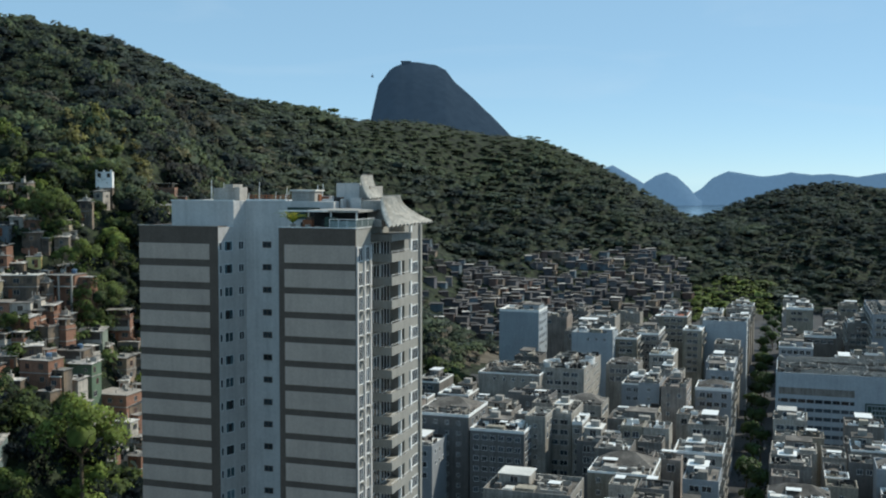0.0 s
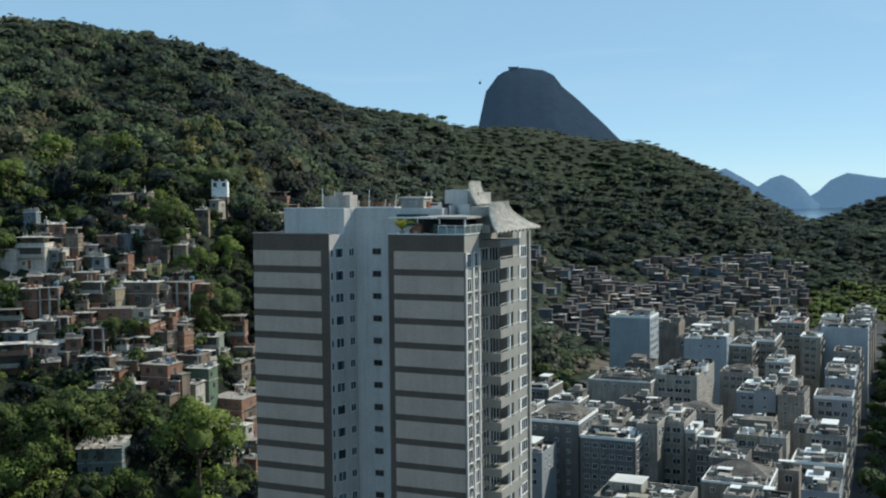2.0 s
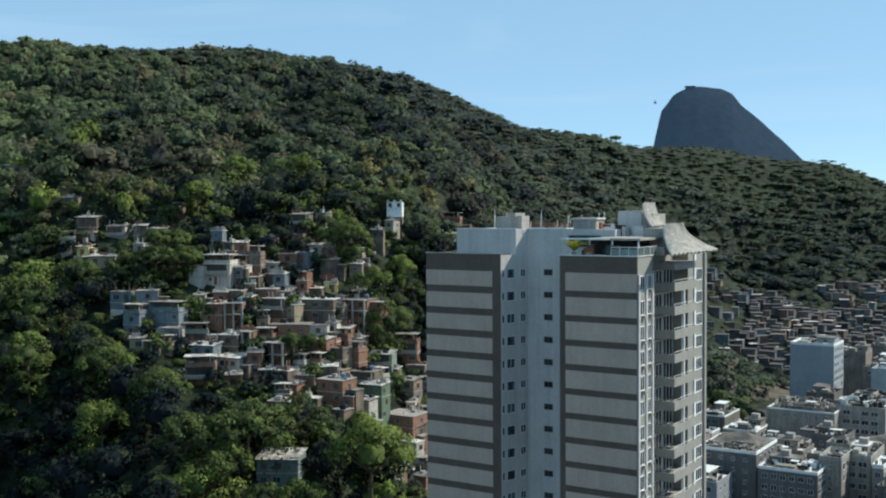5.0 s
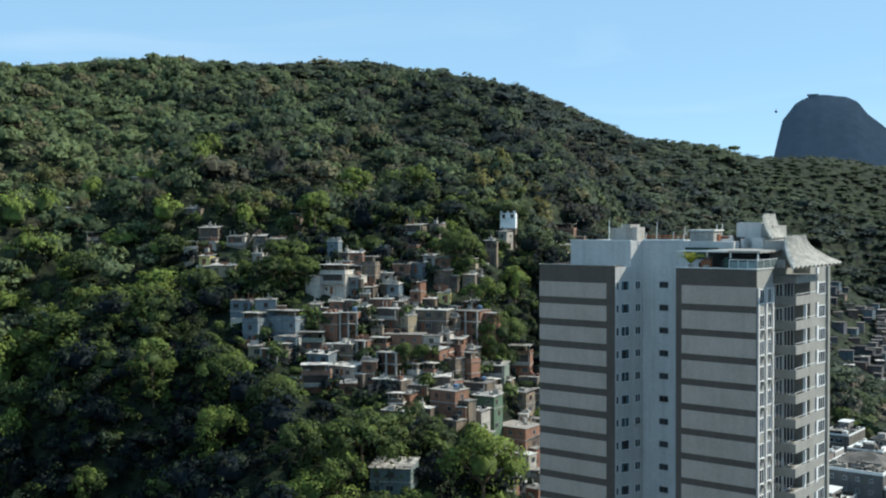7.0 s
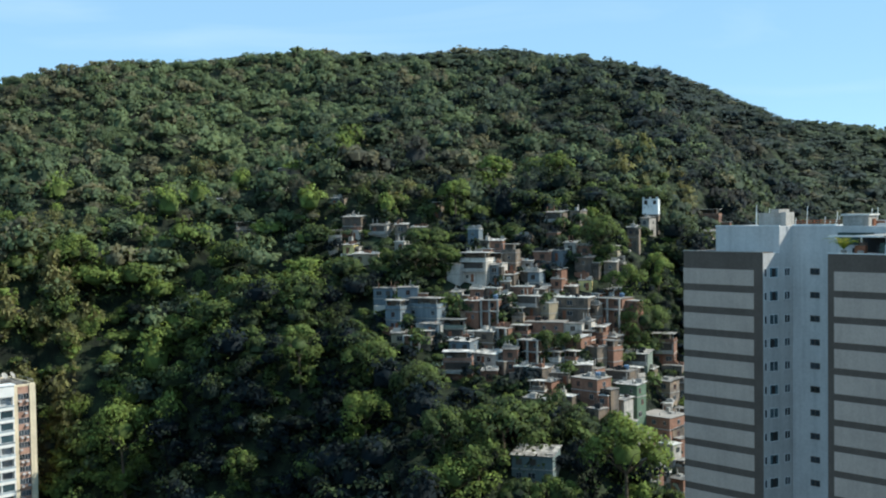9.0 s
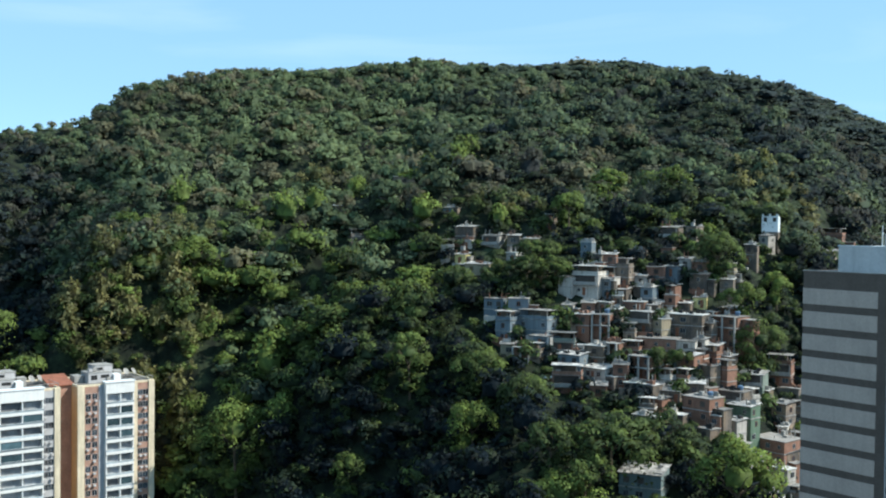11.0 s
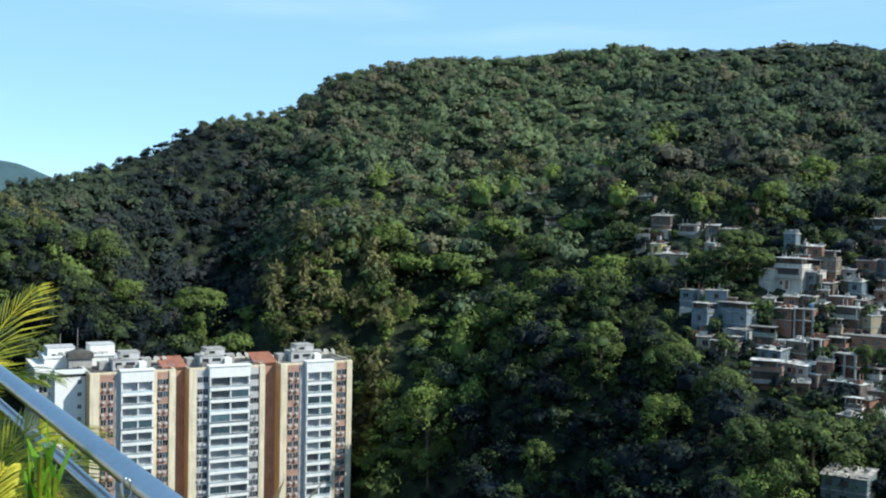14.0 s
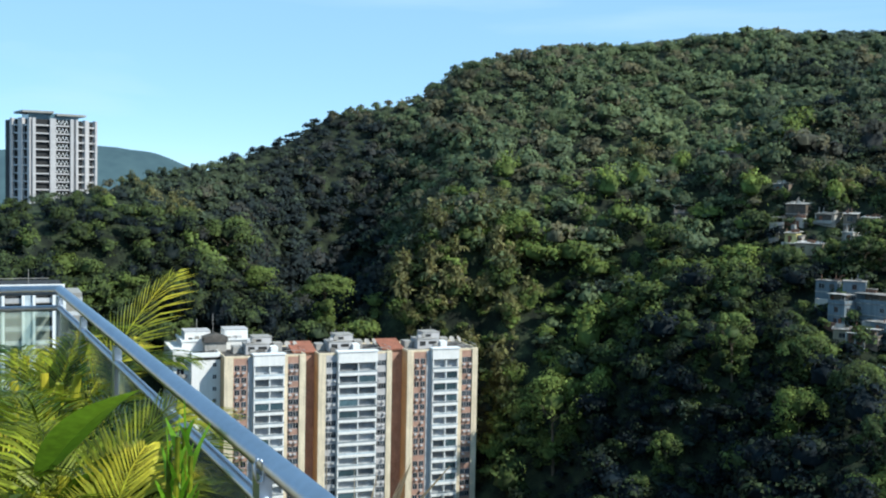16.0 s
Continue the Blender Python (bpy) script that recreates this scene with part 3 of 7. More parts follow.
        if rng.random() < 0.5:
            x, y = on_flank(1.5 + rng.random() * 0.4, 0.05)
            again(sash, e, x, y, z - 0.1, ang)
    # right wing with its recessed balconies
    block("right_wing", M["tower_side"], [(-59.76, 119.08), (-49.6, 119.08), (-49.6, 123.8), (-51.6, 123.8), (-51.6, 136.0), (-49.6, 136.0), (-49.6, 142.4), (-59.76, 142.4)], 0, 94.3, "grey right wing with balconies")
    b("grey_front", M["tower_grey"], (-59.76, -49.6, 119.0, 119.08, 0, 94.3), label="dark grey front strip")
    b("parapet_cap", M["rail_white"], (-59.8, -49.5, 118.93, 119.15, 94.3, 94.4), (-49.66, -49.5, 119.15, 124.0, 94.3, 94.4))
    for v in (119.35, 121.65, 123.6):
        b("pilaster", M["white_wall"], (-49.6, -49.42, v - 0.22, v + 0.22, 0, 92.2))
    b("pilaster", M["tower_side"], (-49.6, -49.3, 141.7, 142.4, 0, 94.0))
    b("pilaster", M["white_paint"], (-49.6, -49.4, 138.0, 138.5, 0, 94.0))
    side = window_pattern(1.35, 1.75, M["white_paint"], M["pane"], 1, 0.09)
    side_far = window_pattern(2.4, 1.6, M["white_paint"], M["pane"], 2, 0.1)
    door = window_pattern(2.2, 2.1, M["white_paint"], M["pane"], 2, 0.12)
    sill = pattern("air_conditioner", M["tower_side"], (-0.36, 0.3, -0.45, 0.0, -0.2, 0.16))
    slab = pattern("balcony", M["tower_side"], (-2.0, 1.1, 0.0, 7.7, -0.16, 0.0), (0.98, 1.1, 0.0, 7.7, 0.0, 0.95), (-2.0, 0.98, 0.0, 0.12, 0.0, 0.95))
    hand = pattern("handrail", M["rail_white"], (1.0, 1.06, 0.0, 7.7, 1.2, 1.25), (1.0, 1.05, 0.0, 0.05, 0.95, 1.2), (1.0, 1.05, 2.6, 2.65, 0.95, 1.2), (1.0, 1.05, 5.1, 5.15, 0.95, 1.2))
    divider = pattern("balcony_post", M["white_paint"], (0.7, 1.08, 3.4, 3.65, -2.05, 0.0))
    for k in range(floors):
        z = 91.15 - 3.0 * k
        for v in (120.5, 122.6):
            put_window(side, e, -49.6 + U, v - V, z, math.pi / 2)
            if (k * 7 + int(v)) % 5 != 0:
                again(sill, e, -49.6 + U, v - V + 0.2, z - 1.05, math.pi / 2)
        put_window(side_far, e, -49.6 + U, 140.1 - V, z, math.pi / 2, (1, 1, 1))
        put_window(door, e, -51.6 + U, 133.9 - V, z - 0.2, math.pi / 2, (1.55, 1, 1.12))
        put_window(door, e, -51.6 + U, 130.2 - V, z - 0.2, math.pi / 2, (1.55, 1, 1.12))
        put_window(flank_b, e, -51.6 + U, 126.3 - V, z, math.pi / 2)
        o = again(slab, e, -49.6 + U, 128.3 - V, z - 1.35)
        again(hand, o)
        again(divider, o, 0, 0, 0)
    b("balcony_canopy", M["tower_side"], (-51.6, -48.5, 128.3, 136.0, 92.3, 93.2))
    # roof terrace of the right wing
    # dark block in place of the shade under the terrace roof
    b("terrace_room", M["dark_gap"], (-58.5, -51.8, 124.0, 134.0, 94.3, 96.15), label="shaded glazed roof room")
    b("terrace_roof", M["concrete"], (-57.3, -50.2, 121.3, 134.5, 96.15, 96.4), label="flat grey terrace roof")
    for u in (-57.0, -54.0, -50.6):
        b("terrace_post", M["rail_white"], (u, u + 0.15, 121.5, 121.65, 94.3, 96.15))
    rails = [((u + U, 119.1 - V, 94.4), (u + U, 119.1 - V, 95.4)) for u in np.linspace(-53.0, -49.6, 4)]
    rails += [((-49.6 + U, v - V, 94.4), (-49.6 + U, v - V, 95.4)) for v in (121, 123, 125)]
    rails += [((-53.0 + U, 119.1 - V, 95.4), (-49.6 + U, 119.1 - V, 95.4)), ((-49.6 + U, 119.1 - V, 95.4), (-49.6 + U, 125 - V, 95.4))]
    rods("terrace_railing", M["rail_white"], e, 0.035, *rails)
    b("balustrade_pane", M["screen_glass"], (-49.62, -49.58, 119.2, 125.0, 94.45, 95.3))
    b("balustrade_pane", M["screen_glass"], (-53.0, -49.7, 119.08, 119.11, 94.45, 95.2))
    b("screen_board", M["green_dark"], (-63.6, -59.0, 129.3, 129.45, 95.0, 96.5), label="dark green board on the wall")
    b("shade_wall", M["green_dark"], (-60.5, -56.0, 129.2, 129.4, 94.4, 96.0))
    b("roof_room", M["white_wall"], (-58.7, -55.3, 134.2, 138, 96.4, 99.7), (-59.5, -56.5, 131.2, 133, 96.4, 97.6), label="white stair head on the roof")
    b("roof_room_wall", M["concrete"], (-55.3, -53.7, 134.0, 138.5, 96.4, 99.3))
    b("roof_box", M["concrete"], (-63.5, -60.2, 130.5, 133.0, 97.3, 98.6))
    b("roof_box_lid", M["roof_pale"], (-63.7, -60.0, 130.3, 133.2, 98.6, 98.8))
    # water tank and small iron work on the core's roof
    b("water_tank", M["concrete"], (-75.3, -71.9, 130.5, 133.5, 97.3, 99.0), (-73.4, -72.2, 130.3, 133.0, 99.0, 99.5), label="grey concrete water tank")
    b("tank_hatch", M["concrete"], (-72.0, -71.2, 130.3, 132.5, 97.3, 99.1))
    for i in range(9):
        u, v = -58.6 + 7.5 * rng.random(), 120.2 + 2.6 * rng.random()
        b("terrace_furniture", M[rng.choice(("concrete", "green_dark", "dark_gap", "rust", "tower_grey"))], (u, u + 0.4 + rng.random(), v, v + 0.5 + rng.random() * 0.6, 94.3, 94.6 + 1.0 * rng.random()))
    b("pergola_beam", M["rail_white"], (-60.0, -54.0, 119.6, 119.75, 96.25, 96.4), (-60.0, -54.0, 120.8, 120.95, 96.25, 96.4), label="pale pergola beams")
    for i in range(10):
        u, v = -63.4 + 9.5 * rng.random(), 130.4 + 6 * rng.random()
        b("roof_unit", M[rng.choice(("concrete", "white_wall", "dark_gap", "rust", "roof_pale"))], (u, u + 0.5 + rng.random(), v, v + 0.6 + rng.random(), 96.4, 97.4 + 1.3 * rng.random()))
    pairs = []
    for i in range(26):
        u, v = -78 + 18 * rng.random(), 130 + 8 * rng.random()
        h = 0.5 + rng.random() ** 2 * 2.4
        pairs.append(((u + U, v - V, 97.3), (u + U + 0.1, v - V, 97.3 + h)))
    for q in pairs:
        rods("antenna", M["rail_white"], e, 0.05, q)
    pairs = [((-70 + 9 * i / 11 + U, 131 - V, 97.3), (-70 + 9 * i / 11 + U, 131 - V, 98.1)) for i in range(12)]
    pairs += [((-70 + U, 131 - V, 98.0), (-61 + U, 131 - V, 98.0)), ((-70 + U, 131 - V, 97.7), (-61 + U, 131 - V, 97.7))]
    rods("rusty_roof_railing", M["rust"], e, 0.05, *pairs)

    # ribbed roofs that sweep down to a wide eave, flaring out at both ends
    def sweep(name, u0, u1, top, low, v0, v1, half0, half1, ribs):
        bm = bmesh.new()
        rows, cols = 10, ribs * 2
        grid = []
        for i in range(rows + 1):
            t = i / rows
            half, mid = half0 + (half1 - half0) * t ** 1.7, v0 + (v1 - v0) * t
            row = []
            for j in range(cols + 1):
                w = rng.uniform(-0.04, 0.04) + (0.15 if j % 2 else -0.15)
                row.append(bm.verts.new((u0 + (u1 - u0) * t ** 1.7 + w * 0.6 + U, mid + (2 * j / cols - 1) * half - V, top + (low - top) * t ** 0.85 + w)))
            grid.append(row)
        for i in range(rows):
            for j in range(cols):
                bm.faces.new((grid[i][j], grid[i + 1][j], grid[i + 1][j + 1], grid[i][j + 1]))
        ex = bmesh.ops.extrude_face_region(bm, geom=list(bm.faces))
        bmesh.ops.translate(bm, vec=(-0.12, 0, -0.16), verts=[g for g in ex["geom"] if isinstance(g, bmesh.types.BMVert)])
        bmesh.ops.recalc_face_normals(bm, faces=bm.faces)
        return part(name, bm, M["thatch"], e, "pale weathered sweeping roof")

    sweep("sweeping_roof", -49.4, -46.1, 98.1, 94.6, 130.6, 129.6, 3.4, 8.2, 12)
    sweep("sweeping_roof", -54.3, -52.8, 100.8, 97.8, 134.4, 134.3, 2.0, 2.4, 5)
    b("roof_gable", M["concrete"], (-52.6, -49.7, 128.2, 133.8, 94.3, 97.5), (-49.7, -48.6, 125.0, 134.5, 94.3, 95.2))
    return e


build_tower()


# ---- small palm in a tub on that roof ----
M["palm_leaf"] = material("palm_leaf", (0.13, 0.20, 0.025), 0.5, 0.3, 1.5, island=0.3, through_light=0.45, tint=(0.30, 0.27, 0.03))


def frond_into(bm, root, az, lift, length, leaflets, width, droop=0.9, twist=0.0, leaf=0.32, rib=0.012):
    """One feather leaf: a rib that arches over, with leaflets on both sides."""
    root = Vector(root)
    steps = leaflets
    pts = []
    for i in range(steps + 1):
        t = i / steps
        ang = lift - droop * t ** 1.4
        d = Vector((math.cos(az) * math.cos(ang), math.sin(az) * math.cos(ang), math.sin(ang)))
        pts.append((pts[-1] + d * (length / steps)) if pts else root.copy())
    side = Vector((-math.sin(az), math.cos(az), 0))
    for i in range(steps):
        a, c = pts[i], pts[i + 1]
        w = rib * (1 - 0.7 * i / steps)
        n = (c - a).normalized().cross(side)
        q = [bm.verts.new(p) for p in (a + side * w, a - side * w, c - side * w, c + side * w)]
        bm.faces.new(q)
        q = [bm.verts.new(p) for p in (a + n * w, a - n * w, c - n * w, c + n * w)]
        bm.faces.new(q)
        t = (i + 0.5) / steps
        if t < 0.12:
            continue
        size = leaf * (math.sin(math.pi * min(1, t * 0.86 + 0.12)) ** 0.6) * (0.9 + 0.2 * random.random())
        fwd = (c - a).normalized()
        for s in (-1, 1):
            tip_dir = (side * s * (0.95 - 0.35 * t) + fwd * (0.65 + 0.5 * t) + n * s * twist * 0.3 + Vector((0, 0, 0.08 - 0.2 * random.random()))).normalized()
            base, mid = a, a + tip_dir * size * 0.5
            tip = a + tip_dir * size + Vector((0, 0, -0.18 * size))
            across = fwd * width
            v = [bm.verts.new(p) for p in (base - across * 0.4, mid - across, tip, mid + across, base + across * 0.4)]
            bm.faces.new(v)


def roof_palm():
    e = empty("potted_palm", "small yellow-green potted palm on the roof terrace", "palm", grid_pose(-58.6, 120.6, 94.3))
    bm = bmesh.new()
    rod(bm, (0, 0, 0), (0, 0, 0.45), 0.3, 12, 0.36)
    part("pot", bm, M["concrete"], e)
    bm = bmesh.new()
    random.seed(4)
    for i in range(14):
        frond_into(bm, (0, 0, 0.45), i * 2.4, 1.0 + 0.4 * random.random(), 2.2 + 0.8 * random.random(), 12, 0.06, 1.4, 0, 0.6, 0.03)
    part("leaves", bm, M["palm_leaf"], e)


roof_palm()

# ---- the city on the flat ground ----
M["awning_white"] = material("white_sheet", (0.70, 0.70, 0.68), 0.5, 0.06, 0.8)
M["brick"] = material("raw_hollow_brick", (0.235, 0.125, 0.085), 0.92, 0.3, 0.8, 0.2, per_object=0.2, streaks=0.2)
M["leaf_street"] = material("street_tree_leaves", (0.02, 0.05, 0.012), 0.6, 0.3, 0.05, tint=(0.06, 0.09, 0.02), attr=True, island=0.4, through_light=0.25, leafy=True)


def city_window_pattern(w, h, rim=0.06, frame_mat="white_paint", bar=0.03, ledge=0.1):
    xs = [-w / 2 - rim, -w / 2, -bar, bar, w / 2, w / 2 + rim]
    zs = [-h / 2 - rim, -h / 2, h / 2, h / 2 + rim]
    return relief("window", xs, zs, lambda i, j: (-0.01, 1) if i in (1, 3) and j == 1 else (-ledge, 0) if j == 0 else (-0.05, 0), (M[frame_mat], M["pane"]))


CITY_WINDOWS = [city_window_pattern(1.4, 1.3), city_window_pattern(2.2, 1.4), city_window_pattern(0.9, 1.0), city_window_pattern(1.8, 1.7)]
CITY_BALCONY = pattern("balcony", M["city_a"], (-1.5, 1.5, -1.1, 0.0, -1.3, -1.15), (-1.5, 1.5, -1.1, -1.0, -1.15, -0.35), (-1.5, -1.4, -1.0, 0.0, -1.15, -0.35), (1.4, 1.5, -1.0, 0.0, -1.15, -0.35))
CITY = random.Random(11)
TAKEN = []


def city_building(u0, u1, v0, v1, z, mat, roof="roof_dark", front=5, side=4, label="", name="city_building", style=0, clutter=3, penthouse=True, balconies=False, side_turn=1):
    """A block of flats in the street grid, with parapet, roof rooms, tanks and windows on the walls towards the camera."""
    r = CITY
    w, d = u1 - u0, v1 - v0
    TAKEN.append((u0, u1, v0, v1))
    e = empty(name, label, "building", grid_pose(u0, v0, 0), group="city blocks")
    boxes("wall", M[mat], e, (0, w, 0, d, 0, z))
    t, hp = 0.25, r.choice((0.5, 0.8, 1.1))
    boxes("parapet", M[mat if r.random() < 0.72 else "white_paint"], e, (0, w, 0, t, z, z + hp), (0, w, d - t, d, z, z + hp), (0, t, t, d - t, z, z + hp), (w - t, w, t, d - t, z, z + hp))
    boxes("roof", M[roof], e, (t, w - t, t, d - t, z, z + 0.08))
    if penthouse and r.random() < 0.75:
        pw, pd = w * r.uniform(0.3, 0.6), d * r.uniform(0.3, 0.6)
        px, py = r.uniform(t + 0.1, w - pw - t - 0.1), r.uniform(d * 0.3, d - pd - t - 0.1)
        ph = r.uniform(1.8, 2.9)
        boxes("roof_room", M[r.choice((mat, "city_a", "city_c"))], e, (px, px + pw, py, py + pd, z + 0.08, z + ph))
        boxes("roof_room_cover", M[r.choice(("roof_pale", "roof_dark", "roof_dark", "roof_dark", "awning_white"))], e, (px - 0.3, px + pw + 0.3, py - 0.3, py + pd + 0.3, z + ph, z + ph + 0.18))
        if r.random() < 0.6:
            tx, ty = px + pw * 0.3, py + pd * 0.3
            boxes("water_tank", M["concrete"], e, (tx, tx + 2.4, ty, ty + 2.4, z + ph + 0.18, z + ph + 1.7))
        again(r.choice(CITY_WINDOWS), e, px + pw / 2, py, z + ph * 0.55)
        pw2, pd2 = w * r.uniform(0.2, 0.35), d * 0.22
        px2 = r.uniform(t + 0.1, w - pw2 - t - 0.1)
        boxes("roof_shed", M[r.choice(("city_a", "city_b", "city_c", mat))], e, (px2, px2 + pw2, d * 0.03 + t, d * 0.03 + pd2, z + 0.08, z + r.uniform(1.2, 2.4)))
    elif penthouse and v0 < 430 and w > 7:
        # a low hipped roof behind the parapet
        bm = bmesh.new()
        x0, x1, y0, y1 = t + 0.2, w - t - 0.2, d * 0.34, d - t - 0.2
        lip, ridge = z + 0.5, z + 0.5 + min(w, d) * 0.17
        q = [bm.verts.new(v) for v in ((x0, y0, z), (x1, y0, z), (x1, y1, z), (x0, y1, z), (x0 - 0.2, y0 - 0.2, lip), (x1 + 0.2, y0 - 0.2, lip), (x1 + 0.2, y1, lip), (x0 - 0.2, y1, lip))]
        k = (y1 - y0) / 2
        a, b = ((x0 + min(k, w * 0.4), (y0 + y1) / 2, ridge), (x1 - min(k, w * 0.4), (y0 + y1) / 2, ridge))
        a, b = bm.verts.new(a), bm.verts.new(b)
        for f in ((q[0], q[1], q[5], q[4]), (q[1], q[2], q[6], q[5]), (q[2], q[3], q[7], q[6]), (q[3], q[0], q[4], q[7]), (q[4], q[5], b, a), (q[5], q[6], b), (q[6], q[7], a, b), (q[7], q[4], a)):
            bm.faces.new(f)
        part("hipped_roof", bm, M[r.choice(("roof_dark", "roof_dark", "roof_tile", "roof_dark"))], e)
    for i in range(clutter):
        cw, cd, ch = r.uniform(0.8, 3.0), r.uniform(0.8, 3.0), r.uniform(0.5, 1.5)
        if cw > w - 1 or cd > d * 0.28:
            continue
        x, y = r.uniform(t + 0.1, w - cw - t), r.uniform(t + 0.1, d * 0.3 - cd)
        boxes("roof_unit", M[r.choice(("concrete", "awning_white", "city_c", "roof_pale", "dark_gap"))], e, (x, x + cw, y, y + cd, z + 0.08, z + ch))
    # low walls, pipes, boxes and dark hatches all over the roof
    bits, dark_bits = [], []
    for i in range(int(w * d / (5.5 if v0 < 420 else 9))):
        bw, bd, bh = (r.uniform(2, w * 0.4), 0.16, r.uniform(0.7, 1.3)) if i % 4 == 0 else (0.16, r.uniform(2, d * 0.3), r.uniform(0.7, 1.3)) if i % 4 == 1 else (r.uniform(0.4, 1.6), r.uniform(0.4, 1.6), r.uniform(0.3, 1.5))
        x, y = r.uniform(t, w - bw - t), r.uniform(t, d - bd - t)
        (bits if r.random() < 0.6 else dark_bits).append((x, x + bw, y, y + bd, z + 0.05, z + 0.08 + bh + 0.003 * i))
    if bits and dark_bits:
        tagged(boxes("roof_wall", M[r.choice(("white_paint", "white_paint", mat, "city_a", "concrete"))], e, *bits), kind="stuff")
        tagged(boxes("roof_clutter", M[r.choice(("dark_gap", "concrete", "dark_gap", "city_c", "roof_dark"))], e, *dark_bits), kind="stuff")
    if r.random() < 0.35:
        x = r.uniform(1, max(1.2, w - 5))
        boxes("awning", M["awning_white"], e, (x, x + r.uniform(2, 4), d * 0.32, d * 0.32 + r.uniform(1.5, 3), z + 2.0, z + 2.1), (x, x + 0.1, d * 0.32, d * 0.32 + 0.1, z, z + 2.0))
    # walls of windows
    pat = CITY_WINDOWS[style % len(CITY_WINDOWS)]
    rows = min(front, int(z / 3))
    step = 2.4 + 0.5 * (style % 3)
    n = max(1, int((w - 1.2) / step))
    for k in range(rows):
        zz = z - 1.7 - 3.0 * k
        for i in range(n):
            if r.random() < 0.06:
                continue
            x = w / 2 + (i - (n - 1) / 2) * step
            again(pat, e, x, 0, zz)
            if balconies and i % 2 == 0:
                again(CITY_BALCONY, e, x, 0, zz)
    rows = min(side, int(z / 3))
    n = max(1, int((d - 1.5) / (step + 0.4)))
    for k in range(rows):
        for i in range(n):
            if r.random() < 0.12:
                continue
            y = d / 2 + (i - (n - 1) / 2) * (step + 0.4)
            x = w if side_turn > 0 else 0
            again(CITY_WINDOWS[(style + 1) % 4], e, x, y, z - 1.7 - 3.0 * k, math.pi / 2 * side_turn)
            if balconies:
                again(CITY_BALCONY, e, x, y, z - 1.7 - 3.0 * k, math.pi / 2 * side_turn)
    return e


def build_city():
    c = city_building
    c(-102.8, -86.4, 290.0, 310.0, 33, "city_f", "roof_dark", 9, 4, "dim bluish flats with white roof terrace and dark ledge", style=2, clutter=5)
    c(-85.4, -69.7, 287.8, 300.8, 30, "city_f", "roof_dark", 9, 3, "dim bluish-grey flats with many small windows", style=0, clutter=5)
    c(-71.5, -65.5, 295.8, 308.8, 32.5, "city_a", "roof_pale", 6, 2, "narrow grey flats with curved white edge", style=2, penthouse=False)
    c(-67.2, -59.9, 305.2, 323.2, 32, "city_a", "roof_dark", 6, 3, "grey flats with planted roof", style=1, clutter=5)
    c(-59.0, -56.1, 301.7, 313.7, 30.5, "city_a", "awning_white", 5, 0, "small white roof block beside grey flats", penthouse=False, clutter=0)
    c(-103.9, -82.1, 360.4, 384.4, 33, "city_a", "roof_dark", 1, 0, "long low white building with flat roof", clutter=6, style=2, penthouse=False)
    e = c(-83.4, -68.0, 367.9, 401.9, 34.5, "city_a", "roof_dark", 6, 5, "white building with curved white roof edges", style=1, penthouse=False, clutter=2)

    def curved_edge(cx, cy, rad, a0, a1, z0, z1):
        """A bright parapet that sweeps round in an arc."""
        bm = bmesh.new()
        rows = []
        for q in np.linspace(radians(a0), radians(a1), 15):
            rows.append([bm.verts.new((cx + math.cos(q) * k, cy + math.sin(q) * k, z_)) for k, z_ in ((rad, z0), (rad + 0.35, z0), (rad + 0.35, z1), (rad, z1))])
        for a, b in zip(rows, rows[1:]):
            for i in range(4):
                bm.faces.new((a[i], a[(i + 1) % 4], b[(i + 1) % 4], b[i]))
        bm.faces.new(rows[0])
        bm.faces.new(rows[-1][::-1])
        bmesh.ops.recalc_face_normals(bm, faces=bm.faces)
        part("curved_parapet", bm, M["awning_white"], e)

    curved_edge(5.0, 5.2, 4.6, 90, 250, 34.5, 36.6)
    curved_edge(11.0, 16.0, 5.0, -80, 80, 34.5, 36.4)
    curved_edge(12.0, 4.8, 4.0, 120, 240, 34.5, 36.0)
    c(-122.1, -104.4, 456.5, 473.5, 43, "city_g", "roof_pale", 0, 8, "plain bluish-white slab block below the hill", style=2, clutter=2)
    c(-86.8, -69.6, 440.7, 453.7, 36.5, "city_g", "roof_dark", 1, 2, "bluish-white flats with stepped roof", style=2)
    c(-69.9, -60.6, 447.2, 471.2, 34.5, "city_b", "roof_dark", 5, 5, "beige flats with grey roof", style=1, balconies=True)
    c(-62.4, -53.3, 460.2, 484.2, 35, "city_c", "roof_dark", 6, 6, "grey flats with balconies on every floor", style=3, balconies=True)
    c(-57.5, -44.9, 497.6, 517.6, 38.5, "city_b", "roof_tile", 4, 4, "cream tower flats with gabled roof room", style=1)
    c(-44.4, -36.3, 471.6, 486.6, 36, "city_b", "awning_white", 6, 2, "yellowish flats with loggias", style=3, balconies=True, penthouse=False)
    c(-37.2, -18.5, 485.6, 499.6, 38, "city_g", "roof_pale", 0, 4, "blue-white slab with blank front wall", style=0, clutter=2)
    c(-46.0, -30.5, 254.8, 271.8, 30, "city_b", "roof_dark", 2, 1, "cream blank-walled block with stepped roof", style=2, clutter=6)
    c(-46.9, -38.0, 268.9, 280.9, 31.5, "city_c", "awning_white", 1, 0, "block with bright white sheet roof", penthouse=False, clutter=1)
    c(-66.2, -45.9, 233.7, 249.7, 29, "city_a", "roof_dark", 1, 1, "pale block with dark roof pans and white copings", style=2, clutter=6)
    c(-39.5, -31.5, 349.6, 367.6, 33, "city_e", "roof_dark", 4, 3, "dull brown blank flats", style=2, clutter=2)
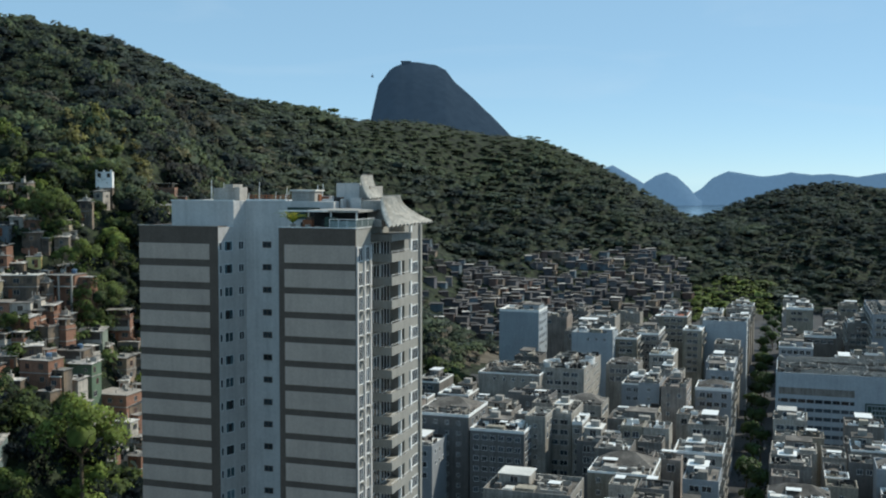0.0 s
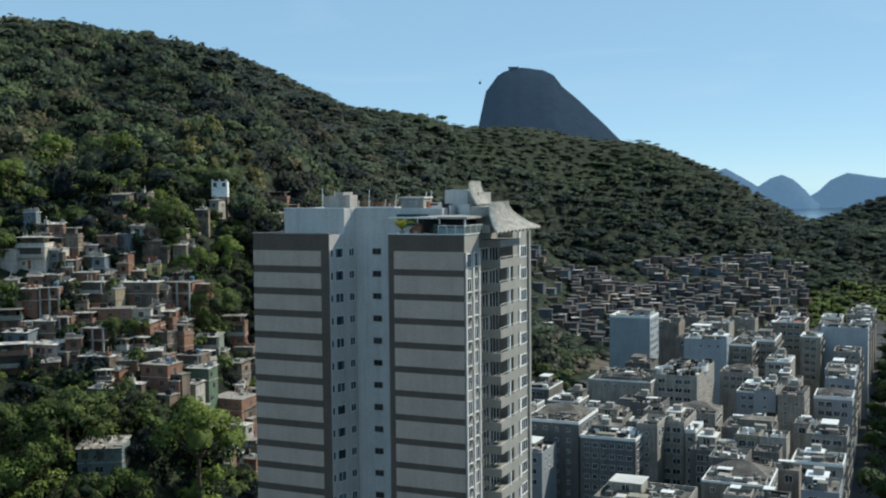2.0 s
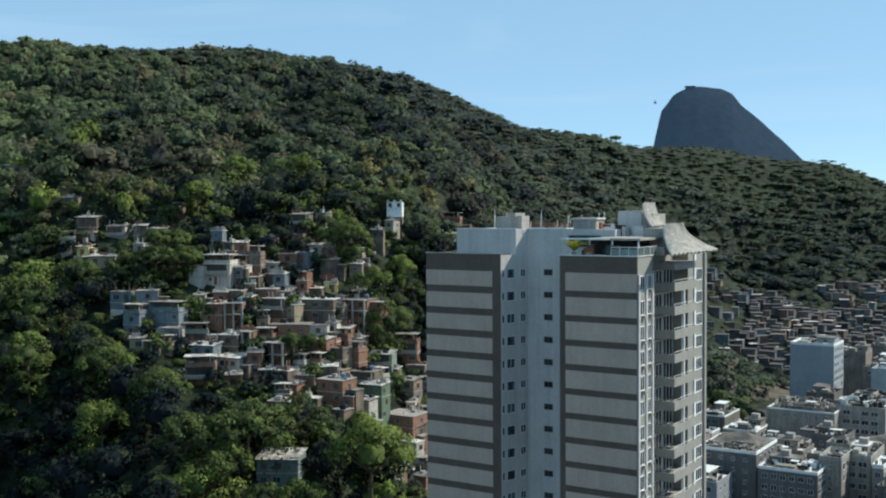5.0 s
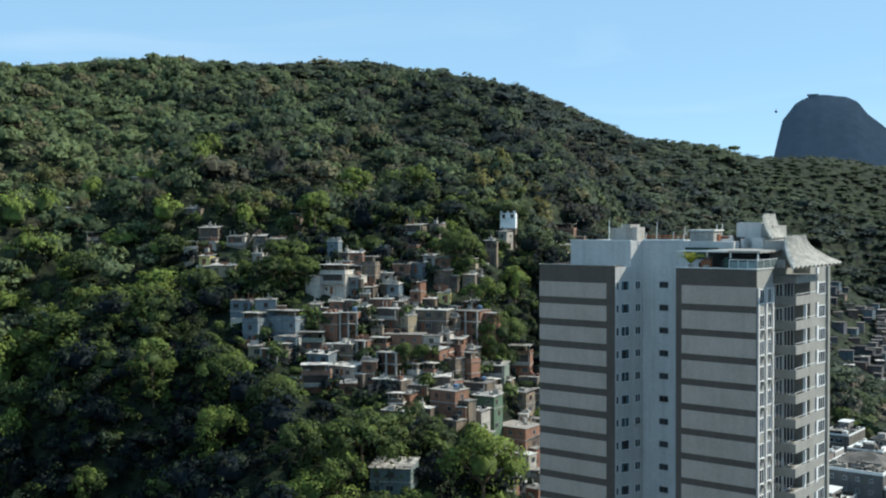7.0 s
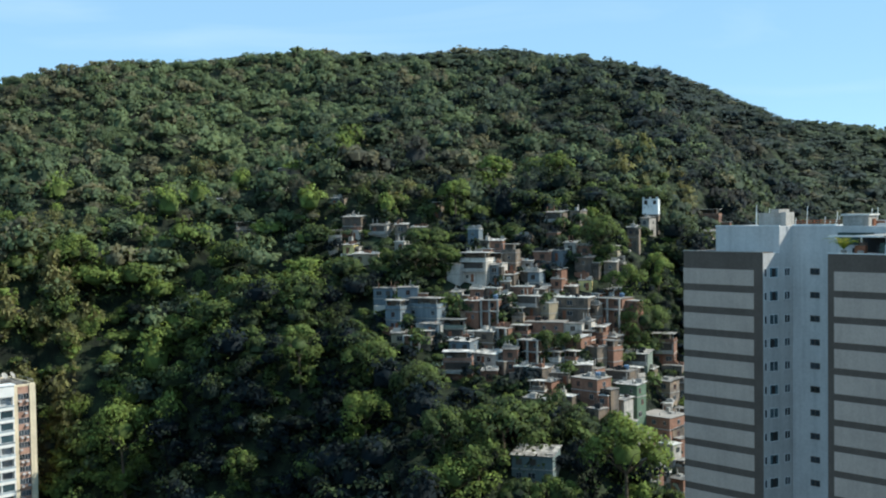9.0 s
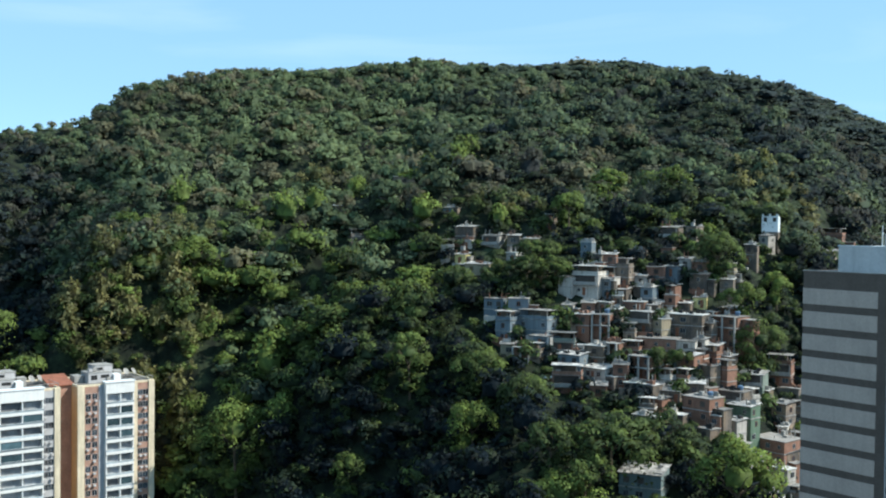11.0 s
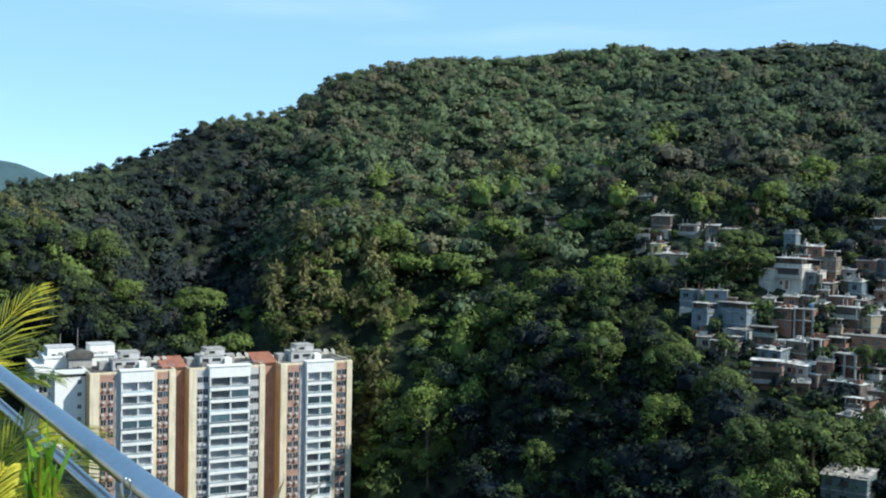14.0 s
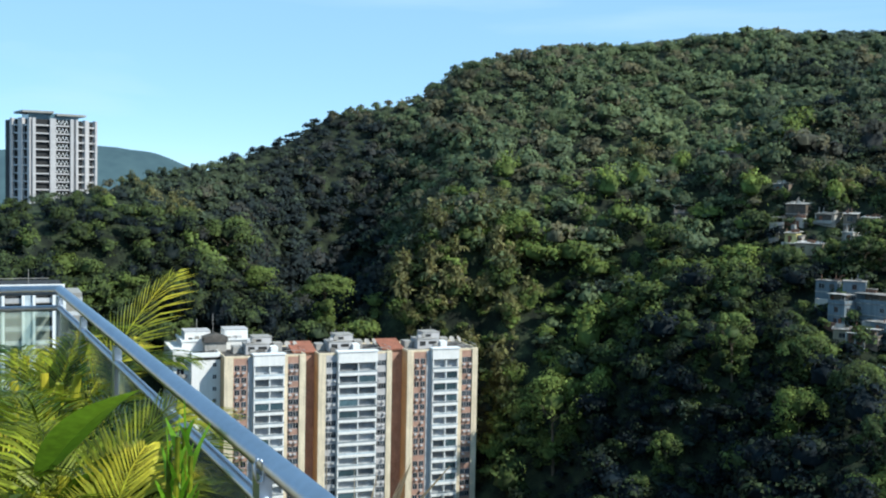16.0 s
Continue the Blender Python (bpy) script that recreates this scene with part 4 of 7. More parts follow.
    c(-47.1, -40.2, 351.7, 367.7, 34, "city_d", "roof_dark", 5, 5, "white flats with sunlit end wall", style=2)
    c(-2.4, 10.0, 548.6, 568.6, 38, "city_b", "roof_pale", 2, 4, "cream tower block of flats", style=1, side_turn=-1)
    c(23.2, 32.4, 498.3, 523.3, 38, "city_c", "roof_dark", 3, 3, "grey flats with many balconies", style=3, balconies=True, side_turn=-1)
    c(32.3, 44.3, 482.2, 542.2, 44, "city_d", "roof_dark", 3, 9, "tall flats with slanting rows of pale balconies", style=3, balconies=True, side_turn=-1)
    # hotel with rows of dark windows and a framed sign on its plain end
    e = c(-4.7, 62.0, 387, 420, 33.4, "city_g", "roof_dark", 0, 0, "long pale blue-white hotel slab with window rows and a roof sign", "hotel", clutter=6, penthouse=False)
    row = pattern("window_band", M["pane"], (0, 24.6, -0.03, 0.02, 0, 1.25))
    bar = pattern("window_pier", M["city_g"], (-0.16, 0.16, -0.09, 0.02, 0, 1.25))
    for k in range(8):
        o = again(row, e, 1.0, 0, 24.3 - 3.0 * k)
        for i in range(9):
            if k < 7:
                again(bar, o, 2.8 * i + 0.6, 0, 0)
    boxes("top_band", M["city_c"], e, (1.0, 25.6, -0.05, 0.02, 27.0, 29.4), label="grey band under the roof edge")
    frame_ = [(29.0, 36.8, -0.25, 0.0, 25.0, 25.4), (29.0, 36.8, -0.25, 0.0, 17.8, 18.2), (29.0, 29.4, -0.25, 0.0, 18.2, 25.0), (36.4, 36.8, -0.25, 0.0, 18.2, 25.0)]
    s = boxes("sign", M["green_dark"], e, *frame_, label="dark framed wall sign with unreadable lines")
    for k, (x, z) in enumerate(((31.3, 23.4), (31.3, 21.8), (29.8, 20.2), (29.8, 18.7))):
        while x < 35.4:
            q = 0.5 + ((k * 5 + int(x * 3)) % 4) * 0.2
            boxes("bar", M["green_dark"], s, (x, min(x + q, 36.0), -0.2, 0.0, z, z + 1.1))
            x += q + 0.25
    boxes("bar", M["green_dark"], s, (29.8, 31.0, -0.2, 0.0, 21.8, 24.5))
    # the rest of the blocks, row after row away from the camera
    r = CITY
    v = 222.0
    while v < 800:
        d = r.uniform(12.5, 18)
        edge = -14.6 - 6.0 * min(1.0, (v - 222) / 220)  # the avenue narrows towards the camera
        for side_ in (-1, 1):
            u = edge if side_ < 0 else -4.7
            while -330 < u < 150:
                w = r.uniform(8, 16)
                u0, u1 = (u - w, u) if side_ < 0 else (u, u + w)
                u += side_ * (w + (0.0 if r.random() < 0.92 else 2.5))
                x, y = (u0 + u1) / 2 * math.cos(GRID) + (v + d / 2) * math.sin(GRID), -(u0 + u1) / 2 * math.sin(GRID) + (v + d / 2) * math.cos(GRID)
                dist, az = math.hypot(x, y), math.degrees(math.atan2(-x, y))
                if not (-27 < az < 2.2) or dist > min(600 if az > -15 else 650, np.interp(az, FOOT_AZ, FOOT_R) - 10):
                    continue
                if any(u0 < b_ + 0.5 and u1 > a_ - 0.5 and v < d_ + 0.5 and v + d > c_ - 0.5 for a_, b_, c_, d_ in TAKEN):
                    continue
                top = r.uniform(27.5, 30.5) if dist < 420 else r.uniform(28, 32)
                if az > -7.8 and dist < 296:
                    continue
                if az > -3.6 and dist > 395 or az > -5.5 and dist > 440 and u0 < -60:
                    continue
                if side_ > 0 and dist < 400:
                    top = r.uniform(23, 27)
                near = dist < 380
                mat = r.choice(("city_a", "city_a", "city_c", "city_b", "city_b", "city_c", "city_c", "city_d", "city_e", "city_f"))
                # leftmost near blocks get darker walls in place of cast shade
                if az > -7 and dist < 400:
                    mat = r.choice(("city_f", "city_c", "city_f", "city_d", "city_c"))
                words = {"city_a": "pale weathered block of flats with cluttered flat roof", "city_b": "beige block of flats with cluttered flat roof", "city_c": "grey stained block of flats with roof rooms",
                         "city_d": "bluish-white block of flats with flat roof", "city_e": "dull pinkish block of flats with flat roof", "city_f": "dim bluish-grey block of flats with flat roof"}[mat]
                rows = 3 if near else 2
                if abs(u1 - edge) < 0.1:
                    mat = r.choice(("city_a", "city_d", "city_d", "city_a"))
                    c(u0, u1, v, v + d - 0.3, top, mat, r.choice(("roof_dark", "roof_dark", "roof_pale")), rows, 4 if dist < 480 else 2, words, style=r.randrange(4), balconies=True)
                else:
                    c(u0, u1, v, v + d - 0.3, top, mat, r.choice(("roof_dark", "roof_dark", "roof_dark", "roof_pale")), rows if dist < 470 else 1, 2 if near else 0, words, style=r.randrange(4), clutter=4 if near else 2)
        v += d
        if r.random() < 0.06:
            v += 6
    # small blocks in the gaps that are left
    small = 0
    for v in np.arange(224, 520, 5.5):
        for u in list(np.arange(-150, -29, 6.5)) + list(np.arange(-4, 80, 6.5)):
            x, y = (u + 3) * math.cos(GRID) + (v + 3) * math.sin(GRID), -(u + 3) * math.sin(GRID) + (v + 3) * math.cos(GRID)
            dist, az = math.hypot(x, y), math.degrees(math.atan2(-x, y))
            if not -26 < az < 1.8 or small > 52 or dist > 520 or (az > -3.6 and dist > 385) or (az > -7.8 and dist < 300):
                continue
            w_, d_ = r.uniform(5.5, 7.5), r.uniform(6, 9)
            if any(u < b_ and u + w_ > a_ and v < d2 and v + d_ > c_ for a_, b_, c_, d2 in TAKEN):
                continue
            small += 1
            c(u, u + w_, v, v + d_, r.uniform(26.5, 29.8) - (4 if u > -10 else 0), r.choice(("city_a", "city_c", "city_b", "city_e", "city_f")), "roof_dark", 1, 0, "small low building between the blocks of flats", style=r.randrange(4), clutter=0, penthouse=False)


build_city()


# ---- trees of the avenue and other trees that stand by themselves ----
def tree(x, y, z, radius, tall, seed, name="tree", label="", leaves=900, mat="leaf_street", species=0.4, flat=0.75, leaf=0.1, kinds=12, group="", lobes=(0.3, 0.52)):
    rng = np.random.default_rng(seed)
    e = empty(name, label, "tree", pose(x, y, z), group=group)
    bm = bmesh.new()
    fork = tall - radius * 0.9
    lean = rng.uniform(-0.06, 0.06, 2) * tall
    top = (lean[0], lean[1], fork)
    rod(bm, (0, 0, -0.5), top, 0.018 * tall + 0.08, 8, 0.012 * tall + 0.05)
    for i in range(6):
        a = i * 1.05 + rng.uniform(0, 0.6)
        tip = (top[0] + math.cos(a) * radius * 0.6, top[1] + math.sin(a) * radius * 0.6, fork + radius * rng.uniform(0.3, 0.8) * flat)
        rod(bm, top, tip, 0.009 * tall + 0.04, 6, 0.03)
        for j in range(2):
            b_ = a + rng.uniform(-0.8, 0.8)
            rod(bm, tip, (tip[0] + math.cos(b_) * radius * 0.3, tip[1] + math.sin(b_) * radius * 0.3, tip[2] + radius * rng.uniform(0.05, 0.3)), 0.04, 5, 0.015)
    part("trunk", bm, M["trunk"], e)
    shape = placed(tree_shape(rng, leaves, kinds, leaf, flat, 0.5 if lobes[0] < 0.2 else 0.85, wide=0.92 if lobes[0] < 0.2 else 0.62, small=lobes[0], large=lobes[1]), top[0], top[1], fork + radius * 0.45 * flat, radius, radius, 0)
    if lobes[0] < 0.2 and fork - 0.45 * radius > 2:
        # boughs and climbers round the bare trunk
        clear = fork - 0.2 * radius
        for k in range(4):
            a, c = rng.uniform(0, 6.3), radius * rng.uniform(0.32, 0.5)
            off = radius * rng.uniform(0.1, 0.45)
            lower = placed(tree_shape(rng, leaves // 6, 9, leaf * 2.0, 0.8, 0.8, wide=0.85, small=0.22, large=0.4), off * math.cos(a), off * math.sin(a), clear * (0.25 + 0.2 * k), c, c, a)
            shape = joined(shape, lower)
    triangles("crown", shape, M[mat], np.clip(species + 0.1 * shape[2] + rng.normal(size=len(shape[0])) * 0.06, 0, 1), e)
    return e

# ---- three cream-and-white apartment towers under the hill ----
M["cream"] = material("cream_render", (0.68, 0.575, 0.41), 0.85, 0.16, 0.3, streaks=0.28)
M["tan"] = material("tan_render", (0.56, 0.38, 0.21), 0.85, 0.14, 0.3, streaks=0.15)
M["brick_red"] = material("brick_red_render", (0.38, 0.225, 0.165), 0.85, 0.28, 0.4, streaks=0.15)
M["bay_white"] = material("bay_white", (0.76, 0.74, 0.70), 0.75, 0.08, 0.4, streaks=0.1)
M["grey_strip"] = material("grey_strip_render", (0.46, 0.44, 0.43), 0.85, 0.1, 0.4, streaks=0.1)
UF, ZT = -263.1, 58.6

# loggia shade put into the colour of its back wall
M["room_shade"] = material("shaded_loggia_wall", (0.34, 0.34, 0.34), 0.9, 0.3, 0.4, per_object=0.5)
M["loggia_glass"] = glass_material("greyish_balustrade_glass", (0.30, 0.34, 0.36), 0.25)
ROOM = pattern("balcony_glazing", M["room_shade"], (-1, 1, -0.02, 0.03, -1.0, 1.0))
ROOM_B = pattern("balcony_glazing", M["pane_blue"], (-1, 1, -0.02, 0.03, -1.0, 1.0))
AC = pattern("air_conditioner", M["grey_strip"], (-0.34, 0.34, -0.7, 0.0, -0.2, 0.2))
FLAT_WINDOW = city_window_pattern(1.25, 1.35, 0.04, "grey_strip")


def flats(s0, widths, colours, label, seed, floors=17):
    """One tower: piers, window strips and a bay of balconies along a front that faces across the grid."""
    r = random.Random(seed)
    v0 = 77 + s0
    total = sum(widths)
    e = empty("apartment_block", label, "apartment block", grid_pose(UF, v0, 0) @ pose(0, 0, 0, 0, 0, 90), group="apartment towers")
    # in this space x runs along the front, the front faces -y
    base = 6.0
    boxes("core", M["tan"], e, (0, total, 0.02, 16, base, ZT - 0.4), label="tan side and rear walls")
    x = 0.0
    for w, kind in zip(widths, colours):
        if kind == "pier":
            boxes("pier", M["cream"], e, (x, x + w, -0.35, 0.02, base, ZT))
        elif kind == "grey":
            # grey band that stands for the recess shadow beside the bay
            boxes("grey_strip", M["grey_strip"], e, (x, x + w, -0.2, 0.02, base, ZT - 0.3))
        elif kind in ("red", "pale"):
            boxes("window_strip", M["brick_red" if kind == "red" else "grey_strip"], e, (x, x + w, -0.05, 0.02, base, ZT - 0.5))
            for k in range(floors):
                z = ZT - 2.9 - 3.0 * k
                for q in (0.27, 0.73):
                    again(FLAT_WINDOW, e, x + w * q, -0.05, z)
                    if r.random() < 0.85:
                        again(AC, e, x + w * q + r.uniform(-0.25, 0.25), -0.05, z - 1.15)
        elif kind == "bay":
            boxes("bay_wall", M["bay_white"], e, (x, x + w, -1.1, 0.02, base, ZT - 45), (x, x + 0.3, -1.3, 0.02, ZT - 45, ZT - 2.4), (x + w - 0.3, x + w, -1.3, 0.02, ZT - 45, ZT - 2.4))
            boxes("bay_crown", M["bay_white"], e, (x - 0.1, x + w + 0.1, -1.45, 0.02, ZT - 2.4, ZT + 0.3), label="white crown of the balcony bay")
            boxes("bay_lid", M["white_paint"], e, (x - 0.3, x + w + 0.3, -1.65, 1.0, ZT + 0.3, ZT + 0.6))
            slab = pattern("balcony", M["bay_white"], (x, x + w, -1.45, -0.1, -0.18, 0.0), (x, x + w, -1.45, -1.33, 0.0, 0.55))
            mull = pattern("mullion", M["white_paint"], (x + w * 0.52 - 0.12, x + w * 0.52 + 0.12, -1.3, -0.1, 0.55, 2.85))
            guard = pattern("balustrade_glass", M["loggia_glass"], (x, x + w, -1.41, -1.38, 0.55, 1.02))
            rail_ = pattern("handrail", M["rail_white"], (x, x + w, -1.42, -1.36, 1.02, 1.07))
            for k in range(15):
                z = ZT - 5.5 - 3.0 * k
                b_ = again(slab, e, 0, 0, z)
                again(mull, b_)
                again(rail_, b_)
                again(guard, b_)
                for a0, a1 in ((0.3, w * 0.52 - 0.12), (w * 0.52 + 0.12, w - 0.3)):
                    closed = r.random() < 0.3
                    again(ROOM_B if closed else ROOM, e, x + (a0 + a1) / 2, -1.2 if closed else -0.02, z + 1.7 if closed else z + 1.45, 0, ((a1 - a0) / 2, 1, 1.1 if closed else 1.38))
        x += w
    # roof: parapet, stair head, tanks, dishes
    boxes("parapet", M["cream"], e, (0, total, 0.02, 0.3, ZT - 0.4, ZT + 0.1), (0, 0.3, 0.3, 16, ZT - 0.4, ZT + 0.1), (total - 0.3, total, 0.3, 16, ZT - 0.4, ZT + 0.1), (0.3, total - 0.3, 15.7, 16, ZT - 0.4, ZT + 0.1))
    boxes("roof", M["roof_dark"], e, (0.3, total - 0.3, 0.3, 15.7, ZT - 0.4, ZT - 0.25))
    m = total * r.uniform(0.35, 0.5)
    boxes("stair_head", M["grey_strip"], e, (m - 3.5, m + 2.5, 4, 9.5, ZT - 0.25, ZT + 2.2), (m - 1.2, m + 3.4, 6, 11, ZT + 2.2, ZT + 3.7), label="grey concrete stair head")
    boxes("stair_head_coping", M["concrete"], e, (m - 3.6, m + 2.6, 3.9, 9.6, ZT + 2.2, ZT + 2.34), (m - 1.3, m + 3.5, 5.9, 11.1, ZT + 3.7, ZT + 3.84))
    for a, b, c, lo, hi in ((-2.9, -1.3, 3.96, 0.5, 1.7), (-0.4, 1.8, 3.96, 0.9, 1.7), (-0.6, 0.8, 5.96, 2.6, 3.3)):
        boxes("louvre", M["dark_gap"], e, (m + a, m + b, c, c + 0.06, ZT + lo, ZT + hi))
    boxes("lift_room", M["concrete"], e, (m - 6.2, m - 3.9, 6.5, 10, ZT - 0.25, ZT + 1.5))
    boxes("lift_room", M["concrete"], e, (m + 4.2, m + 6.4, 7.5, 11, ZT - 0.25, ZT + 1.9))
    boxes("roof_room", M["white_paint"], e, (m + 2.6, m + 4.4, 3.0, 6, ZT - 0.25, ZT + 1.7))
    for i in range(9):
        a, b2, h2 = m - 5.5 + r.uniform(0, 10), r.uniform(1.2, 12), r.uniform(0.4, 1.7)
        boxes("roof_unit", M[r.choice(("concrete", "white_paint", "dark_gap", "city_c", "grey_strip"))], e, (a, a + r.uniform(0.5, 2.2), b2, b2 + r.uniform(0.5, 2.0), ZT - 0.26, ZT - 0.25 + h2))
    for i in range(4):
        a = m - 3.2 + i * 1.4
        boxes("tank", M["concrete" if i % 2 else "grey_strip"], e, (a, a + 1.0, 4.6 + i * 0.8, 5.7 + i * 0.8, ZT + 2.6, ZT + 3.2 + 0.3 * (i % 3)))
    for i in range(8):
        q = (m - 3 + i * 0.9, 5 + (i * 7) % 4)
        rods("aerial", M["concrete"], e, 0.06, ((*q, ZT + 2.3), (*q, ZT + 3.5 + (i % 3) * 0.8)))
    pairs = [((total - 0.2, 0.5, ZT + 1.0), (total - 5.5, 0.5, ZT + 1.0)), ((total - 0.2, 0.5, ZT), (total - 0.2, 0.5, ZT + 1.0)), ((total - 2.8, 0.5, ZT - 0.2), (total - 2.8, 0.5, ZT + 1.0)), ((total - 0.2, 0.5, ZT + 1.0), (total - 0.2, 9, ZT + 1.0))]
    rods("roof_railing", M["concrete"], e, 0.06, *pairs)
    for i in range(3):
        bm = bmesh.new()
        q = Matrix.Translation((m + 6 + i * 2.0, 9, ZT + 1.3)) @ pose(0, 0, 0, 55, 0, 20 * i)
        ring = [bm.verts.new(q @ Vector((math.cos(a) * 0.9, math.sin(a) * 0.9, 0.25))) for a in np.linspace(0, 2 * math.pi, 13)[:-1]]
        mid = bm.verts.new(q @ Vector((0, 0, 0)))
        for j in range(12):
            bm.faces.new((ring[j], ring[(j + 1) % 12], mid))
        rod(bm, (m + 6 + i * 2.0, 9, ZT - 0.25), (m + 6 + i * 2.0, 9, ZT + 1.3), 0.06, 6)
        part("satellite_dish", bm, M["concrete"], e)
    return e


def recess(s0, s1, label):
    """The red-walled slot that joins two towers, with its small tiled roof."""
    v0 = 77 + s0
    w = s1 - s0
    e = empty("link_block", label, "building", grid_pose(UF - 4.2, v0, 0) @ pose(0, 0, 0, 0, 0, 90))
    boxes("wall", M["brick_red"], e, (0.01, w - 0.01, 0, 9, 6, ZT - 0.2))
    for k in range(15):
        again(CITY_WINDOWS[2], e, w * 0.35, 0, ZT - 3 - 3.0 * k)
    bm = bmesh.new()
    a = [bm.verts.new(p) for p in ((-0.5, -0.6, ZT - 0.2), (w + 0.5, -0.6, ZT - 0.2), (w + 0.5, 7, ZT + 1.6), (-0.5, 7, ZT + 1.6))]
    c = [bm.verts.new((v.co.x, v.co.y, v.co.z + 0.2)) for v in a]
    for q in ((c[0], c[1], c[2], c[3]), (a[3], a[2], a[1], a[0]), (a[0], a[1], c[1], c[0]), (a[1], a[2], c[2], c[1]), (a[2], a[3], c[3], c[2]), (a[3], a[0], c[0], c[3])):
        bm.faces.new(q)
    part("roof", bm, M["roof_tile"], e, "red tiled lean-to roof")


flats(-33.2, (2.2, 3.6, 1.3, 7.6, 1.0, 3.0, 1.6), ("pier", "red", "grey", "bay", "pier", "red", "pier"), "cream and white apartment tower with balcony bay and red window strips", 1)
flats(-9.6, (1.9, 3.0, 10.2, 2.9, 1.4), ("pier", "pale", "bay", "pale", "pier"), "cream apartment tower with wide white balcony bay", 2)
flats(14.0, (1.7, 3.6, 1.4, 7.2, 1.3, 3.0, 1.5), ("pier", "red", "grey", "bay", "pier", "red", "pier"), "cream and white apartment tower at the edge of the woods", 5)
recess(-14.9, -9.6, "brick-red slot between two apartment towers")
recess(8.9, 14.0, "brick-red slot between two apartment towers")


def white_neighbour():
    e = empty("white_apartment_block", "white apartment block with stepped roof rooms beside the cream towers", "apartment block", grid_pose(UF - 5.0, 77 - 44.5, 0) @ pose(0, 0, 0, 0, 0, 90))
    boxes("wall", M["bay_white"], e, (4.2, 11.2, 0, 20, 6, ZT - 0.6), (0, 4.2, 2.5, 22, 6, ZT + 0.6))
    for k in range(14):
        again(CITY_WINDOWS[2], e, 9.8, 0, ZT - 2.6 - 3.0 * k)
        again(CITY_WINDOWS[3], e, 1.8, 2.5, ZT - 1.6 - 3.0 * k)
        again(CITY_BALCONY, e, 1.8, 2.5, ZT - 1.6 - 3.0 * k)
    boxes("roof", M["roof_dark"], e, (4.4, 11.0, 0.2, 9.0, ZT - 0.6, ZT - 0.5))
    boxes("parapet", M["white_paint"], e, (4.2, 11.2, -0.05, 0.2, ZT - 0.6, ZT + 0.5), (4.2, 4.4, 0.2, 9.0, ZT - 0.6, ZT + 0.5), (11.0, 11.2, 0.2, 9.0, ZT - 0.6, ZT + 0.3), label="bright white parapet")
    boxes("roof_hall", M["bay_white"], e, (3.0, 20.5, 9.0, 20, ZT - 0.6, ZT + 2.1), label="long low white roof storey")
    boxes("roof_hall_coping", M["white_paint"], e, (2.7, 20.8, 8.7, 9.1, ZT + 2.1, ZT + 2.6), (2.7, 3.1, 9.1, 20, ZT + 2.1, ZT + 2.6))
    boxes("roof_room", M["bay_white"], e, (4.0, 10.5, 11.5, 18, ZT + 2.1, ZT + 4.2), label="bright white roof room")
    boxes("roof_room", M["bay_white"], e, (14.0, 20.0, 11.0, 17, ZT + 2.1, ZT + 4.6), label="bright white roof room")
    boxes("roof_room_cover", M["grey_strip"], e, (3.9, 10.6, 11.4, 18.1, ZT + 4.2, ZT + 4.34), (13.9, 20.1, 10.9, 17.1, ZT + 4.6, ZT + 4.74))
    boxes("stair_head", M["concrete"], e, (8.2, 13.6, 5.5, 8.7, ZT - 0.6, ZT + 2.4), label="grey concrete stair head")
    bm = bmesh.new()
    prism_into(bm, [(0, 0), (6.0, 0), (6.0, 1.3), (3.0, 2.2), (0, 1.3)], 0, 4.0)
    bm.transform(Matrix.Translation((7.9, 9.0, ZT + 2.2)) @ Matrix.Rotation(radians(90), 4, "X"))
    part("gable_roof", bm, M["roof_dark"], e)
    g = random.Random(6)
    for i in range(16):
        a, b2 = g.uniform(3.4, 19), g.uniform(9.2, 11.0)
        boxes("roof_unit", M[g.choice(("concrete", "white_paint", "dark_gap", "grey_strip", "city_a"))], e, (a, a + g.uniform(0.4, 1.6), b2, b2 + g.uniform(0.3, 0.9), ZT + 2.1, ZT + 2.1 + g.uniform(0.5, 1.5)))
    for i in range(6):
        a = 4.8 + i * 1.0
        boxes("roof_unit", M[g.choice(("concrete", "dark_gap", "grey_strip"))], e, (a, a + g.uniform(0.4, 0.8), 1.0 + i * 0.6, 1.6 + i * 0.6, ZT - 0.5, ZT + g.uniform(0.1, 0.7)))
    boxes("roof_edge", M["dark_gap"], e, (4.2, 11.2, -0.12, 0.0, ZT - 1.3, ZT - 0.7))
    rods("aerials", M["concrete"], e, 0.07, ((11, 11, ZT), (11, 11, ZT + 9)), ((7, 12, ZT + 4), (7, 12, ZT + 7.5)))


white_neighbour()


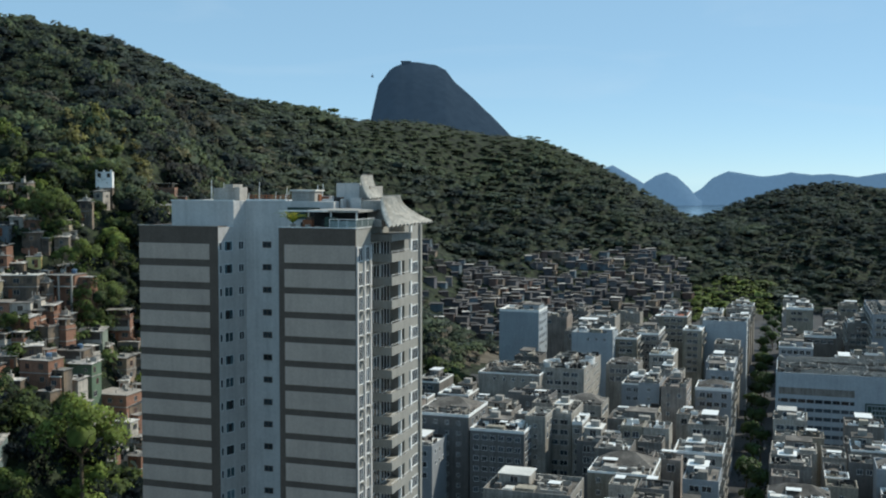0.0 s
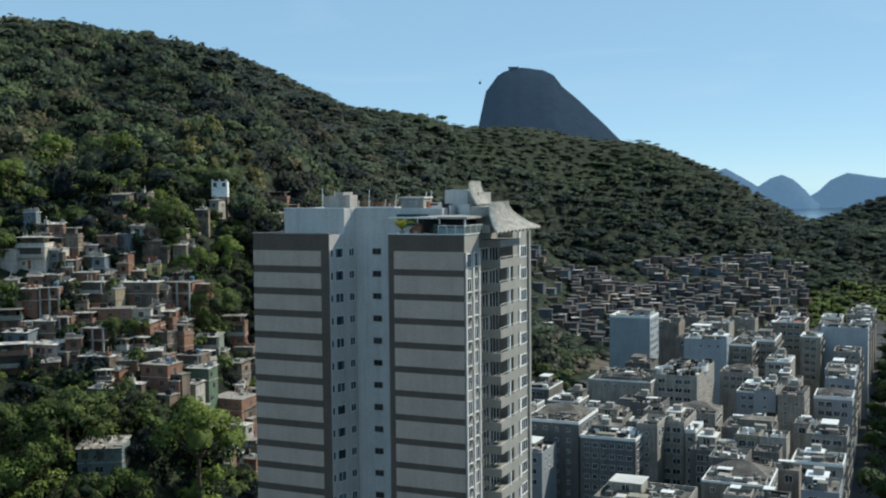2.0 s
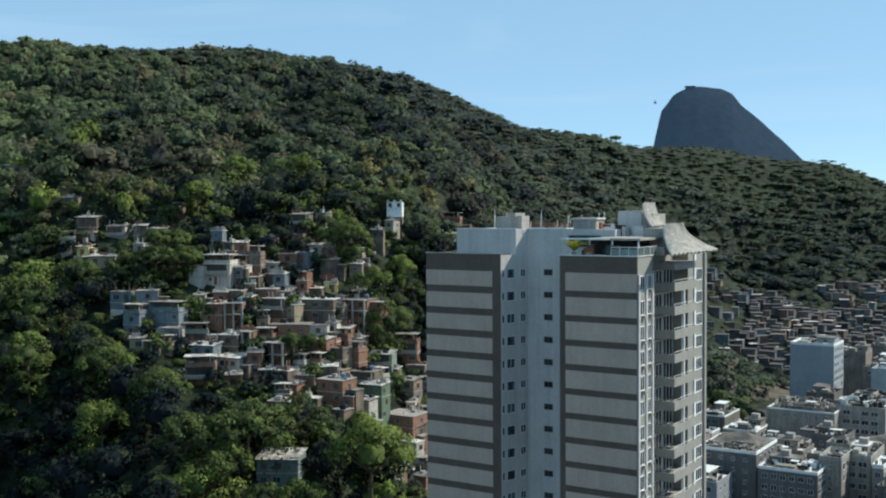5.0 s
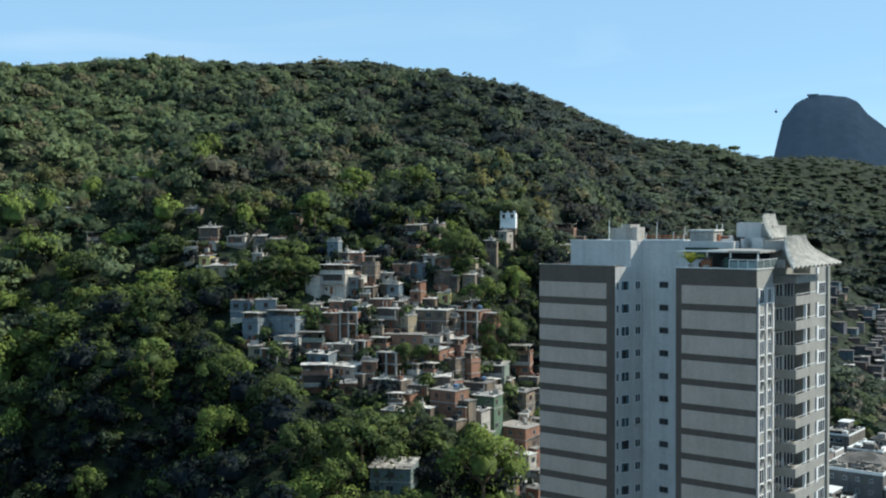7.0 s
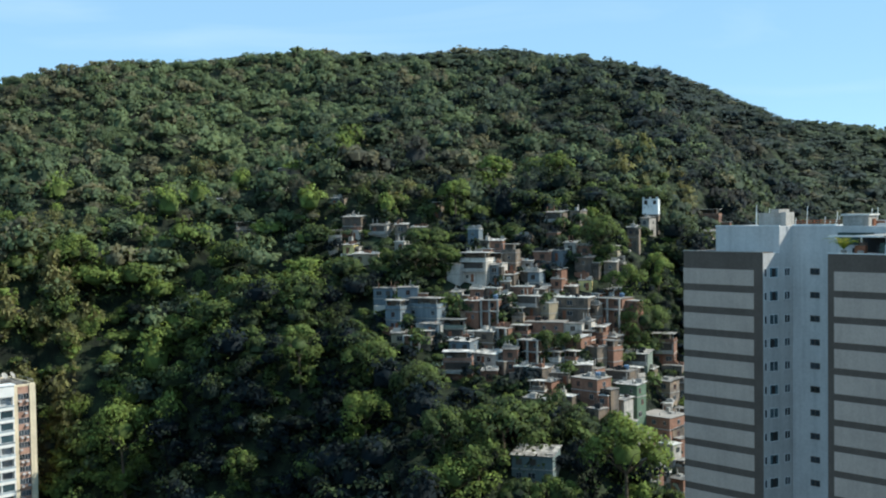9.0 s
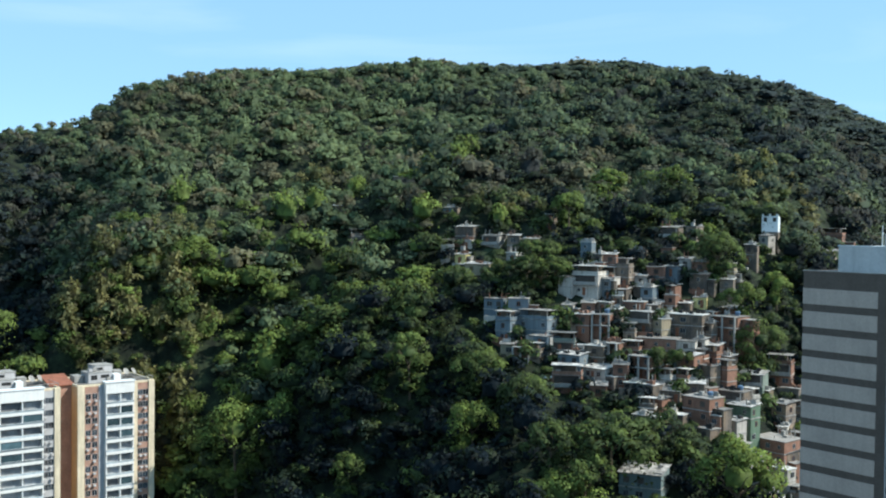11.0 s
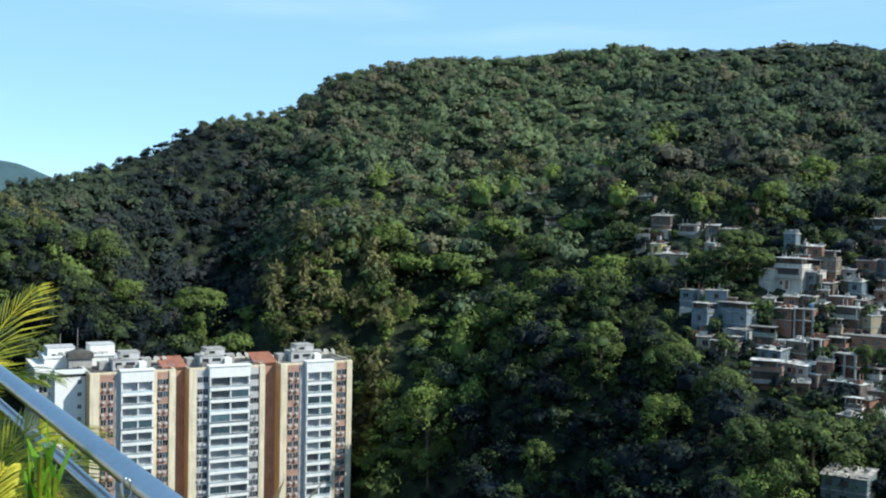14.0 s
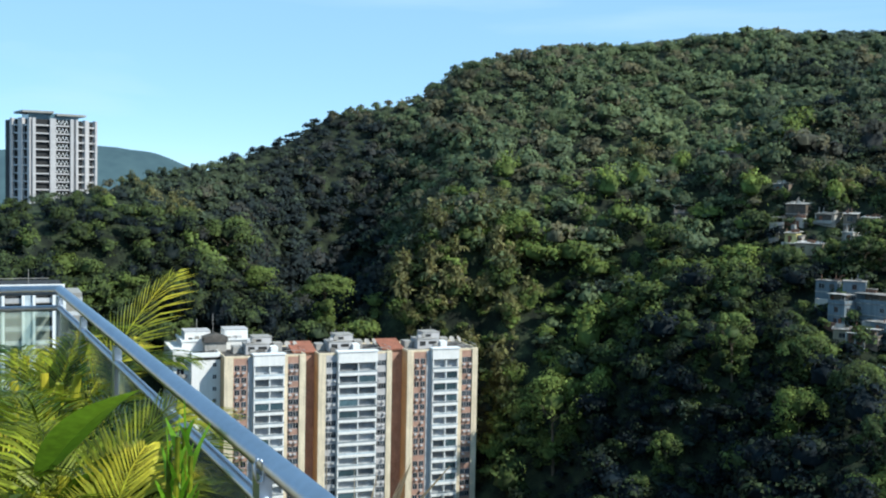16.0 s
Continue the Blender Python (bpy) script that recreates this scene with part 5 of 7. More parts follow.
def corner_high_rise():
    """A dark tower with pale piers beyond the saddle; its floors end in slabs with zigzag braces."""
    x, y = polar(71.07, 400)
    e = empty("high_rise", "grey high-rise with pale vertical piers and flat crown beyond the trees", "high-rise", pose(x, y, 0, 0, 0, 71.07 + 14))
    top = 121.6
    ring = [(-13.6, -3), (-9, -10), (4.5, -10.5), (13, -5.5), (13.4, 8), (-13.6, 8)]
    bm = bmesh.new()
    prism_into(bm, ring, 40, top)
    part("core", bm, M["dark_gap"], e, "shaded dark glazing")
    for (ax, ay), (bx, by), kind in ((ring[0], ring[1], 0), (ring[1], ring[2], 1), (ring[2], ring[3], 2)):
        n = math.atan2(by - ay, bx - ax)
        length = math.hypot(bx - ax, by - ay)
        slab = pattern("floor_slab", M["grey_strip"], (0.3, length - 0.3, -0.9, 0, -0.1, 0.35))
        for k in range(26):
            o = again(slab, e, ax, ay, top - 2.2 - 2.7 * k, n)
            if kind == 1 and k < 13:
                bm = bmesh.new()
                for i in range(4):
                    x0 = length * (0.5 + 0.09 * i)
                    rod(bm, (x0, -0.95, 0.5), (x0 + length * 0.045, -0.95, 2.0), 0.09, 5)
                    rod(bm, (x0 + length * 0.045, -0.95, 2.0), (x0 + length * 0.09, -0.95, 0.5), 0.09, 5)
                part("brace", bm, M["rail_white"], o)
        for q, w in ((0.0, 1.0), (0.42, 1.9), (0.91, 1.0)):
            again(pattern("pier", M["grey_strip"], (length * q, length * q + w, -1.3, 0, 40, top + 0.3)), e, ax, ay, 0, n)
    bm = bmesh.new()
    prism_into(bm, [(-9, -6), (7, -7), (8, 4), (-9, 4)], top, top + 2.2)
    part("crown_room", bm, M["pane_blue"], e)
    bm = bmesh.new()
    prism_into(bm, [(-11.5, -8), (-1.5, -9), (-1, 5), (-11.5, 5)], top + 2.2, top + 2.9)
    prism_into(bm, [(-0.5, -8.5), (9.5, -8), (9.5, 5), (-0.5, 5)], top + 1.5, top + 2.2)
    part("crown_roof", bm, M["tower_side"], e, "flat overhanging crown slabs")


corner_high_rise()


def finned_slab():
    """The slab with white fins that stands low behind the corner of the railing."""
    x, y = polar(72.6, 236)
    e = empty("finned_slab_block", "grey slab of flats with white vertical fins", "apartment block", pose(x, y, 0, 0, 0, 74.0))
    top = 79.0
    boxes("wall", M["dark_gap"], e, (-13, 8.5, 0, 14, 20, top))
    boxes("parapet", M["bay_white"], e, (-13, 8.8, -0.7, 0.2, top - 0.9, top + 0.3), label="white parapet")
    boxes("wing", M["tower_side"], e, (8.5, 12.6, 4, 16, 20, top - 2.0), label="grey side wing")
    fin = pattern("fin", M["white_paint"], (-0.28, 0.28, -1.0, 0, 20, top - 0.9))
    pale = pattern("pier", M["loggia_glass"], (-0.95, 0.95, -0.55, 0, 20, top - 0.9))
    floor_ = pattern("floor_slab", M["city_a"], (-1.62, 1.62, -0.4, 0, 0, 0.22))
    guard = pattern("balcony_guard", M["room_shade"], (-1.62, 1.62, -0.36, -0.3, 0.22, 1.1))
    for i in range(4):
        x0 = -10.9 + i * 5.88
        for q in (0.0, 2.06):
            again(fin, e, x0 + q - 0.05, 0, 0)
        again(pale, e, x0 + 0.98, 0, 0)
        for k in range(14):
            o = again(floor_, e, x0 + 3.97, 0, top - 3.6 - 2.9 * k)
            again(guard, o)
    rods("aerials", M["concrete"], e, 0.06, ((-4, 4, top), (-4, 4, top + 5)), ((2, 6, top), (2, 6, top + 3)), ((-4, 4, top + 1.2), (6, 4, top + 1.2)))


finned_slab()


# ---- hillside village ----
M["house_white"] = material("worn_white_paint", (0.46, 0.415, 0.36), 0.88, 0.2, 0.5, streaks=0.45, per_object=0.1)
M["house_grey"] = material("raw_cement_render", (0.15, 0.128, 0.108), 0.92, 0.3, 0.35, streaks=0.4, per_object=0.4, tint=(0.23, 0.17, 0.12))
M["house_blue"] = material("pale_blue_paint", (0.155, 0.19, 0.212), 0.85, 0.15, 0.5, streaks=0.3, per_object=0.1)
M["house_yellow"] = material("pale_yellow_paint", (0.62, 0.52, 0.22), 0.85, 0.15, 0.5, streaks=0.3)
M["house_cream"] = material("cream_paint", (0.32, 0.265, 0.18), 0.85, 0.15, 0.5, streaks=0.3)
M["house_green"] = material("bright_green_paint", (0.115, 0.17, 0.115), 0.8, 0.15, 0.5, streaks=0.25)
M["house_mint"] = material("mint_green_paint", (0.19, 0.22, 0.18), 0.8, 0.15, 0.5, streaks=0.25)
M["house_teal"] = material("turquoise_paint", (0.15, 0.19, 0.185), 0.8, 0.15, 0.5, streaks=0.25)
M["sheet"] = material("fibre_cement_sheet", (0.20, 0.185, 0.17), 0.7, 0.3, 0.6, per_object=0.6, tint=(0.42, 0.39, 0.35))
M["tank_blue"] = material("blue_tank_plastic", (0.10, 0.16, 0.24), 0.5, 0.1, 1.0)
M["slab_worn"] = material("worn_concrete_slab", (0.24, 0.215, 0.19), 0.9, 0.3, 0.6, per_object=0.3)
# far village: dimness and bluish haze put into the house colours
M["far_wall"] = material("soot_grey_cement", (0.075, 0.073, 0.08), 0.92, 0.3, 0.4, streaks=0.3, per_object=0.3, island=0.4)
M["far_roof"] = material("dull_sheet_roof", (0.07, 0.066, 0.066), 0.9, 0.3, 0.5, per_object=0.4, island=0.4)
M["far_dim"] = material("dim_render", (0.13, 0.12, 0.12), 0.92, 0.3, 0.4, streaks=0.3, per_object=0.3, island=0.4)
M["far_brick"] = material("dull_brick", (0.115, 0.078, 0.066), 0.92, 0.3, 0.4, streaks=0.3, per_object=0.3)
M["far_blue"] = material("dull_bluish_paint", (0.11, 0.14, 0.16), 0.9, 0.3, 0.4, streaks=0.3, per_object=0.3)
LOOKS = {"c": ("house_grey", "raw grey cement house"), "w": ("house_white", "worn white house"), "y": ("house_cream", "cream-painted house"), "Y": ("house_yellow", "pale yellow house"), "b": ("brick", "unplastered red-brick house"),
         "l": ("house_blue", "pale blue-grey house"), "g": ("house_grey", "large grey cement house"), "o": ("brick", "open concrete-frame brick house"), "m": ("house_mint", "mint green house"), "G": ("house_green", "bright green house"), "t": ("house_teal", "turquoise house"), "s": ("white_paint", "tall white house in woods")}
HOUSE_WINDOWS = [city_window_pattern(1.0, 1.0, 0.05, "concrete"), city_window_pattern(1.4, 1.1, 0.05, "concrete"), city_window_pattern(0.7, 0.8, 0.05, "house_white"), city_window_pattern(0.9, 1.1, 0.04, "rust")]
# flat dark panels for openings, room shade in their colour
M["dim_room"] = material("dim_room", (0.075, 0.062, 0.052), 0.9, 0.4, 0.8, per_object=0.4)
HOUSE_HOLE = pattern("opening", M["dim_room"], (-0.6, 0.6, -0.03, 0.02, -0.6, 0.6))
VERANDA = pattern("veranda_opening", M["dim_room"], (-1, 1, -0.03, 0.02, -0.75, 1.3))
VERANDA_WALL = pattern("veranda_parapet", M["concrete"], (-1, 1, -1.1, -0.98, 0, 0.9), (-1, 1, -0.98, 0, -0.12, 0.0))
VERANDA_POST = pattern("veranda_post", M["concrete"], (-0.09, 0.09, -1.09, -0.93, 0.0, 2.62))
HOUSE_DOOR = pattern("door", M["rust"], (-0.42, 0.42, -0.05, 0.02, 0.0, 2.0))
VILLAGE = random.Random(21)
bm = bmesh.new()
rod(bm, (0, 0, 0), (0, 0, 0.9), 0.55, 12, 0.7)
rod(bm, (0, 0, 0.9), (0, 0, 1.1), 0.72, 12, 0.4)
TANK = part("water_tank", bm, M["tank_blue"], STORE)
PATTERNS.append(TANK)


def house(az, r, w, h, look_, far=False, turn=None, plain=False):
    g = VILLAGE
    x, y = polar(az, r)
    z = height(x, y)
    mat, words = LOOKS[look_]
    d = w * g.uniform(0.7, 1.05) if w < 9 else w * 0.6
    roof_kind = g.choice(("sheet", "sheet", "slab", "slab", "terrace", "tile" if look_ == "t" else "sheet"))
    if look_ == "t":
        roof_kind = "sheet"
    if look_ == "o":
        roof_kind = "slab"
    tail = {"sheet": "with sheet roof", "slab": "with flat concrete roof", "terrace": "with roofed terrace", "tile": "with clay tile roof"}[roof_kind]
    yaw = az + (g.uniform(-32, 18) if turn is None else turn)
    e = empty("house", words + " " + tail + " on the slope", "house", pose(x, y, z, 0, 0, yaw), group="far hillside houses" if far else "hillside houses")
    boxes("wall", M[mat], e, (-w / 2, w / 2, 0, d, -4.5, h))
    if h > 4.4:
        boxes("floor_slab", M["concrete"], e, (-w / 2 - 0.12, w / 2 + 0.12, -0.18, d, h - 2.75, h - 2.55))
    o = 0.35
    if roof_kind == "sheet":
        bm = bmesh.new()
        n = max(4, int(w / 0.55))
        a = []
        for i in range(n + 1):
            q = -w / 2 - o + (w + 2 * o) * i / n
            dz = 0.05 if i % 2 else 0.0
            a.append((bm.verts.new((q, -o * 1.6, h + 0.1 + dz)), bm.verts.new((q, d + o, h + 0.55 + dz))))
        for i in range(n):
            bm.faces.new((a[i][0], a[i + 1][0], a[i + 1][1], a[i][1]))
        ex = bmesh.ops.extrude_face_region(bm, geom=list(bm.faces))
        bmesh.ops.translate(bm, vec=(0, 0, 0.06), verts=[k for k in ex["geom"] if isinstance(k, bmesh.types.BMVert)])
        bmesh.ops.recalc_face_normals(bm, faces=bm.faces)
        part("roof", bm, M["sheet"], e)
    elif roof_kind == "tile":
        bm = bmesh.new()
        for y0, z0, y1, z1 in ((-o, h, d / 2, h + d * 0.22), (d + o, h, d / 2, h + d * 0.22)):
            q = [bm.verts.new(p) for p in ((-w / 2 - o, y0, z0), (w / 2 + o, y0, z0), (w / 2 + o, y1, z1), (-w / 2 - o, y1, z1))]
            bm.faces.new(q)
        ex = bmesh.ops.extrude_face_region(bm, geom=list(bm.faces))
        bmesh.ops.translate(bm, vec=(0, 0, 0.12), verts=[k for k in ex["geom"] if isinstance(k, bmesh.types.BMVert)])
        bmesh.ops.recalc_face_normals(bm, faces=bm.faces)
        part("roof", bm, M["roof_tile"], e)
    else:
        boxes("roof", M[g.choice(("roof_pale", "slab_worn", "slab_worn", "sheet"))], e, (-w / 2 - 0.2, w / 2 + 0.2, -0.25, d + 0.2, h, h + 0.16))
        if roof_kind == "terrace":
            boxes("terrace_wall", M[mat], e, (-w / 2, w / 2, -0.05, 0.1, h + 0.16, h + 0.95), (w / 2 - 0.15, w / 2, 0.1, d, h + 0.16, h + 0.95))
            for q in (-w / 2 + 0.1, w / 2 - 0.25):
                boxes("post", M["concrete"], e, (q, q + 0.15, 0.1, 0.25, h + 0.95, h + 2.3))
            boxes("terrace_cover", M["sheet"], e, (-w / 2 - 0.3, w / 2 + 0.3, -0.3, d * 0.8, h + 2.3, h + 2.4))
            boxes("upper_room", M["house_grey"], e, (-w / 2 + 0.3, w / 2 - 1.5, d * 0.45, d, h + 0.16, h + 2.3))
    if not far and not plain and g.random() < 0.6:
        # a lower or higher lean-to built on at one side
        aw, ah, side_ = w * g.uniform(0.3, 0.5), h * g.uniform(0.5, 1.0), g.choice((-1, 1))
        x0 = -w / 2 - aw if side_ < 0 else w / 2
        y0 = g.uniform(0.2, d * 0.4)
        am = M[g.choice((mat, "house_grey", "brick", "house_white"))]
        boxes("annex", am, e, (x0, x0 + aw, y0, y0 + d * 0.55, -4.5, ah))
        boxes("annex_roof", M[g.choice(("sheet", "concrete", "sheet", "roof_pale"))], e, (x0 - 0.25, x0 + aw + 0.25, y0 - 0.35, y0 + d * 0.55 + 0.2, ah, ah + 0.12))
        again(HOUSE_HOLE, e, x0 + aw / 2, y0, ah - 1.2)
    if not far:
        # tanks, bare columns, half-built walls and laundry frames on the roof
        bits = []
        for i in range(g.randint(3, 7)):
            bx, by = g.uniform(-w / 2, w / 2 - 0.8), g.uniform(0, d - 0.8)
            k = g.random()
            bw, bd, bh = (0.18, 0.18, g.uniform(0.8, 2.2)) if k < 0.4 else (g.uniform(0.8, 2.0), 0.15, g.uniform(0.5, 1.4)) if k < 0.75 else (0.9, 0.9, g.uniform(0.6, 1.2))
            bits.append((bx, min(bx + bw, w / 2 + 0.1), by, by + bd, h - 0.05, h + bh + 0.004 * i))
        tagged(boxes("roof_clutter", M[g.choice(("concrete", "brick", "house_white", "concrete", "dark_gap"))], e, *bits), kind="stuff")
        # a ledge, a stair or a retaining wall in front
        if g.random() < 0.5 and not plain:
            q = g.uniform(-0.5, 0.1) * w
            boxes("garden_wall", M[g.choice(("concrete", "brick", "house_white", "house_grey"))], e, (q, q + w * g.uniform(0.4, 0.9), -g.uniform(1.4, 2.6), -1.3, -4.5, g.uniform(-0.5, 1.2)))
    floors = max(1, round(h / 2.7))
    for k in range(min(floors, 1) if far else floors):
        zz = h - 1.25 - 2.7 * k
        if k == 0 and not far and not plain and w > 4.5 and g.random() < 0.28:
            # an open veranda under the roof
            again(VERANDA, e, 0, 0, h - 1.5, 0, (w * 0.44, 1, 1))
            again(VERANDA_WALL, e, 0, 0, h - 2.6, 0, (w * 0.5, 1, 1))
            again(VERANDA_POST, e, w * 0.46, 0, h - 2.6)
            continue
        n = max(1, int(w / (4.0 if far else 2.6)))
        for i in range(n):
            if g.random() < 0.1:
                continue
            pat = g.choice(HOUSE_WINDOWS) if g.random() < 0.65 else HOUSE_HOLE
            again(pat, e, w * ((i + 0.5) / n - 0.5) + g.uniform(-0.2, 0.2), 0, zz)
        if not far and not plain:
            again(g.choice(HOUSE_WINDOWS), e, w / 2, d * g.uniform(0.3, 0.6), zz, math.pi / 2)
    if not far and not plain:
        again(HOUSE_DOOR, e, w * g.uniform(-0.3, 0.3), 0, h - 2.7 * floors + 0.1)
        if g.random() < 0.3 and roof_kind in ("slab",):
            again(TANK, e, w * 0.2, d * 0.6, h + 0.16)
    if look_ == "o":
        for q in (-w / 2, 0, w / 2):
            boxes("column", M["concrete"], e, (q - 0.2, q + 0.2, -1.6, -1.2, -4, h))
        boxes("balcony", M["concrete"], e, (-w / 2 - 0.2, w / 2 + 0.2, -1.6, 0, h - 2.8, h - 2.6))
        boxes("canopy", M["concrete"], e, (-w / 2 - 0.2, w / 2 + 0.2, -1.6, -0.26, h, h + 0.16))
    return e


UPPER = [
    (34.0, 332, 3.1, 2.1, "l"),
    (33.1, 320, 5.8, 4.6, "c"),
    (32.9, 317, 2.4, 2.5, "w"),
    (31.7, 316, 5.7, 3.4, "w"),
    (34.0, 316, 3.8, 3.0, "w"),
    (33.3, 310, 3.7, 3.1, "Y"),
    (32.4, 302, 7.1, 3.2, "y"),
    (30.5, 312, 3.6, 4.7, "c"),
    (29.6, 312, 4.3, 2.8, "c"),
    (30.6, 304, 3.0, 3.9, "w"),
    (28.9, 292, 2.5, 2.6, "y"),
    (28.6, 324, 2.8, 2.2, "c"),
]
TERRACES = [
    (26.7, 282, 7.2, 5.7, "w"),
    (25.6, 282, 2.7, 5.0, "l"),
    (24.8, 286, 3.8, 6.4, "c"),
    (22.4, 308, 5.3, 5.3, "c"),
    (21.3, 314, 3.6, 5.0, "c"),
    (22.3, 292, 4.1, 3.7, "l"),
    (20.9, 289, 4.7, 4.3, "c"),
    (20.8, 284, 3.4, 3.0, "Y"),
    (19.4, 297, 3.2, 1.9, "y"),
    (18.4, 309, 2.4, 5.8, "c"),
    (17.7, 325, 3.3, 4.2, "w"),
    (19.0, 295, 2.5, 2.2, "c"),
]
MIDDLE = [
    (31.5, 278, 5.4, 5.2, "l"),
    (30.2, 274, 5.1, 7.0, "l"),
    (31.0, 270, 4.6, 5.3, "l"),
    (29.4, 270, 8.1, 4.8, "l"),
    (29.1, 266, 5.4, 3.8, "l"),
    (27.8, 266, 5.7, 2.6, "m"),
    (27.5, 259, 5.9, 4.7, "l"),
    (26.2, 262, 5.1, 5.0, "c"),
    (26.2, 256, 6.6, 3.7, "w"),
    (27.6, 250, 6.7, 4.3, "b"),
    (27.6, 276, 3.0, 2.8, "w"),
    (26.8, 269, 3.7, 6.7, "b"),
    (25.8, 269, 4.2, 6.7, "o"),
    (25.8, 277, 3.8, 2.7, "c"),
    (25.0, 279, 2.5, 3.3, "c"),
]
CENTRE = [
    (24.1, 278, 4.8, 3.6, "b"),
    (23.8, 274, 5.9, 4.5, "c"),
    (23.2, 278, 2.9, 4.0, "c"),
    (21.6, 274, 9.4, 6.1, "g"),
    (19.5, 276, 6.9, 7.7, "o"),
    (23.0, 266, 9.7, 4.6, "b"),
    (23.7, 257, 5.5, 6.2, "o"),
    (24.8, 254, 3.5, 5.7, "b"),
    (21.4, 260, 3.9, 5.6, "b"),
]
LOWER = [
    (18.2, 268, 5.8, 4.2, "m"),
    (16.8, 280, 5.5, 6.0, "b"),
    (19.2, 256, 6.4, 4.7, "c"),
    (16.3, 278, 4.8, 4.2, "c"),
    (20.9, 244, 7.1, 5.7, "b"),
    (22.2, 248, 4.2, 3.6, "c"),
    (18.7, 251, 5.6, 7.0, "G"),
    (16.8, 266, 4.1, 5.1, "c"),
    (16.6, 262, 2.2, 3.1, "w"),
    (17.3, 252, 8.5, 5.0, "b"),
    (16.8, 252, 5.0, 4.4, "c"),
]
LOWEST = [
    (16.7, 247, 4.0, 5.5, "w"),
    (15.8, 254, 2.4, 4.5, "b"),
    (16.1, 246, 4.4, 3.0, "c"),
    (23.7, 213, 8.3, 5.6, "t"),
    (15.9, 262, 3.6, 3.9, "c"),
    (20.0, 242, 3.1, 4.8, "b"),
    (15.8, 272, 3.0, 6.5, "c"),
    (17.5, 269, 2.3, 3.0, "c"),
]
FARTHER = [(14.8, 360, 7.0, 5.2, "c"), (14.5, 386, 7.6, 4.6, "b"), (13.2, 372, 6.0, 4.6, "c"), (12.2, 395, 6.5, 4.2, "c")]

PLACED = []


def white_house():
    """A narrow white house that stands out of the woods on its stilted base."""
    x, y = polar(17.4, 327)
    z = EYE + 327 * math.tan(radians(-0.2))
    e = empty("house", "narrow white house standing out of the dark woods", "house", pose(x, y, z, 0, 0, 17.4 - 8), group="hillside houses")
    boxes("wall", M["white_paint"], e, (-2.3, 2.3, 0, 4.5, -1.0, 3.6))
    boxes("base_wall", M["house_grey"], e, (-2.3, 2.3, 0.1, 4.4, -7, -1.0))
    for q in (-2.0, 0.0, 2.0):
        boxes("merlon", M["white_paint"], e, (q - 0.3, q + 0.3, 0, 0.3, 3.6, 4.2))
    for q in (-1.3, 1.3):
        again(HOUSE_HOLE, e, q, 0, 2.6, 0, (0.8, 1, 1))
    PLACED.append((x, y, 3.4))


white_house()
for az, r, w, h, look_ in UPPER + TERRACES + MIDDLE + CENTRE + LOWER + LOWEST + FARTHER:
    house(az, r, w, h, look_, turn=VILLAGE.uniform(-38, -4), plain=look_ == "t")
    PLACED.append((*polar(az, r), w))


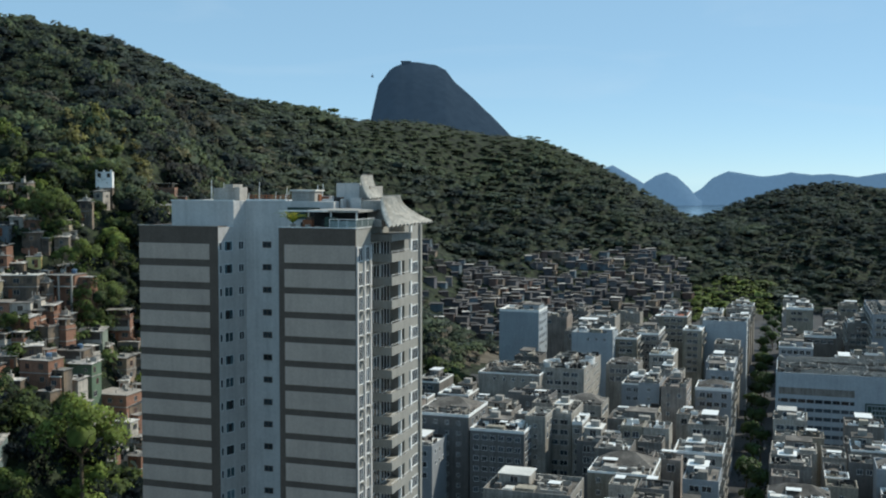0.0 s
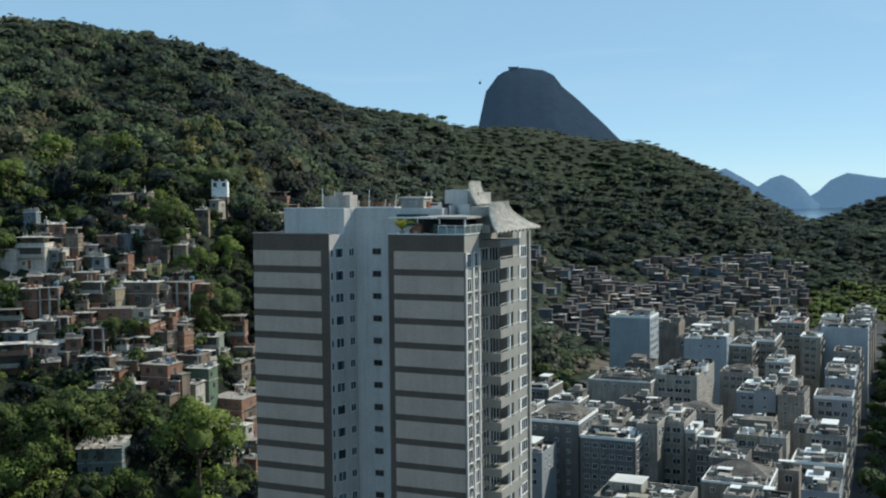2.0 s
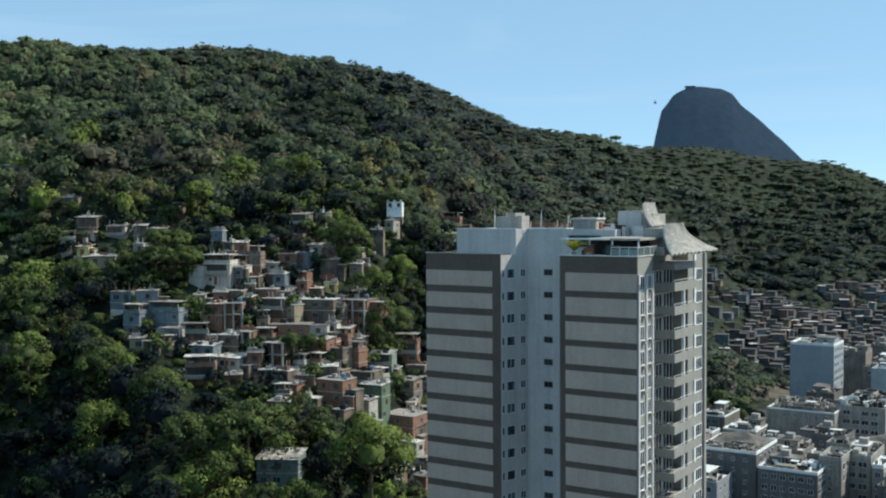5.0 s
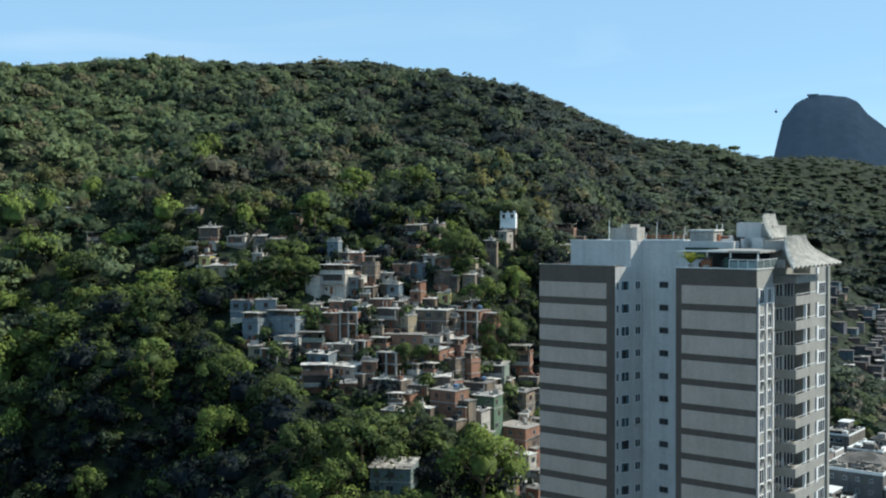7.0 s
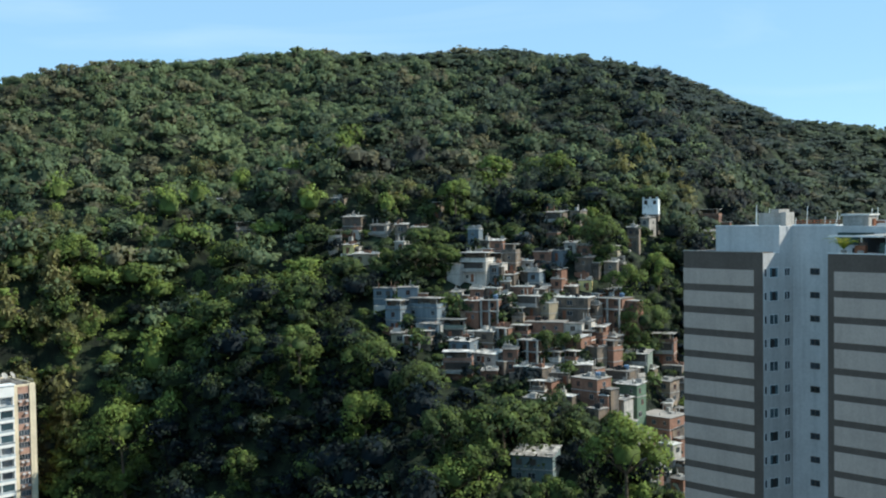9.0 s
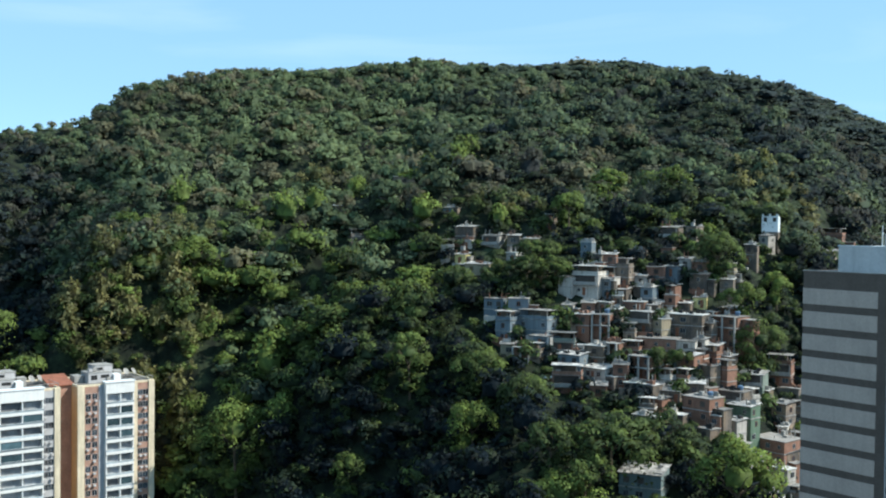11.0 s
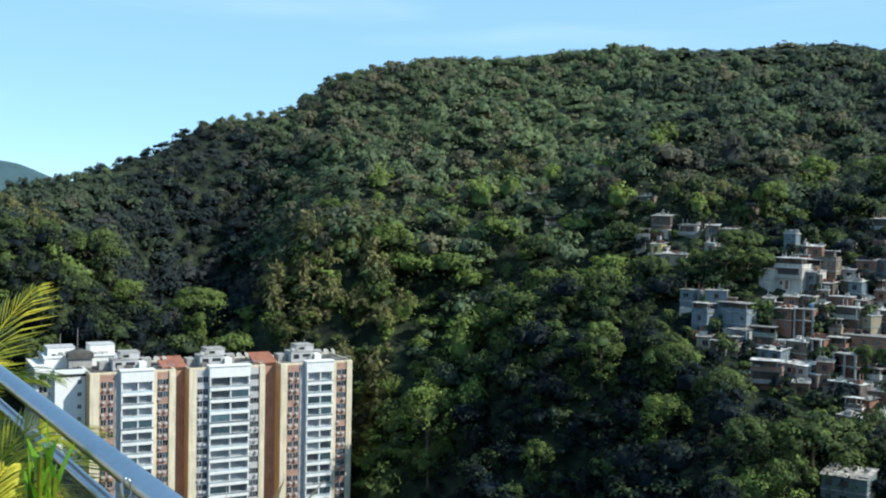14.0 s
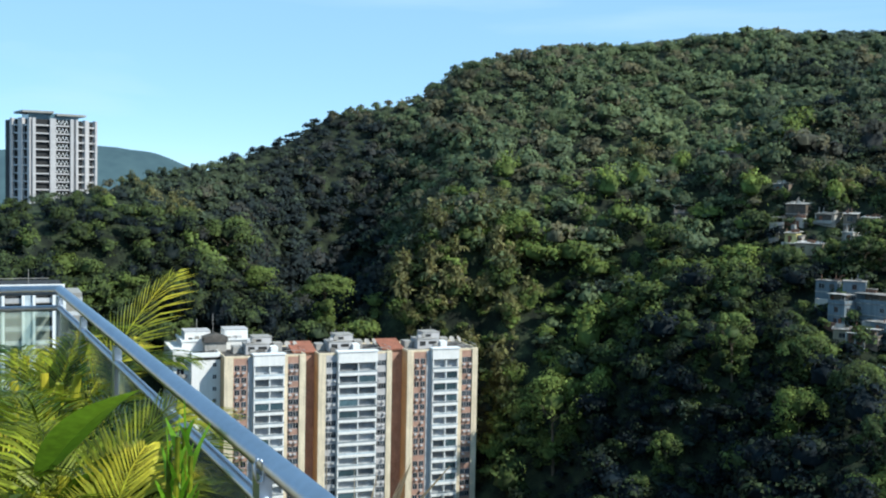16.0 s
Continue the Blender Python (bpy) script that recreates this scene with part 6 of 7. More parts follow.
def fill_village():
    """Smaller houses crowded between the ones above, and others scattered up the slope."""
    g = VILLAGE
    n = 0
    for _ in range(9000):
        if n >= 84:
            break
        r = g.uniform(238, 300)
        az = g.gauss(22.5, 4.2)
        if az < 13.5 or az > 31.5 or (r < 250 and az > 24) or (az > 28 and r < 262):
            continue
        if (az < 19.4 and r > 262) or (az > 27.8 and r > 272) or r > 285 and g.random() < 0.8:
            continue
        x, y = polar(az, r)
        w = g.uniform(2.8, 4.8)
        if any(math.hypot(x - a, y - b) < (w + c) * 0.44 for a, b, c in PLACED):
            continue
        PLACED.append((x, y, w))
        house(az, r, w, g.choice((2.5, 2.8, 2.9, 4.9)), g.choice("cccbbwcbwlcyybo"), turn=g.uniform(-45, 0), plain=True)
        n += 1
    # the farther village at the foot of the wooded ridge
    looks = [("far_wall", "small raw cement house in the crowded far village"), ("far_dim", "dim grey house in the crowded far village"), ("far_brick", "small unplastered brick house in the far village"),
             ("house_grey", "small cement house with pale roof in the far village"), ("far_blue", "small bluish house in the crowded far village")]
    crowd = []
    made = 0
    for i in range(4200):
        az = g.uniform(-12.8, 3.0)
        foot = float(np.interp(az, FOOT_AZ, FOOT_R))
        r = foot + g.uniform(20, 140) * (1 if az > -11 else 0.8) if az < -4.5 else g.uniform(600, 725)
        w = g.uniform(3.4, 7.5)
        if az > -1.0 and g.random() < 0.6 or made >= 540:
            continue
        x, y = polar(az, r)
        if any(math.hypot(x - a, y - b) < (w + c) * 0.27 for a, b, c in PLACED):
            continue
        PLACED.append((x, y, w * 0.8))
        made += 1
        crowd.append((r - foot if az < -4.5 else r - 600, x, y, w, min(w, 5.5) * g.uniform(0.7, 1.0), g.choice((2.6, 2.9, 4.6, 5.2)), az + g.uniform(-30, 20), g.choice((0, 0, 0, 0, 1, 1, 1, 2, 2, 3, 3, 4)), g.choice((0, 0, 0, 0, 2, 0, 0, 1, 0, 2)), g.uniform(-0.25, 0.3)))
    roofs = ("far_roof", "sheet", "roof_dark")

    def shack(bm_wall, bm_roof, w, d, h, tilt):
        """Walls with a dark door gap's width left plain, and a sheet roof that leans to one side."""
        box_into(bm_wall, -w / 2, w / 2, 0, d, -4, h)
        low = [bm_roof.verts.new(v) for v in ((-w / 2 - 0.35, -0.5, h + 0.02), (w / 2 + 0.35, -0.5, h + 0.02 + max(0, tilt)), (w / 2 + 0.35, d + 0.3, h + 0.2 + max(0, tilt)), (-w / 2 - 0.35, d + 0.3, h + 0.2 + max(0, -tilt)))]
        up = [bm_roof.verts.new(v.co + Vector((0, 0, 0.14))) for v in low]
        return [bm_roof.faces.new([(low + up)[i] for i in k]) for k in ((3, 2, 1, 0), (4, 5, 6, 7), (0, 1, 5, 4), (1, 2, 6, 5), (2, 3, 7, 6), (3, 0, 4, 7))]

    crowd.sort()
    for _, x, y, w, d, h, yaw, k, q, tilt in crowd[:110]:
        bw, br = bmesh.new(), bmesh.new()
        shack(bw, br, w, d, h, tilt)
        e = part("house", bw, M[looks[k][0]])
        e.matrix_world = pose(x, y, height(x, y), 0, 0, yaw)
        tagged(e, looks[k][1], "house", "far hillside houses")
        part("roof", br, M[roofs[q]], e)
    bm = bmesh.new()
    for _, x, y, w, d, h, yaw, k, q, tilt in crowd[110:]:
        one = bmesh.new()
        for f in shack(one, one, w, d, h, tilt):
            f.material_index = 5 + q
        for f in one.faces:
            f.material_index = f.material_index or k
        one.transform(pose(x, y, height(x, y), 0, 0, yaw))
        me = bpy.data.meshes.new("shack")
        one.to_mesh(me)
        one.free()
        bm.from_mesh(me)
        bpy.data.meshes.remove(me)
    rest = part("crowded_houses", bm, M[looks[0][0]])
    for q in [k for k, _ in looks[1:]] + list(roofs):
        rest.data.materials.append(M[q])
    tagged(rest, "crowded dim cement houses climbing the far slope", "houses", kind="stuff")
    for az, r in ((37.1, 345), (36.3, 352), (38.6, 335), (34.0, 360), (35.5, 398), (40.0, 350), (1.0, 560), (0.2, 585), (-1.2, 600)):
        house(az, r, g.uniform(5, 7), 3.0, "c", far=True)


fill_village()

# ---- woods ----
def in_village(az, r):
    """How densely houses stand on the near slope, 0 to 1."""
    return np.exp(-(((az - 22.5) / 7.0) ** 4) - ((r - 268) / 42.0) ** 4)


STANDING = [(18.7, 208, 9.0, 24, 0.95, 0.9, "large bright yellow-green tree above the lowest houses"), (25.2, 216, 10.5, 16, 0.42, 0.42, "broad flat-crowned dark tree on the slope"), (22.6, 226, 6.0, 12, 0.3, 0.6, "green tree below the houses"),
            (17.6, 332, 6.5, 13, 0.3, 0.5, "spreading olive-green tree on the slope"), (17.0, 300, 4.6, 10, 0.75, 0.8, "round light-green tree among the houses"), (20.0, 292, 6.5, 13, 0.45, 0.8, "tall green tree between the houses"),
            (25.6, 345, 5.2, 12, 0.9, 0.8, "light-green tree above the village"), (22.2, 340, 5.5, 12, 0.8, 0.8, "light-green tree beside the upper houses"), (29.4, 292, 6.0, 12, 0.4, 0.7, "dark green tree over the houses"),
            (27.6, 318, 5.5, 13, 0.75, 0.8, "light-green tree behind the houses"), (17.9, 276, 7.0, 13, 0.5, 0.7, "broad green tree beside the open brick house"), (18.9, 284, 5.5, 12, 0.65, 0.8, "light-green tree beside the brick house"), (29.7, 287, 6.0, 10, 0.4, 0.7, "dense green tree above the bluish houses"), (28.2, 285, 5.0, 9, 0.55, 0.7, "green tree above the bluish houses"), (21.9, 258, 3.6, 8, 0.5, 0.9, "narrow green tree between the brick houses"), (23.0, 256, 3.4, 8, 0.4, 0.9, "dark green tree between the brick houses"), (41.0, 240, 4.5, 9, 0.55, 1.2, "leafy green tree out of the dark valley"), (24.4, 203, 5.0, 9, 0.35, 0.6, "dark green tree before the turquoise house"), (22.6, 204, 5.5, 10, 0.6, 0.7, "green tree before the turquoise house"), (26.6, 208, 6.0, 11, 0.5, 0.7, "green tree on the slope below the houses"), (28.5, 214, 6.0, 12, 0.4, 0.8, "green tree on the slope below the houses"), (7.9, 860, 5.5, 9, 0.55, 0.45, "thin flat-crowned tree on the skyline"), (6.7, 866, 6.0, 9, 0.6, 0.4, "thin flat-crowned tree on the skyline"), (5.7, 872, 5.0, 8, 0.6, 0.4, "flat-crowned tree on the skyline"),
            (-1.0, 268, 5.0, 11, 0.6, 0.8, "street tree between the towers"), (-2.6, 262, 4.5, 10, 0.4, 0.8, "dark street tree before the flats"), (-4.6, 270, 4.0, 9, 0.35, 0.8, "dark street tree before the flats"), (-6.4, 262, 4.5, 9, 0.3, 0.8, "dark street tree before the flats"), (0.0, 470, 6.0, 12, 0.7, 0.8, "light-green tree on the bank"),
            (57.5, 322, 9.0, 20, 0.7, 0.42, "flat-crowned light-green tree before the dark ravine"), (60.6, 338, 7.0, 14, 0.75, 0.6, "olive-green tree before the dark ravine"), (62.4, 336, 10.0, 18, 0.45, 0.55, "broad domed tree at the edge of the ravine"),
            (47.2, 330, 8.0, 13, 0.8, 0.8, "light-green tree behind the bamboo"), (45.0, 279, 9.0, 22, 0.9, 1.2, "tall leafy yellow-green tree above the valley"), (39.2, 253, 4.5, 10, 0.55, 1.1, "leafy green tree out of the dark valley"),
            (32.4, 258, 7.5, 10, 0.5, 0.6, "broad green tree on the dark slope"), (32.5, 236, 6.2, 11, 0.85, 0.9, "bright yellow-green tree on the dark slope"), (27.7, 206, 8.0, 10, 0.8, 0.6, "bright yellow-green tree low on the slope"), (29.8, 238, 6.2, 11, 0.4, 0.6, "dark domed tree below the bluish houses"), (35.9, 262, 6.0, 14, 0.6, 1.1, "olive-green leafy tree on the slope")]
# bamboo clumps on the spur: bearing, distance, reach, height
CLUMPS = [(53.2, 325, 6.5, 15), (50.6, 318, 7.5, 16), (48.8, 319, 6.5, 15), (51.7, 316, 6.5, 13), (49.7, 313, 6.0, 13), (47.6, 312, 5.5, 12), (52.8, 315, 5.5, 12)]



def build_woods():
    rng = np.random.default_rng(5)
    near = [tree_shape(rng, 375, 24, 0.07, 0.75, 0.8, wide=0.74, small=0.17, large=0.36) for _ in range(7)] + [tree_shape(rng, 370, 14, 0.072, 0.45, 0.8, wide=0.82, small=0.2, large=0.38) for _ in range(3)] + [tree_shape(rng, 370, 30, 0.066, 1.15, 0.75, wide=0.7, small=0.15, large=0.3) for _ in range(4)]
    fine = dict(wide=0.86, small=0.15, large=0.3)
    mid = [tree_shape(rng, 155, 20, 0.114, 0.66, 0.7, **fine) for _ in range(7)] + [tree_shape(rng, 152, 14, 0.11, 0.5, 0.7, wide=0.85, small=0.2, large=0.36) for _ in range(3)] + [tree_shape(rng, 152, 16, 0.105, 0.95, 0.66, wide=0.72, small=0.2, large=0.36) for _ in range(3)]
    far = [tree_shape(rng, 66, 16, 0.16, 0.6, **fine) for _ in range(6)] + [tree_shape(rng, 70, 9, 0.16, 0.7, wide=0.75, small=0.22, large=0.4) for _ in range(4)]
    bush = [crown_shape(rng, 36, 5, 0.24, 0.7) for _ in range(5)]
    bamboo = [plume_shape(rng, 17, 20) for _ in range(4)]
    bare = [twig_shape(rng, 16) for _ in range(3)]
    spots = []
    r = 150.0
    while r < 1165:
        step = 5.9 if r < 330 else 5.8 if r < 520 else 6.4 if r < 720 else 7.0
        da = math.degrees(step / r)
        az = np.arange(-26, 80, da)
        az = az + rng.uniform(-0.6, 0.6, len(az)) * da
        spots.append(np.stack([az, r + rng.uniform(-0.6, 0.6, len(az)) * step], 1))
        r += step * 0.9
    s = np.concatenate(spots)
    # steep banks carry more trees, one above the other
    a0, r0 = np.radians(s[:, 0]), s[:, 1]
    px_, py_ = -r0 * np.sin(a0), r0 * np.cos(a0)
    rise = np.hypot(ground_height(px_ + 3, py_) - ground_height(px_ - 3, py_), ground_height(px_, py_ + 3) - ground_height(px_, py_ - 3)) / 6
    for limit in (0.85, 1.2, 1.6, 2.0):
        more = s[:len(rise)][(rise > limit) & (r0 < 520)]
        s = np.concatenate([s, more + np.stack([rng.uniform(-2.5, 2.5, len(more)) / more[:, 1] * 57, rng.uniform(-2.5, 2.5, len(more))], 1)])
    az, r = s[:, 0], s[:, 1]
    x, y = -r * np.sin(np.radians(az)), r * np.cos(np.radians(az))
    rf, rc = smooth_table(az, FOOT_AZ, FOOT_R), smooth_table(az, FOOT_AZ, CREST_R)
    keep = (r > rf + 2) & (r < rc + 14)
    u, v = x * math.cos(GRID) - y * math.sin(GRID), x * math.sin(GRID) + y * math.cos(GRID)
    keep &= ~((u > UF - 26) & (u < UF + 42) & (v > 26) & (v < 114))  # the apartment towers
    keep &= ~((np.abs(az - 72.6) < 5) & (r > 205) & (r < 262))
    keep &= ~((np.abs(az - 71) < 4) & (r > 380) & (r < 425))
    house_x, house_y, house_w = (np.array(q) for q in zip(*PLACED))
    on_house = np.zeros(len(x), bool)
    for a, b, w in zip(house_x, house_y, house_w):
        # keep the house and the slope just below its front clear
        dist = np.hypot(a, b)
        fx, fy = -a / dist, -b / dist
        along, across = (x - a) * fx + (y - b) * fy, (x - a) * fy - (y - b) * fx
        on_house |= (np.abs(across) < w * 0.5 + 0.6) & (along > -w * 0.9 - 1.0) & (along < 1.2)
    keep &= ~on_house
    shy = np.zeros(len(x), bool)
    for a, b, w in zip(house_x, house_y, house_w):
        dist = np.hypot(a, b)
        along, across = -((x - a) * a + (y - b) * b) / dist, ((x - a) * b - (y - b) * a) / dist
        shy |= (np.abs(across) < w * 0.5 + 2.0) & (along > 0) & (along < 13)
    for q in STANDING + CLUMPS:
        # room round each tree that stands out, and before it
        if q[1] < 345 and q[2] > 4:
            (a, b), dist = polar(q[0], q[1]), q[1]
            along, across = -((x - a) * a + (y - b) * b) / dist, ((x - a) * b - (y - b) * a) / dist
            shy |= (np.abs(across) < q[2] * 0.75) & (along > -q[2] * 0.4) & (along < q[2] * 0.6 + 3)
    keep &= rng.uniform(0, 1, len(r)) > 0.1 * in_village(az, r)
    slum = (az > -12.5) & (az < 3.0) & (r > np.where(az < -4.5, rf + 25, 590)) & (r < np.where(az < -4.5, rf + 165, 745))
    keep &= ~(slum & (rng.uniform(0, 1, len(r)) < 0.5))
    x, y, az, r, rf, rc, shy = x[keep], y[keep], az[keep], r[keep], rf[keep], rc[keep], shy[keep]
    z = ground_height(x, y)
    steep = np.hypot(ground_height(x + 2, y) - ground_height(x - 2, y), ground_height(x, y + 2) - ground_height(x, y - 2)) / 4
    z = z + np.clip(steep - 0.5, 0, 1.5) * 2.0
    lie = unit(np.stack([-(ground_height(x + 6, y) - ground_height(x - 6, y)) / 12, -(ground_height(x, y + 6) - ground_height(x, y - 6)) / 12, np.ones(len(x))], 1))
    patch = wave(x, y, 0.022, 7.7) + 0.5 * wave(x, y, 0.06, 3.1)
    dry = wave(x, y, 0.04, 2.9)
    brown = wave(x, y, 0.03, 5.3)
    grass = np.exp(-((az - 0.5) / 6.5) ** 2) * np.clip((r - (rc - 170)) / 110, 0, 1)
    bright = np.exp(-((az + 15) / 2.2) ** 4) * (r < rf + 65)
    # shade in the gullies and sun on the slopes, put into the leaf tone
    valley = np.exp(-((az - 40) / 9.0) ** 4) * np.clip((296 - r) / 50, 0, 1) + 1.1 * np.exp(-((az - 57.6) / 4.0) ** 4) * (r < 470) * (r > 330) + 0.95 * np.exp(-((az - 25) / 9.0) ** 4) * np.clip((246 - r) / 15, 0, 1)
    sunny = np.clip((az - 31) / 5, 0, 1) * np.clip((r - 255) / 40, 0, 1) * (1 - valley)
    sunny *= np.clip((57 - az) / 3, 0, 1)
    spur = (az > 46.3) & (az < 54.6) & (r > 298) & (r < 348)
    groups = {"near_woods": [], "hillside_woods": [], "far_woods": [], "bamboo_thickets": [], "dry_woods": []}
    kinds = {k: [] for k in groups}
    low = in_village(az, r)
    for i in range(len(x)):
        q = rng.uniform()
        size = rng.uniform(2.5, 3.4) if q < 0.45 else rng.uniform(3.4, 4.6) if q < 0.82 else rng.uniform(4.8, 7.6)
        if r[i] < 330:
            size *= 1.02
        size = min(size, 2.4 + max(0.0, (rc[i] - r[i]) / 18))
        if shy[i]:
            size = min(size, 2.0)
        elif low[i] > 0.3:
            size = min(size, 3.4) * 0.8
        tall = size * (rng.uniform(0.7, 1.2) if r[i] < 330 else rng.uniform(0.75, 1.25))
        # leaf tone by kind and patch, lowered for shade, raised for sunlit ground
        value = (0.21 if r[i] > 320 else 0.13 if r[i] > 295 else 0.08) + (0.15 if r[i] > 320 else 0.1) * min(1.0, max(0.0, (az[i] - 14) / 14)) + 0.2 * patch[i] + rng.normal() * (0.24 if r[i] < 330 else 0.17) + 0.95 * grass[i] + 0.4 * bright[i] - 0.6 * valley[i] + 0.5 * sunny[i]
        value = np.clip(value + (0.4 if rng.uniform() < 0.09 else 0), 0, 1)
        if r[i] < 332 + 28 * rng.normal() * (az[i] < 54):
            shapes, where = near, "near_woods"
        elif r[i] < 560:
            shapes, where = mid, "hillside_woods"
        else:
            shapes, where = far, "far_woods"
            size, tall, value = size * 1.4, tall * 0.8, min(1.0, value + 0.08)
        if bright[i] > 0.5:
            where, value = "near_woods", 0.55 + 0.25 * rng.uniform()
        if grass[i] > 0.55:
            size, tall = size * 0.85, tall * 0.3
        shape = shapes[rng.integers(len(shapes))]
        if 325 < r[i] < 700 and rng.uniform() < 0.06 + 0.3 * max(0.0, float(brown[i])) + 0.3 * math.exp(-(((az[i] - 50) / 7) ** 2)):
            where = "dry_woods"
        lift = rng.uniform(0, 0.7 if r[i] < 330 else 0.45 if r[i] < 560 else 0.2) * size if low[i] < 0.3 and not shy[i] and rc[i] - r[i] > 30 else 0.0
        if spur[i] > 0.5 and rng.uniform() < 0.75 or dry[i] > 0.7 and r[i] < 400 and rng.uniform() < 0.5:
            # bamboo over a lower thicket
            t = placed(shape, x[i], y[i], z[i] + 0.4 * tall, size * 0.85, tall * 0.85, rng.uniform(0, 6.3))
            groups[where].append(t)
            kinds[where].append(np.clip(value + 0.15 + 0.07 * t[2], 0, 1))
            shape, value, tall, where = bamboo[rng.integers(4)], np.clip(rng.normal(0.5, 0.25), 0, 1), size * rng.uniform(1.1, 1.6), "bamboo_thickets"
        elif rng.uniform() < (0.025 if rc[i] - r[i] > 130 else 0.0) and not shy[i]:
            shape, tall, lift = bare[rng.integers(3)], size * 1.2, 2.0
        t = placed(shape, x[i], y[i], z[i] + 0.5 * tall + lift, size, tall, rng.uniform(0, 6.3))
        if r[i] > 330:
            # close canopies share the lie of the slope
            t = (t[0], unit((t[1] + (0.9 if r[i] < 560 else 1.5) * lie[i]).reshape(-1, 3)).reshape(t[1].shape), t[2])
        groups[where].append(t)
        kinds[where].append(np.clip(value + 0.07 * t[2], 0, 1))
        if rng.uniform() < 0.4 and where in ("near_woods", "hillside_woods"):
            a, b = x[i] + rng.uniform(-3, 3), y[i] + rng.uniform(-3, 3)
            t = placed(bush[rng.integers(5)], a, b, z[i] + 0.8, rng.uniform(1.4, 2.4), rng.uniform(1.0, 2.0), rng.uniform(0, 6.3))
            groups[where].append(t)
            kinds[where].append(np.clip(value * 0.8 + 0.05 * t[2], 0, 1))
    # shrubs and small trees in the gaps of the village
    shrub = [crown_shape(rng, 120, 7, 0.14) for _ in range(6)]
    for _ in range(900):
        a0, r0 = rng.normal(23, 5.5), rng.uniform(225, 345)
        a, b = polar(a0, r0)
        if a0 < 13 or a0 > 36 or np.any(np.hypot(house_x - a, house_y - b) < house_w * 0.5):
            continue
        size = rng.uniform(1.0, 2.4) if rng.uniform() < 0.75 else rng.uniform(2.4, 4.2)
        t = placed(shrub[rng.integers(6)], a, b, height(a, b) + size * 0.6, size, size, rng.uniform(0, 6.3))
        groups["near_woods"].append(t)
        kinds["near_woods"].append(np.clip(rng.normal(0.25, 0.2) + 0.07 * t[2], 0, 1))
    for _ in range(300):
        # scrub over the steep ground beside the village
        a, b = polar(rng.uniform(29, 38), rng.uniform(245, 305))
        if np.any(np.hypot(house_x - a, house_y - b) < house_w * 0.5):
            continue
        size = rng.uniform(1.6, 3.0)
        t = placed(shrub[rng.integers(6)], a, b, height(a, b) + size * 0.5, size, size * 0.9, rng.uniform(0, 6.3))
        groups["near_woods"].append(t)
        kinds["near_woods"].append(np.clip(rng.normal(0.35, 0.2) + 0.07 * t[2], 0, 1))
    words = {"near_woods": "dense mixed green trees on the lower slope", "hillside_woods": "dense dark green forest on the hillside", "far_woods": "distant forest over the ridge", "bamboo_thickets": "feathery olive-yellow bamboo clumps among the trees", "dry_woods": "greyish olive trees scattered through the hillside forest"}
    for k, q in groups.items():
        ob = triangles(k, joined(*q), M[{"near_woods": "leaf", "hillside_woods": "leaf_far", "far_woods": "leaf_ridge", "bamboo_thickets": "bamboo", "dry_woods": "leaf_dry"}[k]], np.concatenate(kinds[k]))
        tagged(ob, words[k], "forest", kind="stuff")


build_woods()

# trees that stand out one by one, and the avenue's trees
for i in range(27):
    v = 300 + i * 19.0
    u = -11.8 - 3.5 * min(1.0, i / 10) + (i % 3) * (2.0 if i < 17 else 5.0)
    q = grid_pose(u, v, 0).translation
    tree(q.x, q.y, 0.0, 3.6 + (i % 4) * 0.4, 10.0 + (i % 3), 40 + i, "avenue_tree", "dense green shade tree on the avenue", 420, "leaf_street", 0.45, 0.7, 0.13, 11, "avenue trees")
g = random.Random(31)
for i in range(36):
    # dark trees on the bank below the far village
    x, y = polar(g.uniform(-3.6, 1.2), g.uniform(385, 480))
    u, v = x * math.cos(GRID) - y * math.sin(GRID), x * math.sin(GRID) + y * math.cos(GRID)
    if not any(a - 3 < u < b + 3 and c - 3 < v < d + 3 for a, b, c, d in TAKEN):
        tree(x, y, height(x, y), g.uniform(4.0, 6.5), g.uniform(10, 15), 300 + i, "tree", "dark green tree on the bank behind the flats", 420, "leaf", g.uniform(0.05, 0.35), 0.75, 0.12, 11, "bank trees")
for i, (az, r, radius, tall, kind, flat, words) in enumerate(STANDING):
    x, y = polar(az, r)
    tree(x, y, height(x, y), radius, tall, 90 + i, "tree", words, 3600 if radius > 6 and r < 345 else 1900 if r < 345 else 500, "leaf", kind, flat, 0.036 if radius > 6 and r < 345 else 0.05 if r < 345 else 0.1, 34 if radius > 6 else 22, lobes=(0.16, 0.34))

for i, (az, r, reach, tall) in enumerate(CLUMPS):
    x, y = polar(az, r)
    rng = np.random.default_rng(700 + i)
    e = empty("bamboo_clump", "feathery olive-yellow bamboo arching over the wooded spur", "bamboo", pose(x, y, height(x, y) - 0.5), group="bamboo clumps")
    low = placed(tree_shape(rng, 900, 18, 0.05, 0.9, 0.8, wide=0.8, small=0.2, large=0.36), 0, 0, tall * 0.42, reach * 0.8, tall * 0.42, 0)
    triangles("undergrowth", low, M["leaf"], np.clip(0.75 + 0.1 * low[2], 0, 1), e)
    top = placed(plume_shape(rng, 70, 34), 0, 0, tall * 0.56, reach, tall * 0.6, 0)
    triangles("cane_mass", top, M["bamboo"], np.clip(0.55 + 0.2 * top[2], 0, 1), e)

